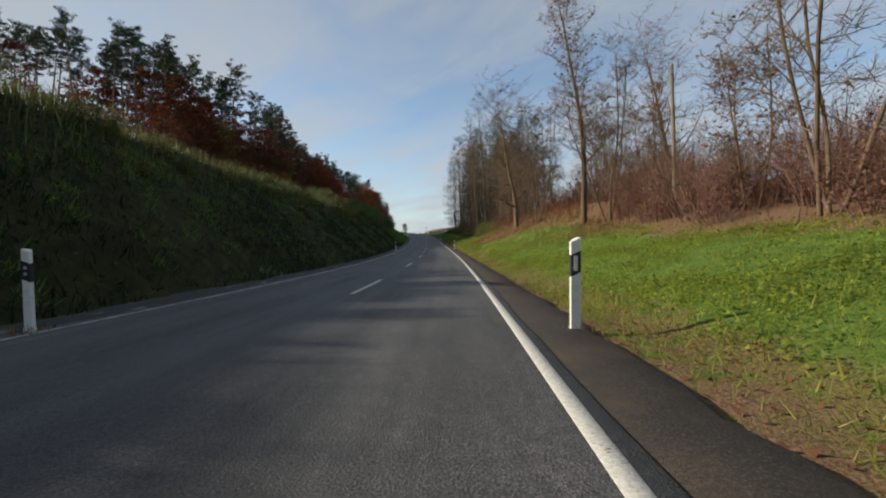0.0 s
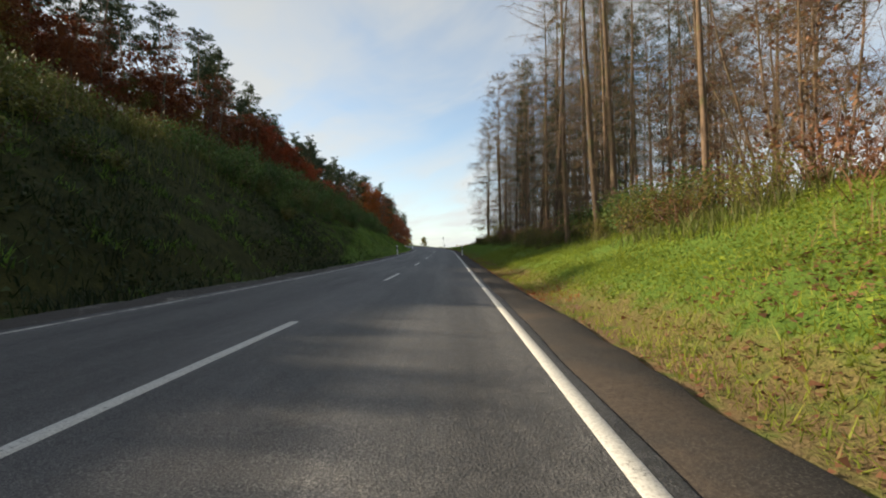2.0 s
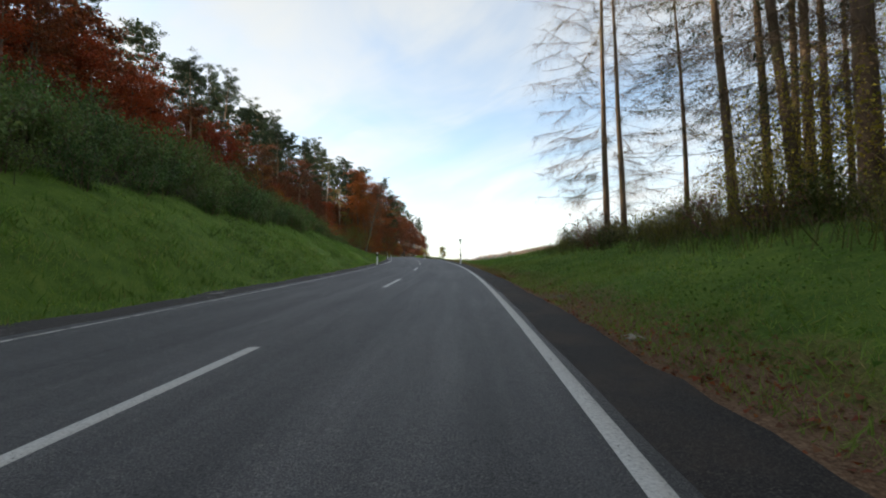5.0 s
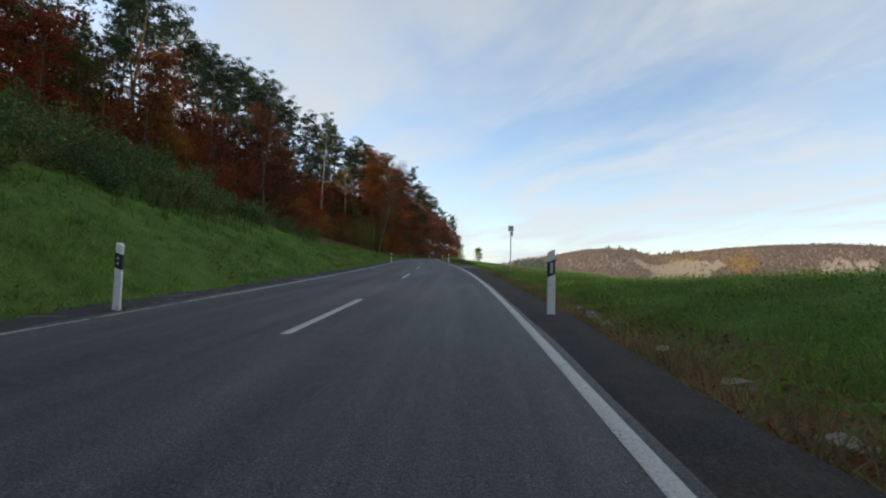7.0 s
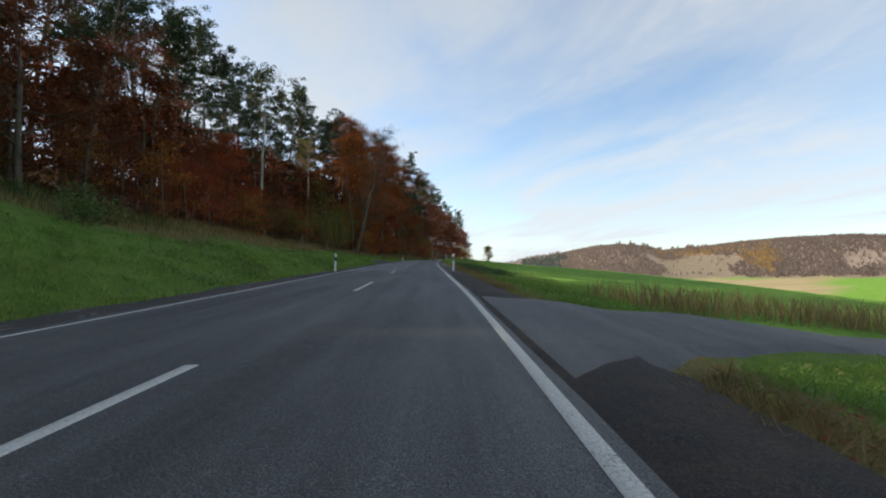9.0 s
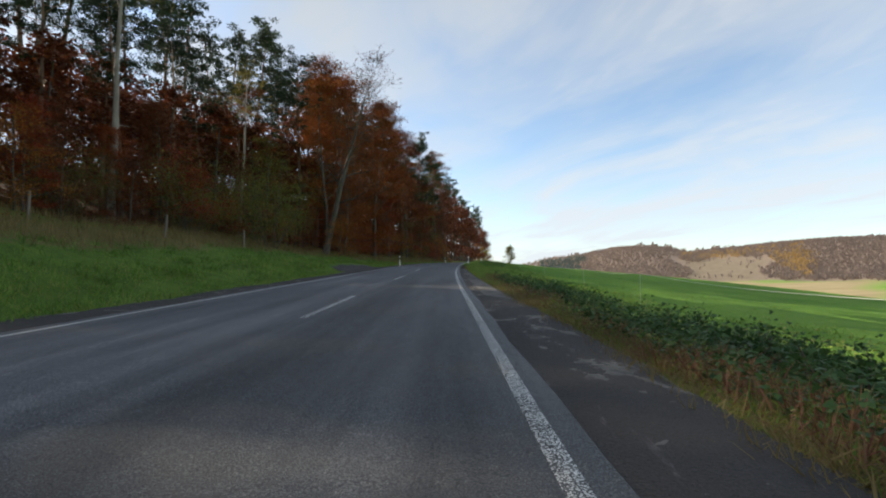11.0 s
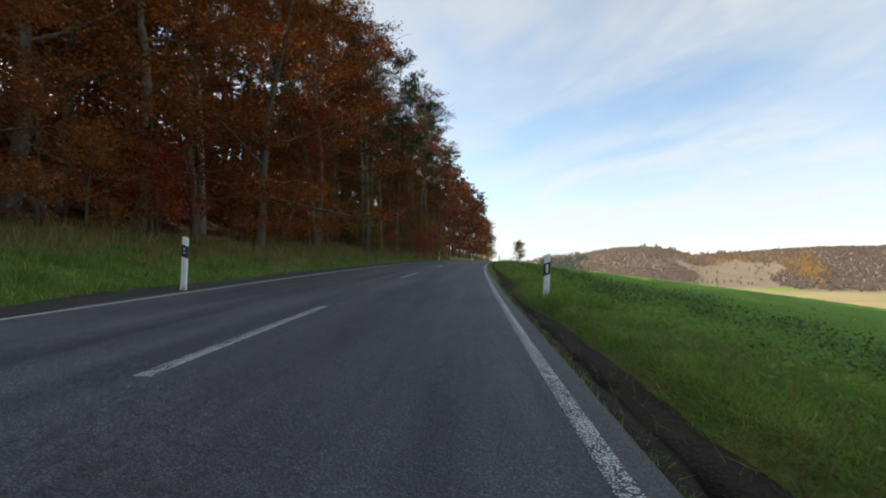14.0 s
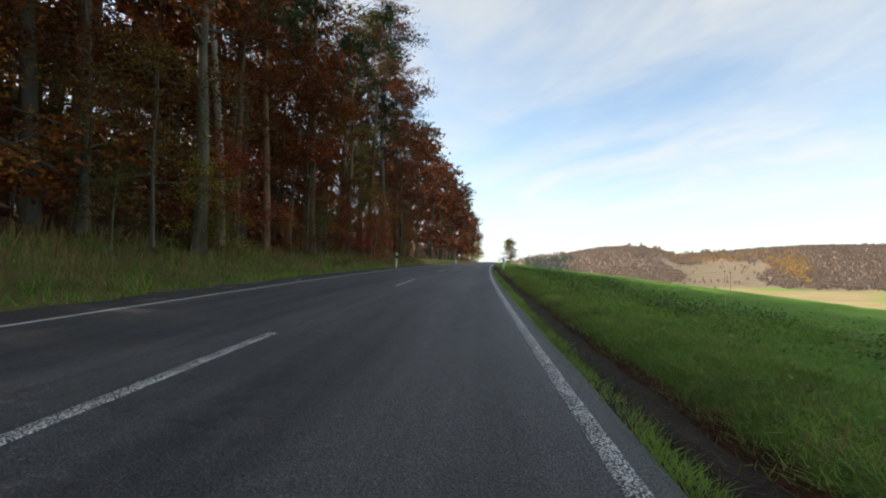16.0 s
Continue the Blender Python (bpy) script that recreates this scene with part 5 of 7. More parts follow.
yellows = [make_shrub(141, 3.6, 1.9, M_YELLOW, 3200, 0.10, "bush with yellow-green leaves below the larches", 20, M_TWIG, "shrub", 0.6),
           make_shrub(142, 2.2, 1.6, M_LEAFY, 2000, 0.085, "thin yellow-green undergrowth below the conifers", 18, M_TWIG, "shrub", 0.55)]

used = set()
rng = random.Random(7)

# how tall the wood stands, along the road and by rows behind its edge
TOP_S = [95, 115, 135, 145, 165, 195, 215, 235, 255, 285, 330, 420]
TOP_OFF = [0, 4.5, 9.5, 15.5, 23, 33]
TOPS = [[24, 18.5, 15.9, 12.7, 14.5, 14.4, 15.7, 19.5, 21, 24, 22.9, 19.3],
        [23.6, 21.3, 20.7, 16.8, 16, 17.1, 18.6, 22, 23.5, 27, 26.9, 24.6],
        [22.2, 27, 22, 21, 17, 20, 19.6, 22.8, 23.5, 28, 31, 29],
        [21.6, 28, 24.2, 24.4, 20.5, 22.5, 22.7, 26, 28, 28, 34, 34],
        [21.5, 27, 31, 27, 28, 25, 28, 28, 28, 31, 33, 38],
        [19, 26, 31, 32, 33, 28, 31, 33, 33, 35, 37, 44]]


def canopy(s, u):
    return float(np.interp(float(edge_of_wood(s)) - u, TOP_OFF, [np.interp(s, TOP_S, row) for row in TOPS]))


def height_of(ob):
    return max(v[2] for child in ob.children for v in child.bound_box)


def plant(ob, s, u, size=1.0, tall=1.0, turn=None, group="", sink=0.0):
    """Stands a tree of that kind on the ground; the first one is the one built."""
    q = on(s, u, sink)
    m = pose(q.x, q.y, q.z, 0, 0, rng.uniform(0, 360) if turn is None else turn) @ Matrix.Diagonal((size, size, size * tall, 1))
    if ob.name in used:
        c = copy_thing(ob, m)
    else:
        used.add(ob.name)
        c = ob
        ob.matrix_basis = m
    if group:
        c["group"] = group
    return c


# trees deep in the wood, glimpsed between the trunks in front or added to block sun: joined into one piece
BACK = []


def arrays_of(ob):
    out = []
    for child in ob.children:
        me = child.data
        v = np.empty(len(me.vertices) * 3, np.float32)
        me.vertices.foreach_get("co", v)
        l = np.empty(len(me.loops), np.int32)
        me.loops.foreach_get("vertex_index", l)
        n = np.empty(len(me.polygons), np.int32)
        me.polygons.foreach_get("loop_total", n)
        out.append((child.name.split(".")[0], v.reshape(-1, 3), l.reshape(-1, int(n[0]))))
    return out


DEEP_ARR = [arrays_of(d) for d in deep]
for d in deep:
    for child in list(d.children):
        bpy.data.objects.remove(child)
    bpy.data.objects.remove(d)


def far_back(s, u, size):
    q = on(s, u, 0.1)
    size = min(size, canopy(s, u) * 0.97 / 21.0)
    BACK.append((rng.choice(DEEP_ARR), np.array(pose(q.x, q.y, q.z, 0, 0, rng.uniform(0, 360)) @ Matrix.Scale(size, 4))))


# ---- the wood on the left ----
def mixed(s, row):
    """Which tree stands where along the wood."""
    x = rng.random()
    if s < 142:
        if row == 0:
            return rng.choice([beeches[0], beeches[2], beeches[7], beeches[6], beeches[1], beeches[0]])
        return rng.choice(pines) if x < (0.12 if row < 3 else 0.45) else rng.choice([beeches[0], beeches[1], beeches[6], beeches[7], beeches[0]])
    if s < 178:
        if row == 0 or (row == 1 and x < 0.65):
            return rng.choice([beeches[3], beeches[4], beeches[4], beeches[3], beeches[2], beeches[4]])
        return rng.choice(pines) if x < (0.3 if s > 152 else 0.65) else rng.choice([beeches[4], beeches[1], beeches[7], beeches[7]])
    if s < 200:
        if row == 0:
            return rng.choice([beeches[6], beeches[5], beeches[2], beeches[0]])
        return rng.choice(pines) if x < 0.5 else rng.choice([beeches[6], beeches[6], beeches[7], beeches[0]])
    if s < 250:
        if row == 0:
            return rng.choice([near_beeches[0], near_beeches[1], near_beeches[1], near_beeches[3], near_beeches[3]])
        return rng.choice(pines) if x < 0.78 else rng.choice([near_beeches[0], near_beeches[2], near_beeches[3]])
    if 258 < s < 284 and row == 0:
        return rng.choice(rusts + [near_beeches[3]])
    if s < 330:
        if row == 0:
            return rng.choice([near_beeches[0], near_beeches[1], near_beeches[2], near_beeches[3], near_beeches[3], near_beeches[4]])
        return rng.choice(pines) if x < 0.5 else rng.choice([rusts[0], near_beeches[3], near_beeches[4]] if row == 1 else beeches[:2] + [beeches[7]])
    if row == 0:
        return rng.choice([beeches[0], beeches[2], beeches[1], beeches[5], beeches[2]])
    return rng.choice(pines) if x < 0.42 else rng.choice(beeches[:3] + [beeches[7]])


WOOD = "trees of the wood on the slope"
for row, (off, gap) in enumerate(((0.0, 4.2), (4.5, 5.0), (9.5, 5.4), (15.5, 5.8), (23, 6.2), (33, 6.4))):
    s = 92.0 + row * 1.7
    while s < 474:
        u = float(edge_of_wood(s)) - off + rng.uniform(-1.4, 1.2)
        g_ = gap * (1.0 if s < 330 else 1.45)
        k = mixed(s, row)
        if (row > 1 or s > 335) and (k in beeches or k in near_beeches or k in rusts):
            if not (116 < s < 158 and rng.random() < 0.6):
                far_back(s, u, np.interp(s, [100, 195, 210, 252, 275], [0.9, 0.85, 0.74, 0.74, 1.0]) * rng.uniform(0.85, 1.1))
            s += g_ * rng.uniform(0.75, 1.3)
            continue
        grow = np.interp(s, [90, 130, 200, 240, 270, 300], [1.0, 1.02, 1.0, 1.08, 1.12, 1.1])
        if k in pines and (row > 2 or s > 330):
            k = rng.choice(far_pines)
        if k in pines or k in far_pines:
            grow *= np.interp(s, [100, 180, 215, 258, 300], [0.96, 0.98, 1.16, 1.14, 1.1])
        elif s < 258:
            grow *= (rng.uniform(0.64, 0.86) if row == 0 else 0.84) * np.interp(s, [182, 205, 252, 258], [1.0, 0.80, 0.80, 0.9])
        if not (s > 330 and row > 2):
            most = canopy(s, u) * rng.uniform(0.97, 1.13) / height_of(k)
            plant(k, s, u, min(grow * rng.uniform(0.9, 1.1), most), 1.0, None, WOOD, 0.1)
        s += g_ * rng.uniform(0.75, 1.3)
for k, s, u, z in ((3, 240, -21, 1.12), (2, 247, -22, 1.2), (0, 254, -20, 1.1), (3, 262, -17.5, 1.05), (1, 272, -16, 1.0), (3, 283, -15, 1.05), (2, 296, -9.8, 1.25), (1, 288.5, -11.0, 1.1), (0, 302, -8.8, 1.1), (1, 315, -8.0, 1.0), (3, 309, -8.6, 1.18), (0, 320, -8.4, 1.15)):
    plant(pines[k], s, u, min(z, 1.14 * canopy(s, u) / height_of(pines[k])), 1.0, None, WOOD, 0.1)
# taller trees on the height farther back
for k in range(44):
    s, u = rng.uniform(100, 172), rng.uniform(-102, -66)
    x = rng.random()
    if x < 0.6:
        plant(rng.choice(far_pines), s, u, rng.uniform(0.85, 1.05), 1.0, None, WOOD, 0.1)
    else:
        far_back(s, u, rng.uniform(0.8, 1.0))
for k in range(10):
    s, u = rng.uniform(74, 94), rng.uniform(-60, -48)
    plant(rng.choice([saplings[2], saplings[3], weeds[2]]), s, u, rng.uniform(0.6, 0.9), 1.0, None, WOOD, 0.1)
# a closed middle storey, added to keep the sun off the road
for row in (9.0, 14.0, 20.0, 27.0, 35.0):
    s = 180.0 + row * 0.3
    while s < 335:
        far_back(s, float(edge_of_wood(s)) - row + rng.uniform(-1.5, 1.5), rng.uniform(0.55, 0.7) * (1.2 if s > 262 else 1.0))
        s += rng.uniform(4.6, 6.4)
# rows farther back, added out of sight to stop sun leaks
for row in (42.0, 52.0):
    s = 184.0 + row * 0.2
    while s < 345:
        far_back(s, float(edge_of_wood(s)) - row + rng.uniform(-2, 2), rng.uniform(0.8, 1.0))
        s += rng.uniform(5.5, 7.5)
for row in (3.0, 9.0, 16.0):
    s = 94.0 + row * 0.4
    while s < 182:
        far_back(s, float(edge_of_wood(s)) - row + rng.uniform(-1.5, 1.5), rng.uniform(0.45, 0.65))
        s += rng.uniform(4.2, 6.0)
# taller rows behind, added to keep sun off the right bank
for row in (24.0, 34.0):
    s = 112.0
    while s < 180:
        far_back(s, float(edge_of_wood(s)) - row + rng.uniform(-2, 2), rng.uniform(0.9, 1.15))
        s += rng.uniform(5.0, 7.0)
# close rows added where sun still came through to the road
for row in (4.0, 7.5, 12.0):
    s = 200.0 + row * 0.3
    while s < 264:
        far_back(s, float(edge_of_wood(s)) - row + rng.uniform(-1, 1), rng.uniform(0.5, 0.65))
        s += rng.uniform(4.5, 6.0)
# low trees hidden behind the crest, added to shade the road
for k in range(16):
    far_back(rng.uniform(76, 95), rng.uniform(-52, -38), rng.uniform(0.36, 0.5))
# undergrowth along the wood's edge
for row in (3.5, 9.5):
    s = 110.0
    while s < 320:
        plant(rng.choice([saplings[2], saplings[2], saplings[1]]), s, float(edge_of_wood(s)) - row + rng.uniform(-1.5, 1.5), rng.uniform(0.8, 1.3), 1.0, None, "undergrowth of the wood", 0.05)
        s += rng.uniform(4.5, 7.5)
s = 106.0
while s < 330:
    k = rng.choice([saplings[0], saplings[1], saplings[2], saplings[2], saplings[3]]) if s > 190 else rng.choice([saplings[2], weeds[2], saplings[1], saplings[0]])
    plant(k, s, float(edge_of_wood(s)) + rng.uniform(0.4, 2.2), rng.uniform(0.6, 1.1), 1.0, None, "undergrowth of the wood", 0.05)
    s += rng.uniform(2.6, 5.0)

for k, s, u, z in ((3, 245.2, -14.0, 1.1), (0, 254.0, -9.2, 0.8),  (3, 243.5, -18.5, 1.0), (2, 252, -15.0, 0.8), (2, 255.5, -13.5, 0.75), (0, 262.5, -10.6, 0.75), (1, 266, -10.8, 0.7), (0, 275.5, -9.6, 0.55),
                   (1, 281, -9.2, 0.5), (4, 291.5, -8.6, 0.9), (0, 297, -7.4, 0.5), (1, 312, -6.6, 0.7), (1, 306, -7.2, 0.75), (2, 231, -18, 0.9), (2, 237, -19, 1.0), (0, 226, -19.5, 0.9), (2, 219, -19.5, 1.0)):
    plant(saplings[k], s, u, z, 1.0, None, "undergrowth of the wood", 0.05)
stag = make_bare(211, 24, 6.6, "old oak, almost bare, leaning over the verge", M_BARK, 0.28, 1, M_BEECH, 3200, 0.0165)
plant(stag, 254.5, -10.8, 0.84, 1.0, 20, WOOD, 0.1)
stag.matrix_basis = pose(*on(254.5, -10.8, 0.1), 0, 13, 0) @ pose(0, 0, 0, 0, 0, 20) @ Matrix.Scale(0.84, 4)
hazels = [make_shrub(151, 6.4, 2.7, M_LEAFY, 10000, 0.11, "broad olive-green hazel at the wood's edge", 26, M_TWIG, "shrub", 0.5)]
plant(hazels[0], 243.0, -11.6, 1.0, 1.0, None, "bushes at the wood's edge", 0.05)
plant(hazels[0], 239.0, -15.6, 0.85, 1.0, None, "bushes at the wood's edge", 0.05)
plant(hazels[0], 231.0, -17.5, 0.6, 1.0, None, "bushes at the wood's edge", 0.05)
c = copy_thing(stag, pose(*on(281.0, -9.6, 0.1), 4, 9, 200) @ Matrix.Scale(0.8, 4))
c["group"] = WOOD
# slender pale trunks along the edge
plant(rusts[1], 257.5, -9.8, 0.5, 1.0, None, WOOD, 0.1)
layered = make_beech(36, 7.2, 3.6, M_AMBER, 4200, 0.10, 0.42, M_BARK, "young tree with level sprays of amber-green leaves", 0.05, 0.1, 14, 4)
plant(layered, 288.2, -8.2, 1.0, 1.0, None, WOOD, 0.05)
plant(near_beeches[2], 287.7, -12.0, 1.0, 1.0, None, WOOD, 0.1)
plant(pines[1], 302.0, -8.2, 0.98, 1.0, None, WOOD, 0.1)
plant(pines[0], 308.0, -7.8, 1.0, 1.0, None, WOOD, 0.1)
plant(pines[3], 297.5, -9.0, 1.0, 1.0, None, WOOD, 0.1)
pale = make_pine(57, 19, "slender tree with a pale bare trunk", 0.34, 2.6, 900, M_BARK_PALE, M_OLIVE)
for s, u, z in ((310, -9.4, 1.0), (303.5, -10.5, 0.9), (295.6, -10.3, 1.05), (237, -19.4, 1.1), (250, -17.6, 0.9), (273, -13.2, 1.0), (321, -8.2, 0.95)):
    plant(pale, s, u, z, 1.0, None, WOOD, 0.1)

for part_name, mat, lab in (("trunk", M_BARK, "dark trunks deep in the wood"), ("branchwork", M_BARK, "boughs deep in the wood"), ("crown", M_BEECH, "dull brown leaves deep in the wood")):
    V, F, n = [], [], 0
    for arr, m in BACK:
        for nm, v, f in arr:
            if nm == part_name:
                V.append(v @ m[:3, :3].T + m[:3, 3])
                F.append(f + n)
                n += len(v)
    put("deep_wood", mesh_of("deep_wood", np.concatenate(V), np.concatenate(F), mat), label=lab, category="wood", kind="stuff")

# ---- the banks ----
s = -8.0
while s < 200:
    lim = min(-float(edge_of_wood(s)) - 3, 24)
    for k in range(2):
        u = -rng.uniform(8.6 if s < 150 else 11, max(min(lim, 18), 12))
        plant(rng.choice(weeds if s > 80 or s < 16 else weeds[:2]), s + rng.uniform(-1, 1), u, rng.uniform(0.6, 1.15), rng.uniform(0.7, 1.1) * (1.3 if s < 16 else 0.85 if s < 66 else 1.0), None, "weeds on the bank", 0.05)
    s += 2.6
s = 84.0
while s < 190:
    foot = float(np.interp(s, [84, 125, 160, 175, 190], [-7.8, -8.4, -9.2, -11.2, -13.0]))
    for k in range(3):
        u = foot - [0.0, 2.6, 5.2][k] - rng.uniform(0, 2.0)
        if u > float(edge_of_wood(s)) + 1.5:
            plant(weeds[3] if rng.random() < 0.5 else rng.choice(weeds), s + rng.uniform(-0.8, 0.8), u, rng.uniform(0.75, 1.2) * (0.75 if k == 0 else 1.0), rng.uniform(0.8, 1.15), None, "weeds on the bank", 0.05)
    s += 1.7
for s in np.arange(69, 112, 1.6):
    for u in (-14.6, -16.6):
        plant(weeds[0] if rng.random() < 0.7 else weeds[2], s + rng.uniform(-0.5, 0.5), u + rng.uniform(-0.6, 0.6), rng.uniform(1.0, 1.35), 1.0, None, "weeds on the bank", 0.05)
# right bank: thicket, bare trees
s = -12.0
while s < 62:
    for k in range(2):
        u = rng.uniform(11.5, 17) if s < 30 else rng.uniform(12.5, 19)
        plant(rng.choice(thickets[:2]), s + rng.uniform(-1, 1), u, rng.uniform(0.75, 1.2) * (1.0 if s < 42 else 0.65), rng.uniform(0.85, 1.2), None, "thicket on the bank", 0.05)
    s += 2.0
for k, s, u, z in ((1, 28.4, 10.0, 1.0), (0, 46.4, 9.1, 1.0), (2, 14.0, 12.4, 1.0), (2, 27.3, 11.0, 0.8), (2, 39.9, 9.7, 0.9), (3, 34, 16.5, 1.0), (3, 20, 14, 1.0), (3, 49.8, 9.3, 1.2),
                   (3, 64, 14, 1.1), (2, 68, 17, 1.1), (0, 38, 20, 1.0), (3, 40, 15, 1.0), (2, 47, 18, 1.1), (3, 70, 12.5, 1.0), (3, 73, 14, 1.2), (2, 77, 15.5, 1.1), (3, 81, 16, 1.2), (3, 78, 12.5, 0.9), (2, 84, 19, 1.0), (3, 66, 17, 1.2)):
    plant(bares[k], s, u, z, 1.0, None, "bare trees on the bank", 0.05)
for s, u in ((62, 11), (65, 12), (68, 11), (72, 11.5), (74, 10.5), (77, 11.5), (60, 14), (58, 16)):
    plant(thickets[2], s, u, rng.uniform(0.8, 1.2), 1.0, None, "low bushes on the bank", 0.05)
for s in list(np.arange(6, 42, 1.5)) + [64.5, 66, 68, 70]:
    for k in range(2):
        plant(tall_thickets[k if rng.random() < 0.7 else 1 - k], s + rng.uniform(-0.7, 0.7), rng.uniform(12.6, 25) if s < 60 else rng.uniform(12.5, 15), rng.uniform(0.65, 1.15), 1.0, None, "tall thicket on the bank", 0.05)
for s, u, z in ((66, 10.4, 0.6), (68, 9.6, 0.75), (70, 10.2, 0.8), (72, 9.4, 0.7), (74, 10.0, 0.8), (75, 9.2, 0.7), (78, 9.0, 0.8), (80, 9.6, 0.8)):
    plant(yellows[1] if z > 0.7 else thickets[2], s, u, z, 1.0, None, "low bushes on the bank", 0.05)
for s in np.arange(72, 84, 0.9):
    plant(weeds[2] if rng.random() < 0.6 else yellows[1], s, 9.2 + rng.uniform(-0.4, 1.4), rng.uniform(0.95, 1.3), 1.0, None, "low bushes on the bank", 0.05)
for s, u in ((78.5, 8.9), (83, 8.6), (87.5, 8.8)):
    plant(larches[2], s, u, 0.95, 1.0, None, "conifers of the stand", 0.1)
# conifer stand on the right
s = 76.0
while s < 141:
    for row in range(4 if s > 88 else 1):
        u = 10.4 + row * 4.4 + rng.uniform(-0.8, 1.4) + (0.4 if s < 90 else 0)
        x = rng.random()
        plant(rng.choice(spruces) if x < 0.2 else rng.choice(larches), s + rng.uniform(-1.4, 1.4), u, rng.uniform(0.88, 1.08), 1.0, None, "conifers of the stand", 0.1)
    s += 4.2
for s, u, z in ((124, 13.5, 0.95), (128.5, 14.2, 1.0), (132, 12.4, 0.95), (136.5, 15.5, 1.0), (140, 13.0, 0.8), (118, 15, 1.0), (133, 19, 1.0), (97, 16, 1.0), (101, 20, 0.95), (105, 17.5, 1.0), (110, 21, 1.0), (114, 18, 0.9), (122, 20, 1.0), (108, 14, 0.8), (93, 19, 1.0)):
    plant(rng.choice(spruces), s, u, z, 1.0, None, "conifers of the stand", 0.1)
plant(larches[0], 113.2, 10.2, 1.0, 1.0, None, "conifers of the stand", 0.1)
plant(larches[3], 144, 10.7, 0.95, 1.0, 40, "conifers of the stand", 0.1)
s = 78.0
while s < 146:
    plant(rng.choice([yellows[1], yellows[1], thickets[2], thickets[0]]), s, rng.uniform(8.6, 11.5), rng.uniform(0.5, 1.0), 1.0, None, "undergrowth of the stand", 0.05)
    plant(yellows[1], s + 1, rng.uniform(12, 24), rng.uniform(0.6, 1.2), 1.0, None, "undergrowth of the stand", 0.05)
    s += 2.2
for s, u, z in ((120, 9.6, 0.6), (123, 9.2, 0.7), (129, 9.0, 0.7), (136, 9.4, 0.6), (139.5, 9.0, 0.6), (142, 10.2, 0.55), (145.5, 10.8, 0.55), (143, 12.5, 0.6)):
    plant(yellows[0] if z == 0.7 else yellows[1], s, u, z, 1.0, None, "undergrowth of the stand", 0.05)
s = 84.0
while s < 148:
    plant(rng.choice([yellows[1], yellows[1], yellows[1], weeds[0]]), s, rng.uniform(8.0, 10.2), rng.uniform(0.5, 0.85), 1.0, None, "undergrowth of the stand", 0.05)
    s += rng.uniform(0.9, 1.5)
sunny_bush = make_shrub(161, 5.6, 2.3, M_YELLOW, 5200, 0.095, "tall bush with bright yellow-green leaves below the larches", 24, M_TWIG, "shrub", 0.45)
plant(sunny_bush, 126.5, 10.4, 0.72, 1.0, None, "undergrowth of the stand", 0.05)
plant(yellows[0], 130.5, 10.8, 1.2, 1.1, None, "undergrowth of the stand", 0.05)
plant(yellows[0], 133, 11.5, 0.9, 1.0, None, "undergrowth of the stand", 0.05)
for s in np.arange(205, 230, 1.0):
    plant(rng.choice(brambles), s, 5.15 + rng.uniform(-0.25, 0.9), rng.uniform(0.55, 1.1), 1.0, None, "brambles along the verge", 0.03)
for s, u, z in ((402, -6.5, 1.6), (417, -6.2, 1.9), (431, -5.8, 1.8), (446, -5.6, 2.0), (458, -5.4, 1.7), (470, -5.2, 2.0)):
    plant(saplings[4] if s > 420 else saplings[0], s, u, z, 1.0, None, "trees at the end of the wood", 0.05)
# the single tree by the road ahead
lone = make_beech(201, 9.6, 3.5, M_OLIVE, 4200, 0.36, 0.13, M_BARK, "lone small tree beside the road")
plant(lone, 451, 8.1)


# ---- grass, leaves and other stuff ----
def scatter(count, s_lo, s_hi, u_lo, u_hi, seed, keep=None):
    r = np.random.RandomState(seed)
    s, u = r.uniform(s_lo, s_hi, count), r.uniform(u_lo, u_hi, count)
    if keep is not None:
        k = r.uniform(size=count) < keep(s, u)
        s, u = s[k], u[k]
    return r, s, np.where(u > 3.85, u - toe(s) * (1 - smooth(u, 4.8, 9)), u)


def off_track(s, u):
    """0 on the side track and the lay-by."""
    mid = 186.0 + 0.06 * np.clip(u - 3, 0, None) ** 1.2
    wide = 2.2 + 2.6 * np.exp(-np.clip(u - 3.1, 0, None) / 1.5)
    lay = (s > 235.5) & (s < 254.5) & (u < -3.4) & (u > -3.75 - 2.9 * smooth(s, 236, 241) * (1 - smooth(s, 247, 254)))
    return np.where((u > 3) & (np.abs(s - mid) < wide), 0.0, 1.0) * np.where(lay, 0.0, 1.0)


def clumps(s, u, f, seed):
    return np.clip(0.5 + 0.9 * wave(s, u, f, seed), 0.06, 1)


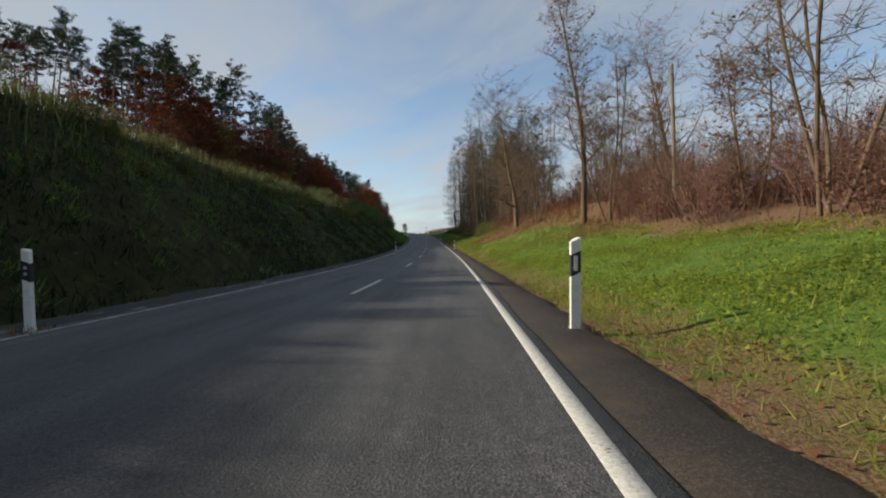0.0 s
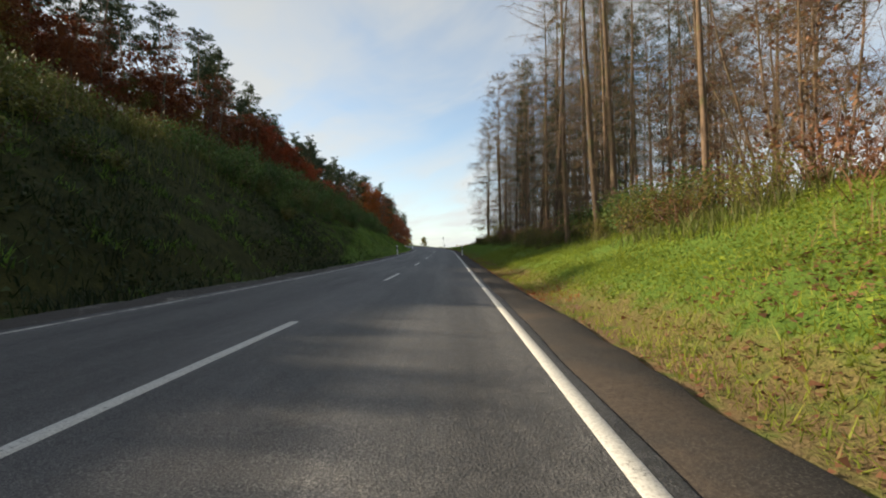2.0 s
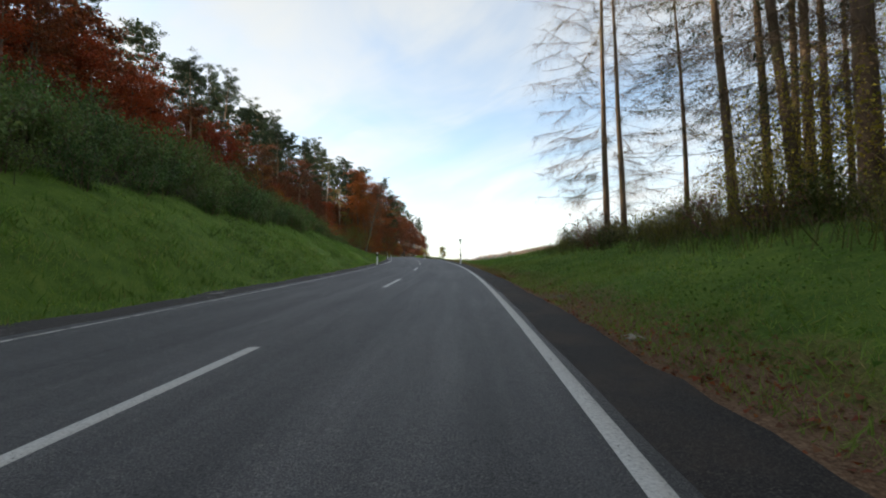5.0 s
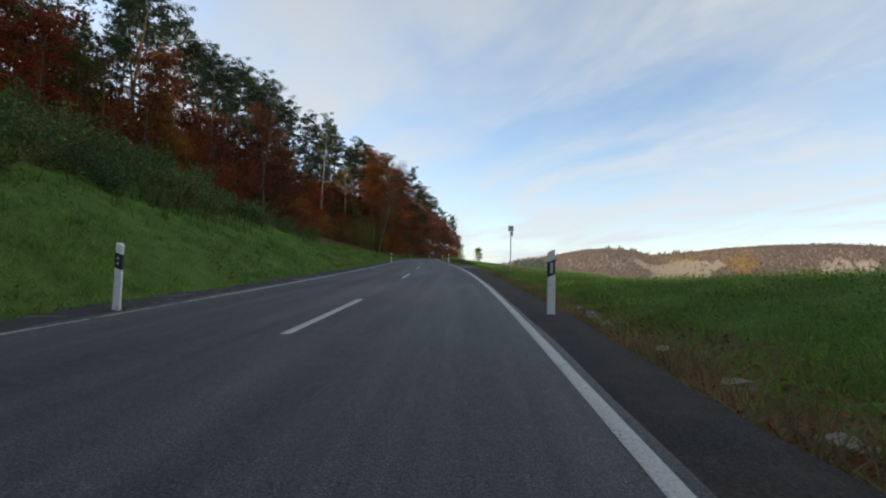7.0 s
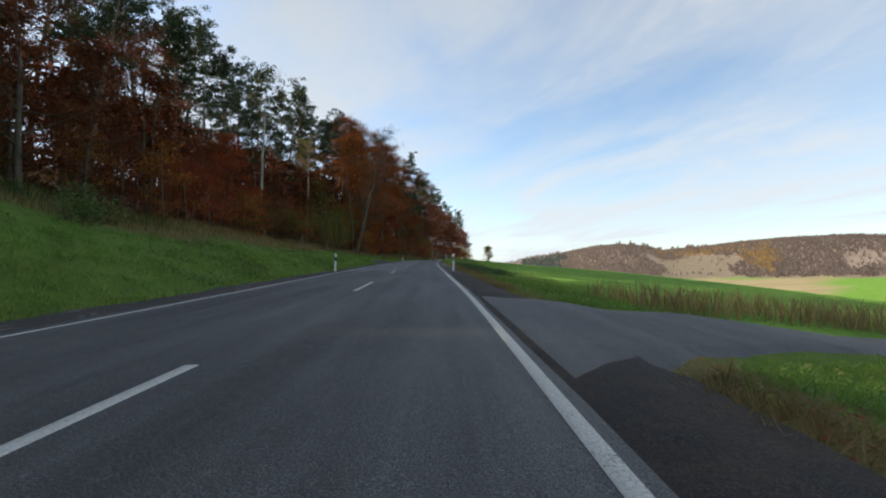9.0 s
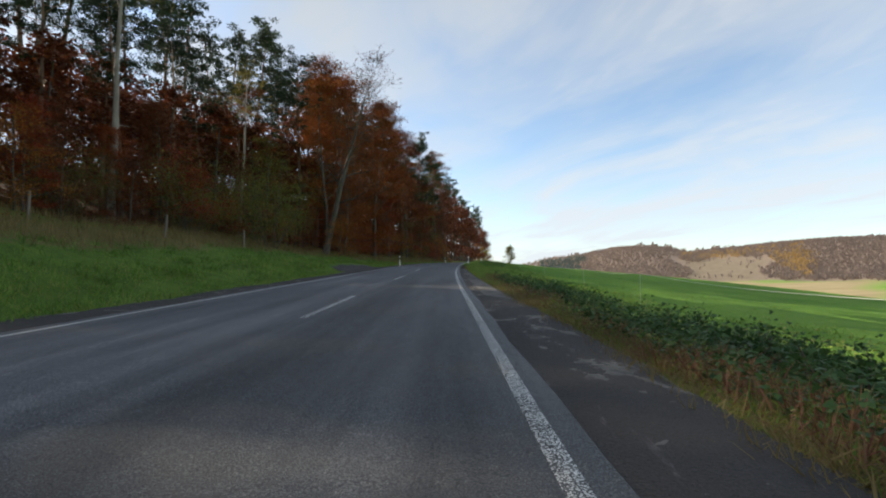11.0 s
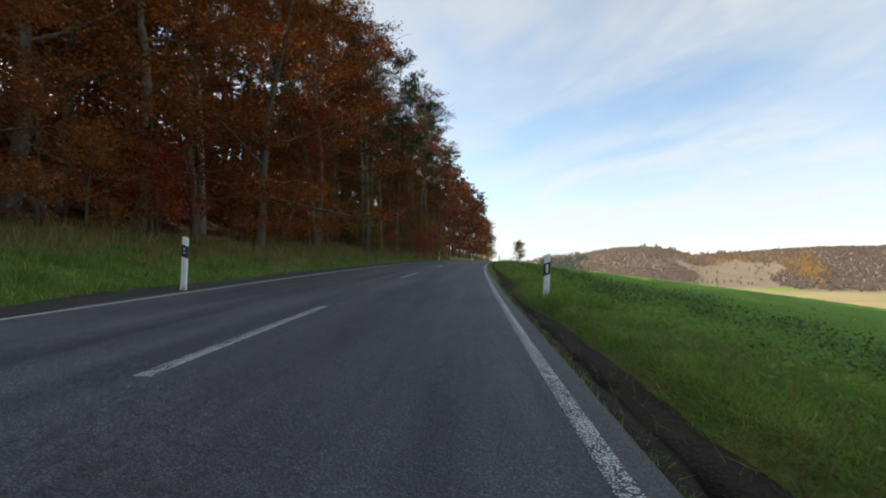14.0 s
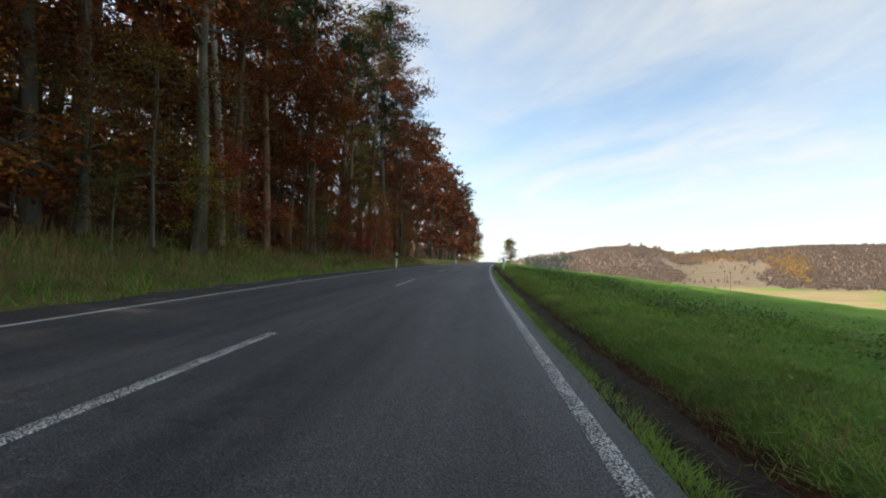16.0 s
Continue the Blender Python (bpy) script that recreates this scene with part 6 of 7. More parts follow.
def blades(name, mat, r, s, u, h, width, lean, label, category="grass"):
    """Single blades as thin bent triangles, all one object."""
    n = len(s)
    base = at(s, u)
    base[:, 2] = ground_z(s, u) - 0.02
    h = h * r.uniform(0.5, 1.3, n)
    az = r.uniform(0, 6.283, n)
    side = np.stack([np.cos(az), np.sin(az), 0 * az], -1) * (width * r.uniform(0.6, 1.4, n))[:, None]
    tilt = r.normal(size=(n, 2)) * lean
    mid = base + np.stack([tilt[:, 0] * 0.35, tilt[:, 1] * 0.35, 0.62 + 0 * az], -1) * h[:, None]
    tip = base + np.stack([tilt[:, 0], tilt[:, 1], 1.0 - 0.25 * np.hypot(tilt[:, 0], tilt[:, 1])], -1) * h[:, None]
    if width < 0.0125 and h.max() < 0.4:
        me = mesh_of(name, np.stack([base - side * 1.5, base + side * 1.5, tip], 1).reshape(-1, 3), np.arange(n * 3).reshape(-1, 3), mat)
        return put(name, me, label=label, category=category, kind="stuff")
    V = np.stack([base - side, base + side, mid + side * 0.6, tip, mid - side * 0.6], 1).reshape(-1, 3)
    i = np.arange(n)[:, None] * 5
    me = mesh_of(name, V, [i + [0, 1, 2, 4], i + [4, 2, 3]], mat)
    return put(name, me, label=label, category=category, kind="stuff")


def litter(name, mat, r, s, u, size, lift, label, category="leaves", spread_=0.4):
    """Single leaves lying or standing a little over the ground, all one object."""
    n = len(s)
    g = Geo(int(r.randint(1, 9999)))
    c = at(s, u)
    c[:, 2] = ground_z(s, u) + 0.012 + np.abs(r.normal(size=n)) * lift
    g.leaves(c, size, 1.6 if lift < 0.03 else 0.9, 0.75)
    return put(name, g.mesh(name, mat), label=label, category=category, kind="stuff")


# the turf close to the road, thickest where it is passed nearest
near_fade = lambda u, a, b: 1 - 0.75 * smooth(np.abs(u), a, b)
r, s, u = scatter(150000, -8, 178, 4.25, 12.5, 301, lambda s, u: near_fade(u, 6, 12) * clumps(s, u, 1.3, 2.0) * (1 - 0.82 * smooth(s, 41, 46) * (1 - smooth(s, 56, 62)) * smooth(u, 5.0, 6.5)))
# the sunny stretch takes the grass coloured as lit, the rest plain green
k = s < 98
blades("verge_grass", M_SUNNY_YELLOW, r, s[k], u[k], 0.17, 0.006, 0.5, "sunlit yellow-green grass on the cut bank")
blades("verge_grass", M_GRASS, r, s[~k], u[~k], 0.17, 0.008, 0.5, "short green grass on the cut bank")
r, s, u = scatter(105000, 150, 310, 4.3, 11, 302, lambda s, u: (1 - 0.75 * smooth(s, 196, 206) * (1 - smooth(s, 222, 232)) * smooth(u, 4.5, 4.9) * (1 - smooth(u, 7, 8))) * near_fade(u, 6, 11) * clumps(s, u, 1.1, 4.0) * off_track(s, u))
blades("verge_grass", M_GRASS, r, s, u, 0.15, 0.007, 0.8, "green grass between road and field")
r, s, u = scatter(88000, 76, 320, -11.5, -4.1, 303, lambda s, u: smooth(s, 78, 106) * near_fade(u, 6, 11) * clumps(s, u, 0.9, 6.0) * off_track(s, u))
blades("verge_grass", M_GRASS, r, s, u, 0.27, 0.012, 0.55, "green grass at the foot of the wooded bank")
# darker grass and herbs carry the shade of the first stretch of bank
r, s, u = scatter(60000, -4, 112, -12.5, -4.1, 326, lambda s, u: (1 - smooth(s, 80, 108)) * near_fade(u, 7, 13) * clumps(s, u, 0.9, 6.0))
blades("rank_grass", M_RANK_SHADED, r, s, u, 0.34, 0.016, 0.6, "rank green grass coloured darker for the shaded bank")
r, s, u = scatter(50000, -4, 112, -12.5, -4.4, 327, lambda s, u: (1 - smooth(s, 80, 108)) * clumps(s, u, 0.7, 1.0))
litter("herb_leaves", M_RANK_SHADED, r, s, u, 0.11, 0.14, "green nettles coloured darker for the shaded bank", "herbs")
r, s, u = scatter(70000, 160, 330, 8, 34, 304, lambda s, u: near_fade(u, 12, 34) * off_track(s, u))
blades("field_grass", M_LUSH, r, s, u, 0.08, 0.010, 0.8, "short bright green pasture grass")
r, s, u = scatter(26000, -10, 190, -17.5, -8.2, 305, lambda s, u: clumps(s, u, 0.6, 3.0) * smooth(-u, 8, 11))
blades("tall_weeds", M_BROOM, r, s, u, 0.95, 0.022, 0.32, "tall rank grass and weeds on the bank top")
r, s, u = scatter(16000, 140, 212, -21, -9.5, 325, lambda s, u: clumps(s, u, 0.6, 3.0) * (u > edge_of_wood(s)) * (u < edge_of_wood(s) + 5.5))
blades("tall_weeds", M_BROOM, r, s, u, 0.8, 0.022, 0.35, "rank green weeds on the wooded bank")
# yellower weeds on the crest stand in for its sunlit rim
r, s, u = scatter(13000, -10, 150, -17, -11.6, 306, lambda s, u: clumps(s, u, 0.5, 7.0))
blades("dry_weeds", M_BROOM, r, s, u, 0.8, 0.018, 0.32, "weeds along the crest of the bank, yellow for the sun on them")
# straw-coloured blades add to the crest the low sun it should catch
r, s, u = scatter(6000, -10, 120, -17, -12.6, 354, lambda s, u: clumps(s, u, 0.4, 2.0))
blades("dry_weeds", M_STRAW, r, s, u, 0.7, 0.016, 0.4, "grass along the crest of the bank, pale for the sun on it")
r, s, u = scatter(60000, 190, 330, -20, -5.0, 307, lambda s, u: (1 - smooth(np.abs(u - edge_of_wood(s) - 3.0), 2.2, 5.0)) * off_track(s, u))
blades("dry_grass", M_STRAW, r, s, u, 0.55, 0.012, 0.4, "dry pale grass along the wood's edge")
r, s, u = scatter(56000, 140, 232, 3.96, 4.6, 328, lambda s, u: (1 - smooth(s, 222, 232)) * clumps(s, u, 1.2, 3.0) * off_track(s, u))
blades("dry_grass", M_STRAW, r, s, u, 0.19, 0.0055, 0.65, "tan dry grass fringing the shoulder")
r, s, u = scatter(32000, -6, 310, 4.15, 5.3, 308, lambda s, u: clumps(s, u, 1.6, 1.0) * off_track(s, u))
blades("dry_grass", M_STRAW, r, s, u, 0.14, 0.0045, 0.65, "dry grass along the road's edge")
r, s, u = scatter(16000, 66, 150, 7.4, 11.5, 373, lambda s, u: clumps(s, u, 0.7, 3.0))
blades("tall_weeds", M_BROOM, r, s, u, 0.6, 0.012, 0.45, "tall yellowing grass below the conifers")
r, s, u = scatter(7000, 189.5, 194, 7, 60, 309)
blades("dry_weeds", M_STRAW, r, s, u, 0.7, 0.016, 0.35, "brown weeds beside the farm track")
# herbs on the sunny bank, coloured as lit like its grass
r, s, u = scatter(90000, -6, 34, 4.9, 11, 310, lambda s, u: clumps(s, u, 1.2, 5.0))
litter("herb_leaves", M_SUNNY_YELLOW, r, s, u, 0.052, 0.10, "broad-leaved green herbs on the bank", "herbs")
r, s, u = scatter(90000, 55, 100, 4.9, 10, 311, lambda s, u: clumps(s, u, 1.0, 2.0))
litter("herb_leaves", M_SUNNY_YELLOW, r, s, u, 0.052, 0.10, "broad-leaved green herbs on the bank", "herbs")
r, s, u = scatter(60000, 160, 300, 4.3, 10, 323, lambda s, u: clumps(s, u, 0.8, 5.0) * off_track(s, u))
litter("herb_leaves", M_GRASS, r, s, u, 0.055, 0.08, "broad-leaved green herbs on the verge", "herbs")
r, s, u = scatter(46000, 203, 262, 4.5, 6.8, 312, lambda s, u: np.clip(0.9 + 1.6 * wave(s, u, 0.8, 9.0), 0.1, 1) * (1 - smooth(s, 224, 235)))
litter("herb_leaves", M_NETTLE, r, s, u, 0.065, 0.16, "dark green herbs along the field's edge", "herbs")
r, s, u = scatter(16000, 26, 64, 4.7, 17, 313, lambda s, u: near_fade(u, 7, 16))
litter("fallen_leaves", M_BROWN, r, s, u, 0.075, 0.02, "brown fallen leaves on the bank")
r, s, u = scatter(15000, -6, 180, 4.0, 5.2, 314, lambda s, u: clumps(s, u, 0.8, 4.0) * off_track(s, u))
litter("fallen_leaves", M_BROWN, r, s, u, 0.055, 0.015, "brown leaves blown to the road's edge")
r, s, u = scatter(12000, 190, 320, -26, -6, 315, lambda s, u: (u < edge_of_wood(s) + 3) * 1.0)
litter("fallen_leaves", M_BEECH, r, s, u, 0.11, 0.03, "rust-brown leaves under the trees")
r, s, u = scatter(9000, -6, 150, 9, 22, 316)
litter("fallen_leaves", M_BROWN, r, s, u, 0.12, 0.03, "brown leaves below the thicket")

r, s, u = scatter(150000, -6, 152, 4.15, 6.6, 351, lambda s, u: (1 - 0.5 * smooth(u, 5, 6.6)) * np.clip(clumps(s, u, 1.3, 2.0) + 0.25, 0, 1))
# same split: turf coloured as lit up to here, plain green beyond
k = s < 98
blades("verge_grass", M_SUNNY_YELLOW, r, s[k], u[k], 0.12, 0.0045, 0.65, "short yellow-green turf beside the shoulder")
blades("verge_grass", M_GRASS, r, s[~k], u[~k], 0.12, 0.0045, 0.65, "short green turf beside the shoulder")
brambly = lambda s, u: 1 - 0.75 * smooth(s, 196, 206) * (1 - smooth(s, 222, 232)) * smooth(u, 4.5, 4.9)
fringe = lambda s, u: 1 - 0.9 * (1 - smooth(u, 4.55, 5.0)) * (1 - smooth(s, 222, 232))
r, s, u = scatter(330000, 150, 312, 3.62, 7.2, 352, lambda s, u: brambly(s, u) * fringe(s, u) * (u > np.interp(s, [150, 216, 228, 240, 258], [4.2, 4.2, 3.92, 3.8, 3.6])) * (1 - 0.6 * smooth(u, 5.2, 7.2)) * np.clip(clumps(s, u, 1.1, 4.0) + 0.3, 0, 1) * off_track(s, u))
k = s < 226
blades("verge_grass", M_GRASS, r, s[k], u[k], 0.18, 0.0045, 0.65, "shaggy green grass beside the road")
blades("verge_grass", M_VERGE, r, s[~k], u[~k], 0.09, 0.0032, 0.9, "lush green grass beside the road")
r, s, u = scatter(115000, 78, 312, -8.2, -4.05, 353, lambda s, u: smooth(s, 80, 108) * (1 - 0.6 * smooth(-u, 5.5, 8.2)) * np.clip(clumps(s, u, 0.9, 6.0) + 0.2, 0, 1) * off_track(s, u))
blades("verge_grass", M_GRASS, r, s, u, 0.20, 0.008, 0.6, "green turf along the far side of the road")
# tufts round the posts' feet
r = np.random.RandomState(330)
feet = [(s, u) for s, u, _ in spots_r + spots_l if s < 320]
s = np.concatenate([a + r.normal(size=70) * 0.16 for a, _ in feet])
u = np.concatenate([b + r.normal(size=70) * 0.14 + (0.05 if b > 0 else -0.05) for _, b in feet])
blades("verge_grass", M_STRAW, r, s, u, 0.16, 0.006, 0.5, "dry tufts round the post feet")
r, s, u = scatter(5000, 255.5, 259.5, 3.4, 4.6, 331)
blades("verge_grass", M_VERGE, r, s, u, 0.24, 0.005, 0.7, "long grass round a post")

r, s, u = scatter(90000, 84, 215, -11, -4.5, 372, lambda s, u: np.clip(1.9 * wave(s, u, 0.9, 4.0) - 0.25, 0, 1) * off_track(s, u))
litter("herb_leaves", M_HEDGE, r, s, u, 0.07, 0.13, "dark green herb patches on the bank", "herbs")
# tufts of coarse grass that break up the lower bank
r = np.random.RandomState(340)
cs_, cu_ = r.uniform(-4, 300, 1500), -r.uniform(4.6, 11, 1500)
s, u = (np.repeat(cs_, 26) + r.normal(size=39000) * 0.14), (np.repeat(cu_, 26) + r.normal(size=39000) * 0.14)
k = off_track(s, u) > 0.5
blades("grass_tufts", M_GRASS, r, s[k], u[k], 0.30, 0.012, 0.7, "coarse green grass tufts on the lower bank")

# shaggy tufts on the verge below the field
r = np.random.RandomState(341)
cs_, cu_ = r.uniform(152, 312, 1500), 3.8 + 4.4 * r.uniform(0, 1, 1500) ** 1.3
cu_ = np.where(cs_ < 250, cu_ + 0.7, cu_)
s, u = (np.repeat(cs_, 34) + r.normal(size=51000) * 0.11), (np.repeat(cu_, 34) + r.normal(size=51000) * 0.11)
k = off_track(s, u) > 0.5
blades("grass_tufts", M_VERGE, r, s[k], u[k], 0.12, 0.0035, 1.0, "long shaggy grass tufts on the verge")
r = np.random.RandomState(342)
cs_, cu_ = r.uniform(248, 312, 200), r.uniform(4.9, 8.5, 200)
s, u = (np.repeat(cs_, 110) + r.normal(size=22000) * 0.30), (np.repeat(cu_, 110) + r.normal(size=22000) * 0.20)
litter("herb_leaves", M_NETTLE, r, s, u, 0.055, 0.12, "dark green nettle clumps on the verge", "herbs")

r, s, u = scatter(80000, 244, 312, 3.12, 5.2, 355, lambda s, u: np.clip(clumps(s, u, 1.4, 2.0) + 0.35, 0, 1) * smooth(u - np.interp(s, [244, 250, 256, 264], [3.62, 3.6, 3.35, 3.5]), 0, 0.2))
blades("verge_grass", M_VERGE, r, s, u, 0.075, 0.003, 0.9, "lush green grass beside the road")
# the ragged lip of the gravel shoulder: yellowing turf, then dead stalks below the brambles
lip_u = lambda s: np.interp(s, [203, 216, 228, 240, 252], [4.04, 4.08, 3.84, 3.60, 3.52])
r, s, u = scatter(60000, 203, 252, 3.4, 4.9, 381, lambda s, u: smooth(u - lip_u(s), -0.06 + 0.05 * wave(s, u, 2.7, 3.0), 0.05) * (1 - smooth(u - lip_u(s), 0.3, 0.6)))
blades("verge_grass", M_SUNNY_YELLOW, r, s, u, 0.10, 0.003, 0.9, "yellowing turf along the lip of the shoulder")
r, s, u = scatter(14000, 203, 250, 3.4, 4.7, 382, lambda s, u: smooth(u - lip_u(s), -0.12, 0.02) * (1 - smooth(u - lip_u(s), 0.15, 0.4)) * clumps(s, u, 1.9, 1.0))
blades("dry_grass", M_STRAW, r, s, u, 0.12, 0.003, 0.9, "dry grass along the lip of the shoulder")
r, s, u = scatter(9000, 203, 234, 4.35, 5.2, 383, lambda s, u: clumps(s, u, 1.5, 5.0))
blades("dry_weeds", M_BROWN, r, s, u, 0.30, 0.005, 0.8, "brown dead stalks below the brambles", "weeds")
r, s, u = scatter(90000, 228, 252, 3.5, 5.6, 384, lambda s, u: smooth(u - lip_u(s), 0.1, 0.35))
blades("verge_grass", M_VERGE, r, s, u, 0.10, 0.0032, 0.9, "thick green grass beside the gravel")
r, s, u = scatter(60000, 222, 308, 3.9, 8.0, 361, lambda s, u: clumps(s, u, 1.2, 6.0))
litter("herb_leaves", M_LUSH, r, s, u, 0.042, 0.15, "small green herbs among the verge grass", "herbs")
r, s, u = scatter(30000, 244, 306, 3.5, 4.3, 374, lambda s, u: np.clip(0.5 + 1.2 * wave(s, u, 0.9, 7.0), 0, 1) * (1 - smooth(u, 3.8, 4.3)))
blades("dry_grass", M_STRAW, r, s, u, 0.08, 0.003, 0.9, "dry grass at the lip of the verge")
r, s, u = scatter(9000, 244, 300, 3.15, 4.4, 362, lambda s, u: clumps(s, u, 1.7, 2.0))
blades("dry_grass", M_STRAW, r, s, u, 0.15, 0.004, 0.75, "dry stalks along the road's edge")
r, s, u = scatter(60000, 98, 160, 4.7, 10, 363, lambda s, u: clumps(s, u, 1.1, 4.0))
litter("herb_leaves", M_GRASS, r, s, u, 0.05, 0.10, "small green herbs on the shaded bank", "herbs")
r, s, u = scatter(16000, 66, 182, 3.95, 4.95, 364, lambda s, u: clumps(s, u, 0.9, 4.0) * off_track(s, u))
litter("fallen_leaves", M_RUST, r, s, u, 0.05, 0.015, "rust-coloured leaves along the gutter")
r, s, u = scatter(120000, 250, 292, 3.32, 4.9, 358, lambda s, u: np.clip(clumps(s, u, 1.4, 2.0) + 0.45, 0, 1) * smooth(u - np.interp(s, [250, 256, 264], [3.6, 3.4, 3.5]), 0, 0.15))
blades("verge_grass", M_VERGE, r, s, u, 0.08, 0.003, 0.9, "thick green grass beside the road")
r, s, u = scatter(30000, 40, 63, 4.9, 13, 365, lambda s, u: smooth(u, np.interp(s, [40, 46], [7.5, 4.8]), np.interp(s, [40, 46], [9.5, 6.2])))
litter("fallen_leaves", M_BROWN, r, s, u, 0.062, 0.025, "dry brown leaves covering the bank")
# tufts and dry stalks on the sunny bank
r = np.random.RandomState(343)
cs_, cu_ = r.uniform(-6, 98, 1500), r.uniform(4.9, 10.5, 1500)
cu_ = np.where((cs_ > 43) & (cs_ < 60), 4.6 + 0.16 * (cu_ - 4.9), cu_)
s, u = (np.repeat(cs_, 26) + r.normal(size=39000) * 0.12), (np.repeat(cu_, 26) + r.normal(size=39000) * 0.12)
blades("grass_tufts", M_SUNNY_YELLOW, r, s, u, 0.18, 0.005, 0.85, "yellow-green grass tufts on the sunny bank")
r, s, u = scatter(9000, 24, 66, 7.6, 13, 356, lambda s, u: clumps(s, u, 0.8, 3.0) * smooth(u, 7.4, 9.5))
blades("dry_weeds", M_BROWN, r, s, u, 0.62, 0.010, 0.45, "brown dead stalks on the upper bank", "weeds")
r, s, u = scatter(7000, 24, 66, 6.5, 12.5, 357, lambda s, u: clumps(s, u, 0.8, 3.0))
blades("dry_weeds", M_STRAW, r, s, u, 0.42, 0.008, 0.5, "pale dry stalks on the upper bank", "weeds")

# ---- concrete gutter slabs along the foot of the bank ----
gutter_line = new("gutter")
tagged(gutter_line, "broken concrete gutter slabs half buried in earth", "gutter", kind="structure")
slab_meshes = []
for k in range(5):
    bm = box(-0.15, 0.16, -0.20 - 0.04 * (k % 3), 0.22, -0.08, 0.045, 0.03, 2)
    rr = random.Random(k)
    for v in bm.verts:
        v.co += Vector((rr.uniform(-0.025, 0.025), rr.uniform(-0.035, 0.035), rr.uniform(-0.012, 0.012)))
    me = bpy.data.meshes.new("slab")
    bm.to_mesh(me)
    bm.free()
    me.materials.append(M_CONCRETE)
    slab_meshes.append(me)
for s0, s1, share in ((84, 96, 0.25), (96, 106, 0.4), (106, 150, 0.04), (150, 160, 0.5), (160, 172, 0.2), (172, 177.5, 0.95), (177.5, 181, 0.12)):
    s = s0
    while s < s1:
        if rng.random() < share:
            u = 4.14 + 0.06 * math.sin(s * 0.6) + rng.uniform(-0.06, 0.06)
            q = on(s, u)
            ob = put("slab", rng.choice(slab_meshes), gutter_line)
            big = rng.uniform(0.6, 1.05) if 171 < s < 181 else 0.7
            ob.matrix_basis = pose(q.x, q.y, q.z + (0.022 if s > 171 else -0.02), rng.uniform(-9, 9), rng.uniform(-16, 2), heading_at(s) + rng.uniform(-22, 22)) @ Matrix.Diagonal((big, big * (1.0 if s > 171 else 1.3), 1.0, 1))
        s += 0.62

# wooden fence posts left standing on the verge
stump = new("fence_post")
part("post", tube_bm(0.075, 0.065, -0.4, 1.15, 10), M_WOOD, stump)
part("post_top", tube_bm(0.066, 0.03, 1.15, 1.19, 10), M_WOOD, stump)
tagged(stump, "old grey wooden fence post in long grass", "fence post", "old posts at the wood's edge")
for i, (s, u) in enumerate(((226.5, -14.8), (232.0, -12.6), (238.5, -11.4))):
    q = on(s, u)
    m = pose(q.x, q.y, q.z, rng.uniform(-5, 5), rng.uniform(-5, 5), 0)
    if i == 0:
        stump.matrix_basis = m
    else:
        copy_thing(stump, m)

# the strand of the pasture fence
wp = np.array([list(v) for v in wire_pts])
g = Geo(77)
g.tube(wp, np.full(len(wp), 0.004), 4)
put("fence_wire", g.mesh("fence_wire", M_WIRE), label="single pale strand of pasture fence", category="fence wire")

# reddish brush of the thicket between its bushes
r, s, u = scatter(15000, -14, 64, 10.8, 22, 320, lambda s, u: clumps(s, u, 0.35, 2.0) * (0.4 + 0.6 * smooth(u, 10.8, 13)))
blades("brush", M_BROWN, r, s, u, 1.3, 0.012, 0.45, "reddish leafless brush on the bank", "brush")
r, s, u = scatter(14000, -14, 70, 11, 21, 321, lambda s, u: clumps(s, u, 0.35, 2.0))
litter("brush_leaves", M_BROWN, r, s, u, 0.13, 1.1, "dead leaves still hanging in the brush", "leaves")
r, s, u = scatter(14000, 250, 320, 3.05, 4.4, 322, lambda s, u: np.where(u < 3.55, np.clip(2.2 * wave(s, u, 1.3, 3.0) - 1.1, 0, 1), clumps(s, u, 0.9, 3.0)))
blades("verge_grass", M_VERGE, r, s, u, 0.09, 0.004, 0.8, "grass creeping over the shoulder")
r, s, u = scatter(90000, 246, 306, 3.05, 3.21, 371, lambda s, u: smooth(s, 262, 270) * np.clip(0.75 + 0.9 * wave(s, u, 0.7, 5.0), 0, 1) + 0.25 * (1 - smooth(u, 3.03, 3.12)))
blades("verge_grass", M_VERGE, r, s, u, 0.105, 0.0035, 0.7, "strip of short grass along the asphalt edge")

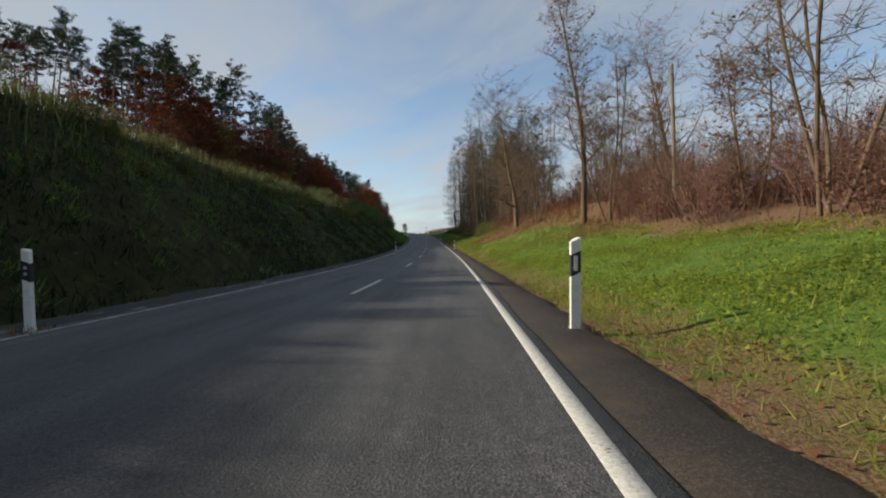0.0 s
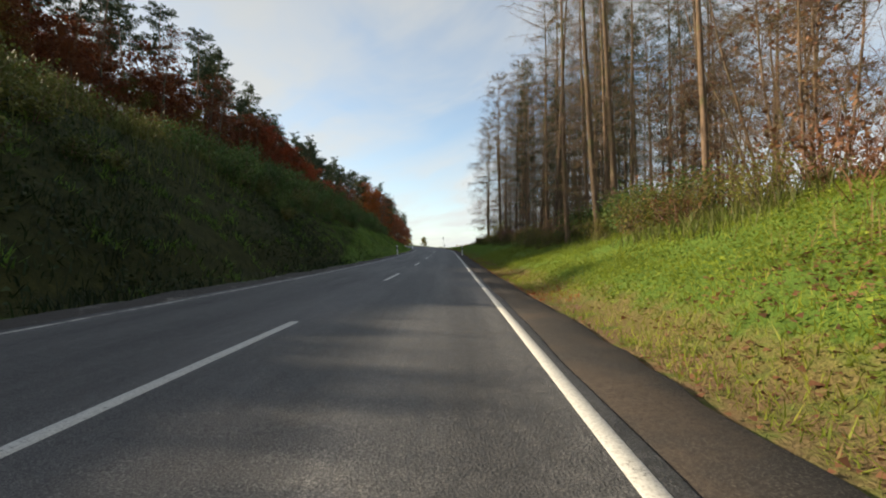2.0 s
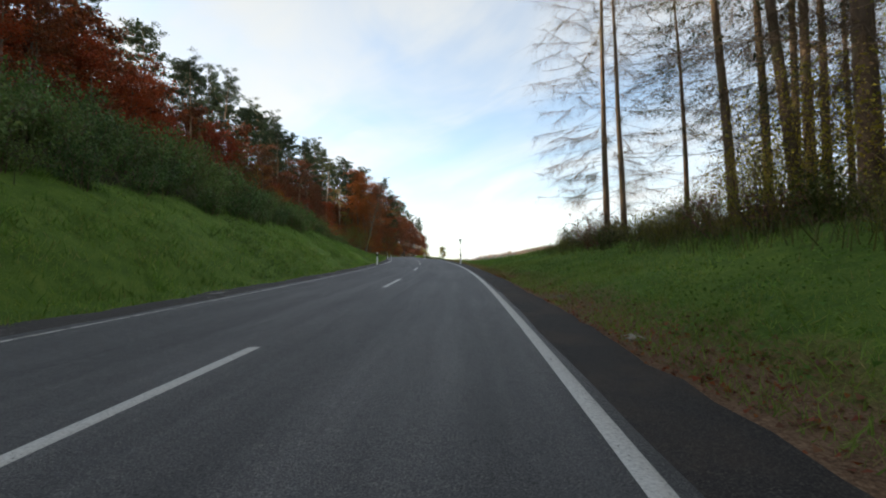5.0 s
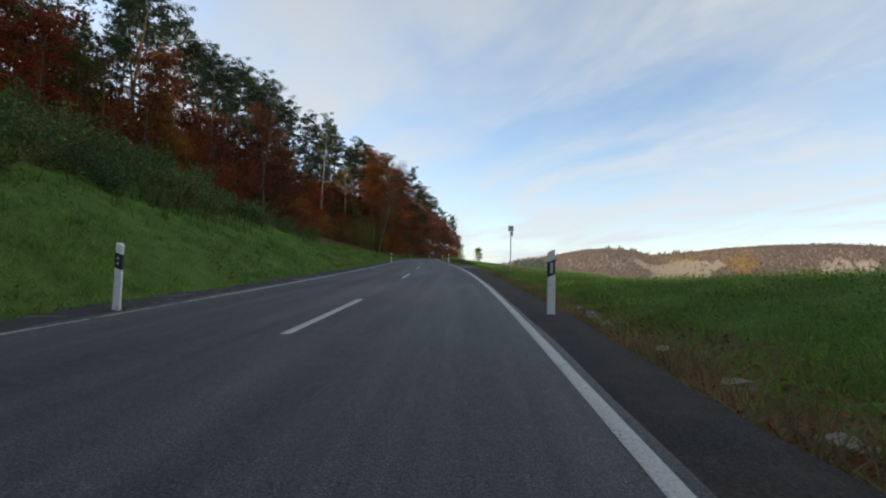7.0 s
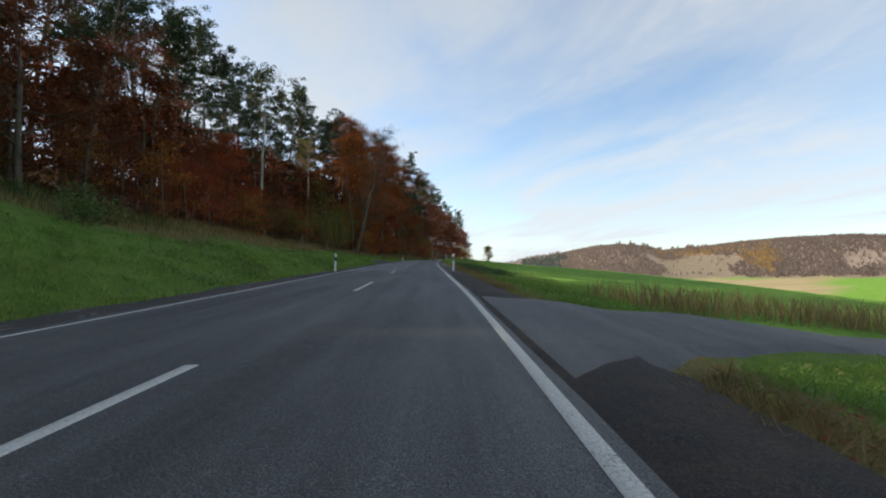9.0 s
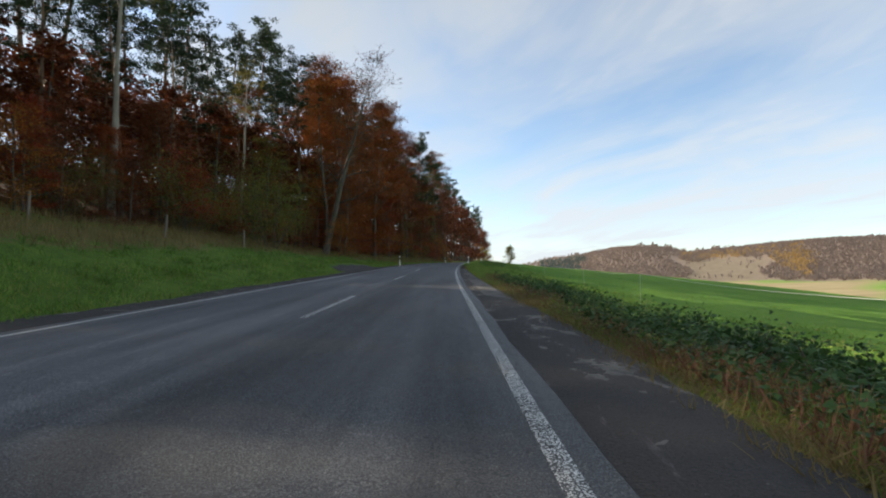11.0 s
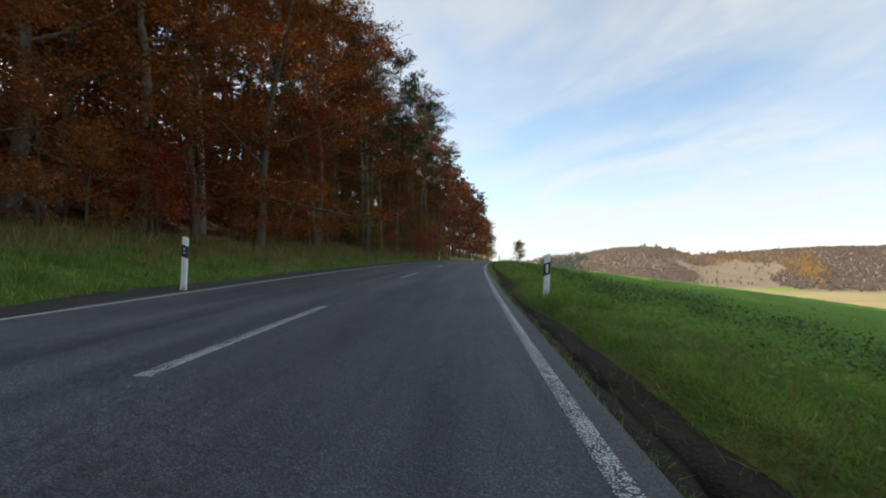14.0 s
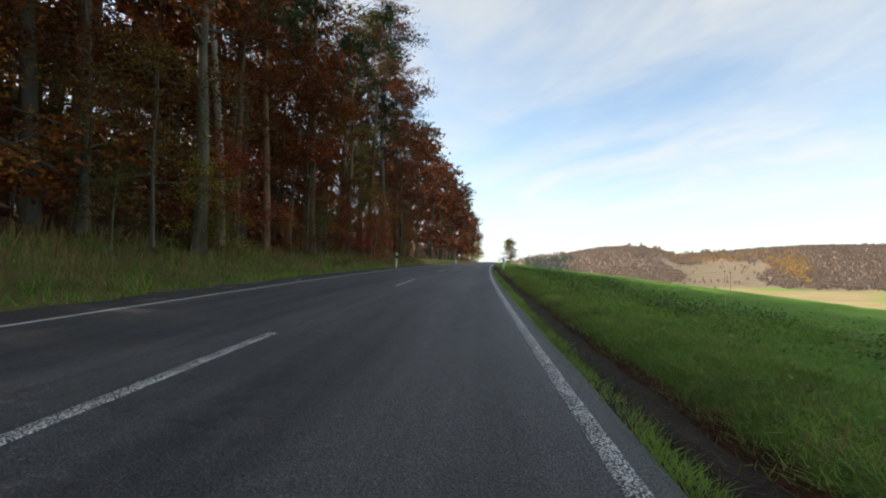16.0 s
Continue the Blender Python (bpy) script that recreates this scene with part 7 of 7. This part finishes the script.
# ---- hills across the valley ----
def far_wood(name, mat, count, az, dist, seed, tall, label, keep=None, broad=0.34):
    r = np.random.RandomState(seed)
    a_, d_ = np.radians(r.uniform(*az, count)), r.uniform(*dist, count)
    if keep is not None:
        k = r.uniform(size=count) < keep(np.degrees(a_), d_)
        a_, d_ = a_[k], d_[k]
    x, y = np.sin(a_) * d_, 230 + np.cos(a_) * d_
    z = far_height(x, y)
    n, per = len(x), 7
    hh = tall * r.uniform(0.65, 1.3, n)
    d = r.normal(size=(n, per, 3))
    d /= np.linalg.norm(d, axis=2)[..., None]
    tips = (np.stack([x, y, z + hh * 0.52], -1)[:, None, :] + d * (hh[:, None, None] * np.array([broad, broad, 0.46])) * r.uniform(0.3, 1, (n, per, 1))).reshape(-1, 3)
    m = n * per
    turn = r.uniform(-0.6, 0.6, m)                  # broadside to the valley
    a = np.stack([np.cos(turn), np.sin(turn), 0 * turn], -1) * (tall * r.uniform(0.05, 0.10, m))[:, None]
    b = np.array([0, 0, 1.0]) * (tall * r.uniform(0.16, 0.30, m))[:, None] + r.normal(size=(m, 3)) * tall * 0.04
    g = Geo(seed)
    g.v.append(np.stack([tips - b, tips + a, tips + b, tips - a], 1).reshape(-1, 3))
    g.q.append(np.arange(m * 4).reshape(-1, 4))
    g.n = 4 * m
    return put(name, g.mesh(name, mat), label=label, category="far wood", kind="stuff")


open_slope = lambda a, d: smooth(a + 0.6 * np.sin(d * 0.03), 8.4, 10.4) * np.where((a > 20 + 1.2 * np.sin(d * 0.02)) & (a < 28.0 + 0.8 * np.sin(d * 0.03)) & (d < 1190 + 40 * np.sin(a * 1.1)), 0.03, 1.0) * np.where((a > 37) & (a < 41) & (d < 1150 + 20 * np.sin(a * 3)) & (d > 1010 + 30 * np.sin(a * 2.1)), 0.1, 1.0) * np.where(d < 900 + 14 * np.sin(a * 2.7), 0.0, 1.0)
patchy = lambda a, d: open_slope(a, d) * np.clip(0.5 + 1.6 * wave(a * 9.0, d * 0.1, 0.35, 3.0) + 1.2 * smooth(a, 31, 33), 0, 1)
far_wood("far_wood", M_HAZED_BROWN, 9000, (8.5, 44), (885, 1480), 401, 9, "leafless brown wood on the far hills", open_slope)
far_wood("far_wood", M_HAZED_DARK, 4500, (8.5, 44), (885, 1480), 407, 9, "darker brown wood on the far hills", patchy)
far_wood("far_wood", M_HAZED_GOLD, 900, (28.2, 32.2), (890, 1180), 402, 10, "golden larches on the far hillside", lambda a, d: np.clip(0.7 * (a - 31.2 + 3.0 * smooth(d, 890, 1120)), 0, 1) * (1 - smooth(a, 30.6, 32.2)), 0.24)
far_wood("far_wood", M_HAZED_GOLD, 300, (20, 31), (1180, 1300), 403, 9, "golden larches along the far hilltop", None, 0.24)
far_wood("far_wood", M_HAZED_BROWN, 160, (15.5, 25), (1330, 1400), 408, 15, "tall trees along the far skyline", lambda a, d: np.clip(0.3 + 1.5 * np.sin(a * 4.1), 0.05, 1), 0.2)
far_wood("far_wood", M_HAZED_GREEN, 700, (4.5, 10.5), (880, 1250), 404, 15, "dark green firs on the far slope", lambda a, d: np.clip(1 - (a - 7.5 + 0.8 * np.sin(d * 0.03)) / 2.6, 0, 1))
far_wood("far_wood", M_HAZED_GREEN, 300, (7, 12.5), (560, 640), 405, 9, "dark green firs in the valley")
far_wood("far_wood", M_HAZED_BROWN, 900, (-8, 9), (900, 1500), 406, 13, "leafless wood behind the rise")
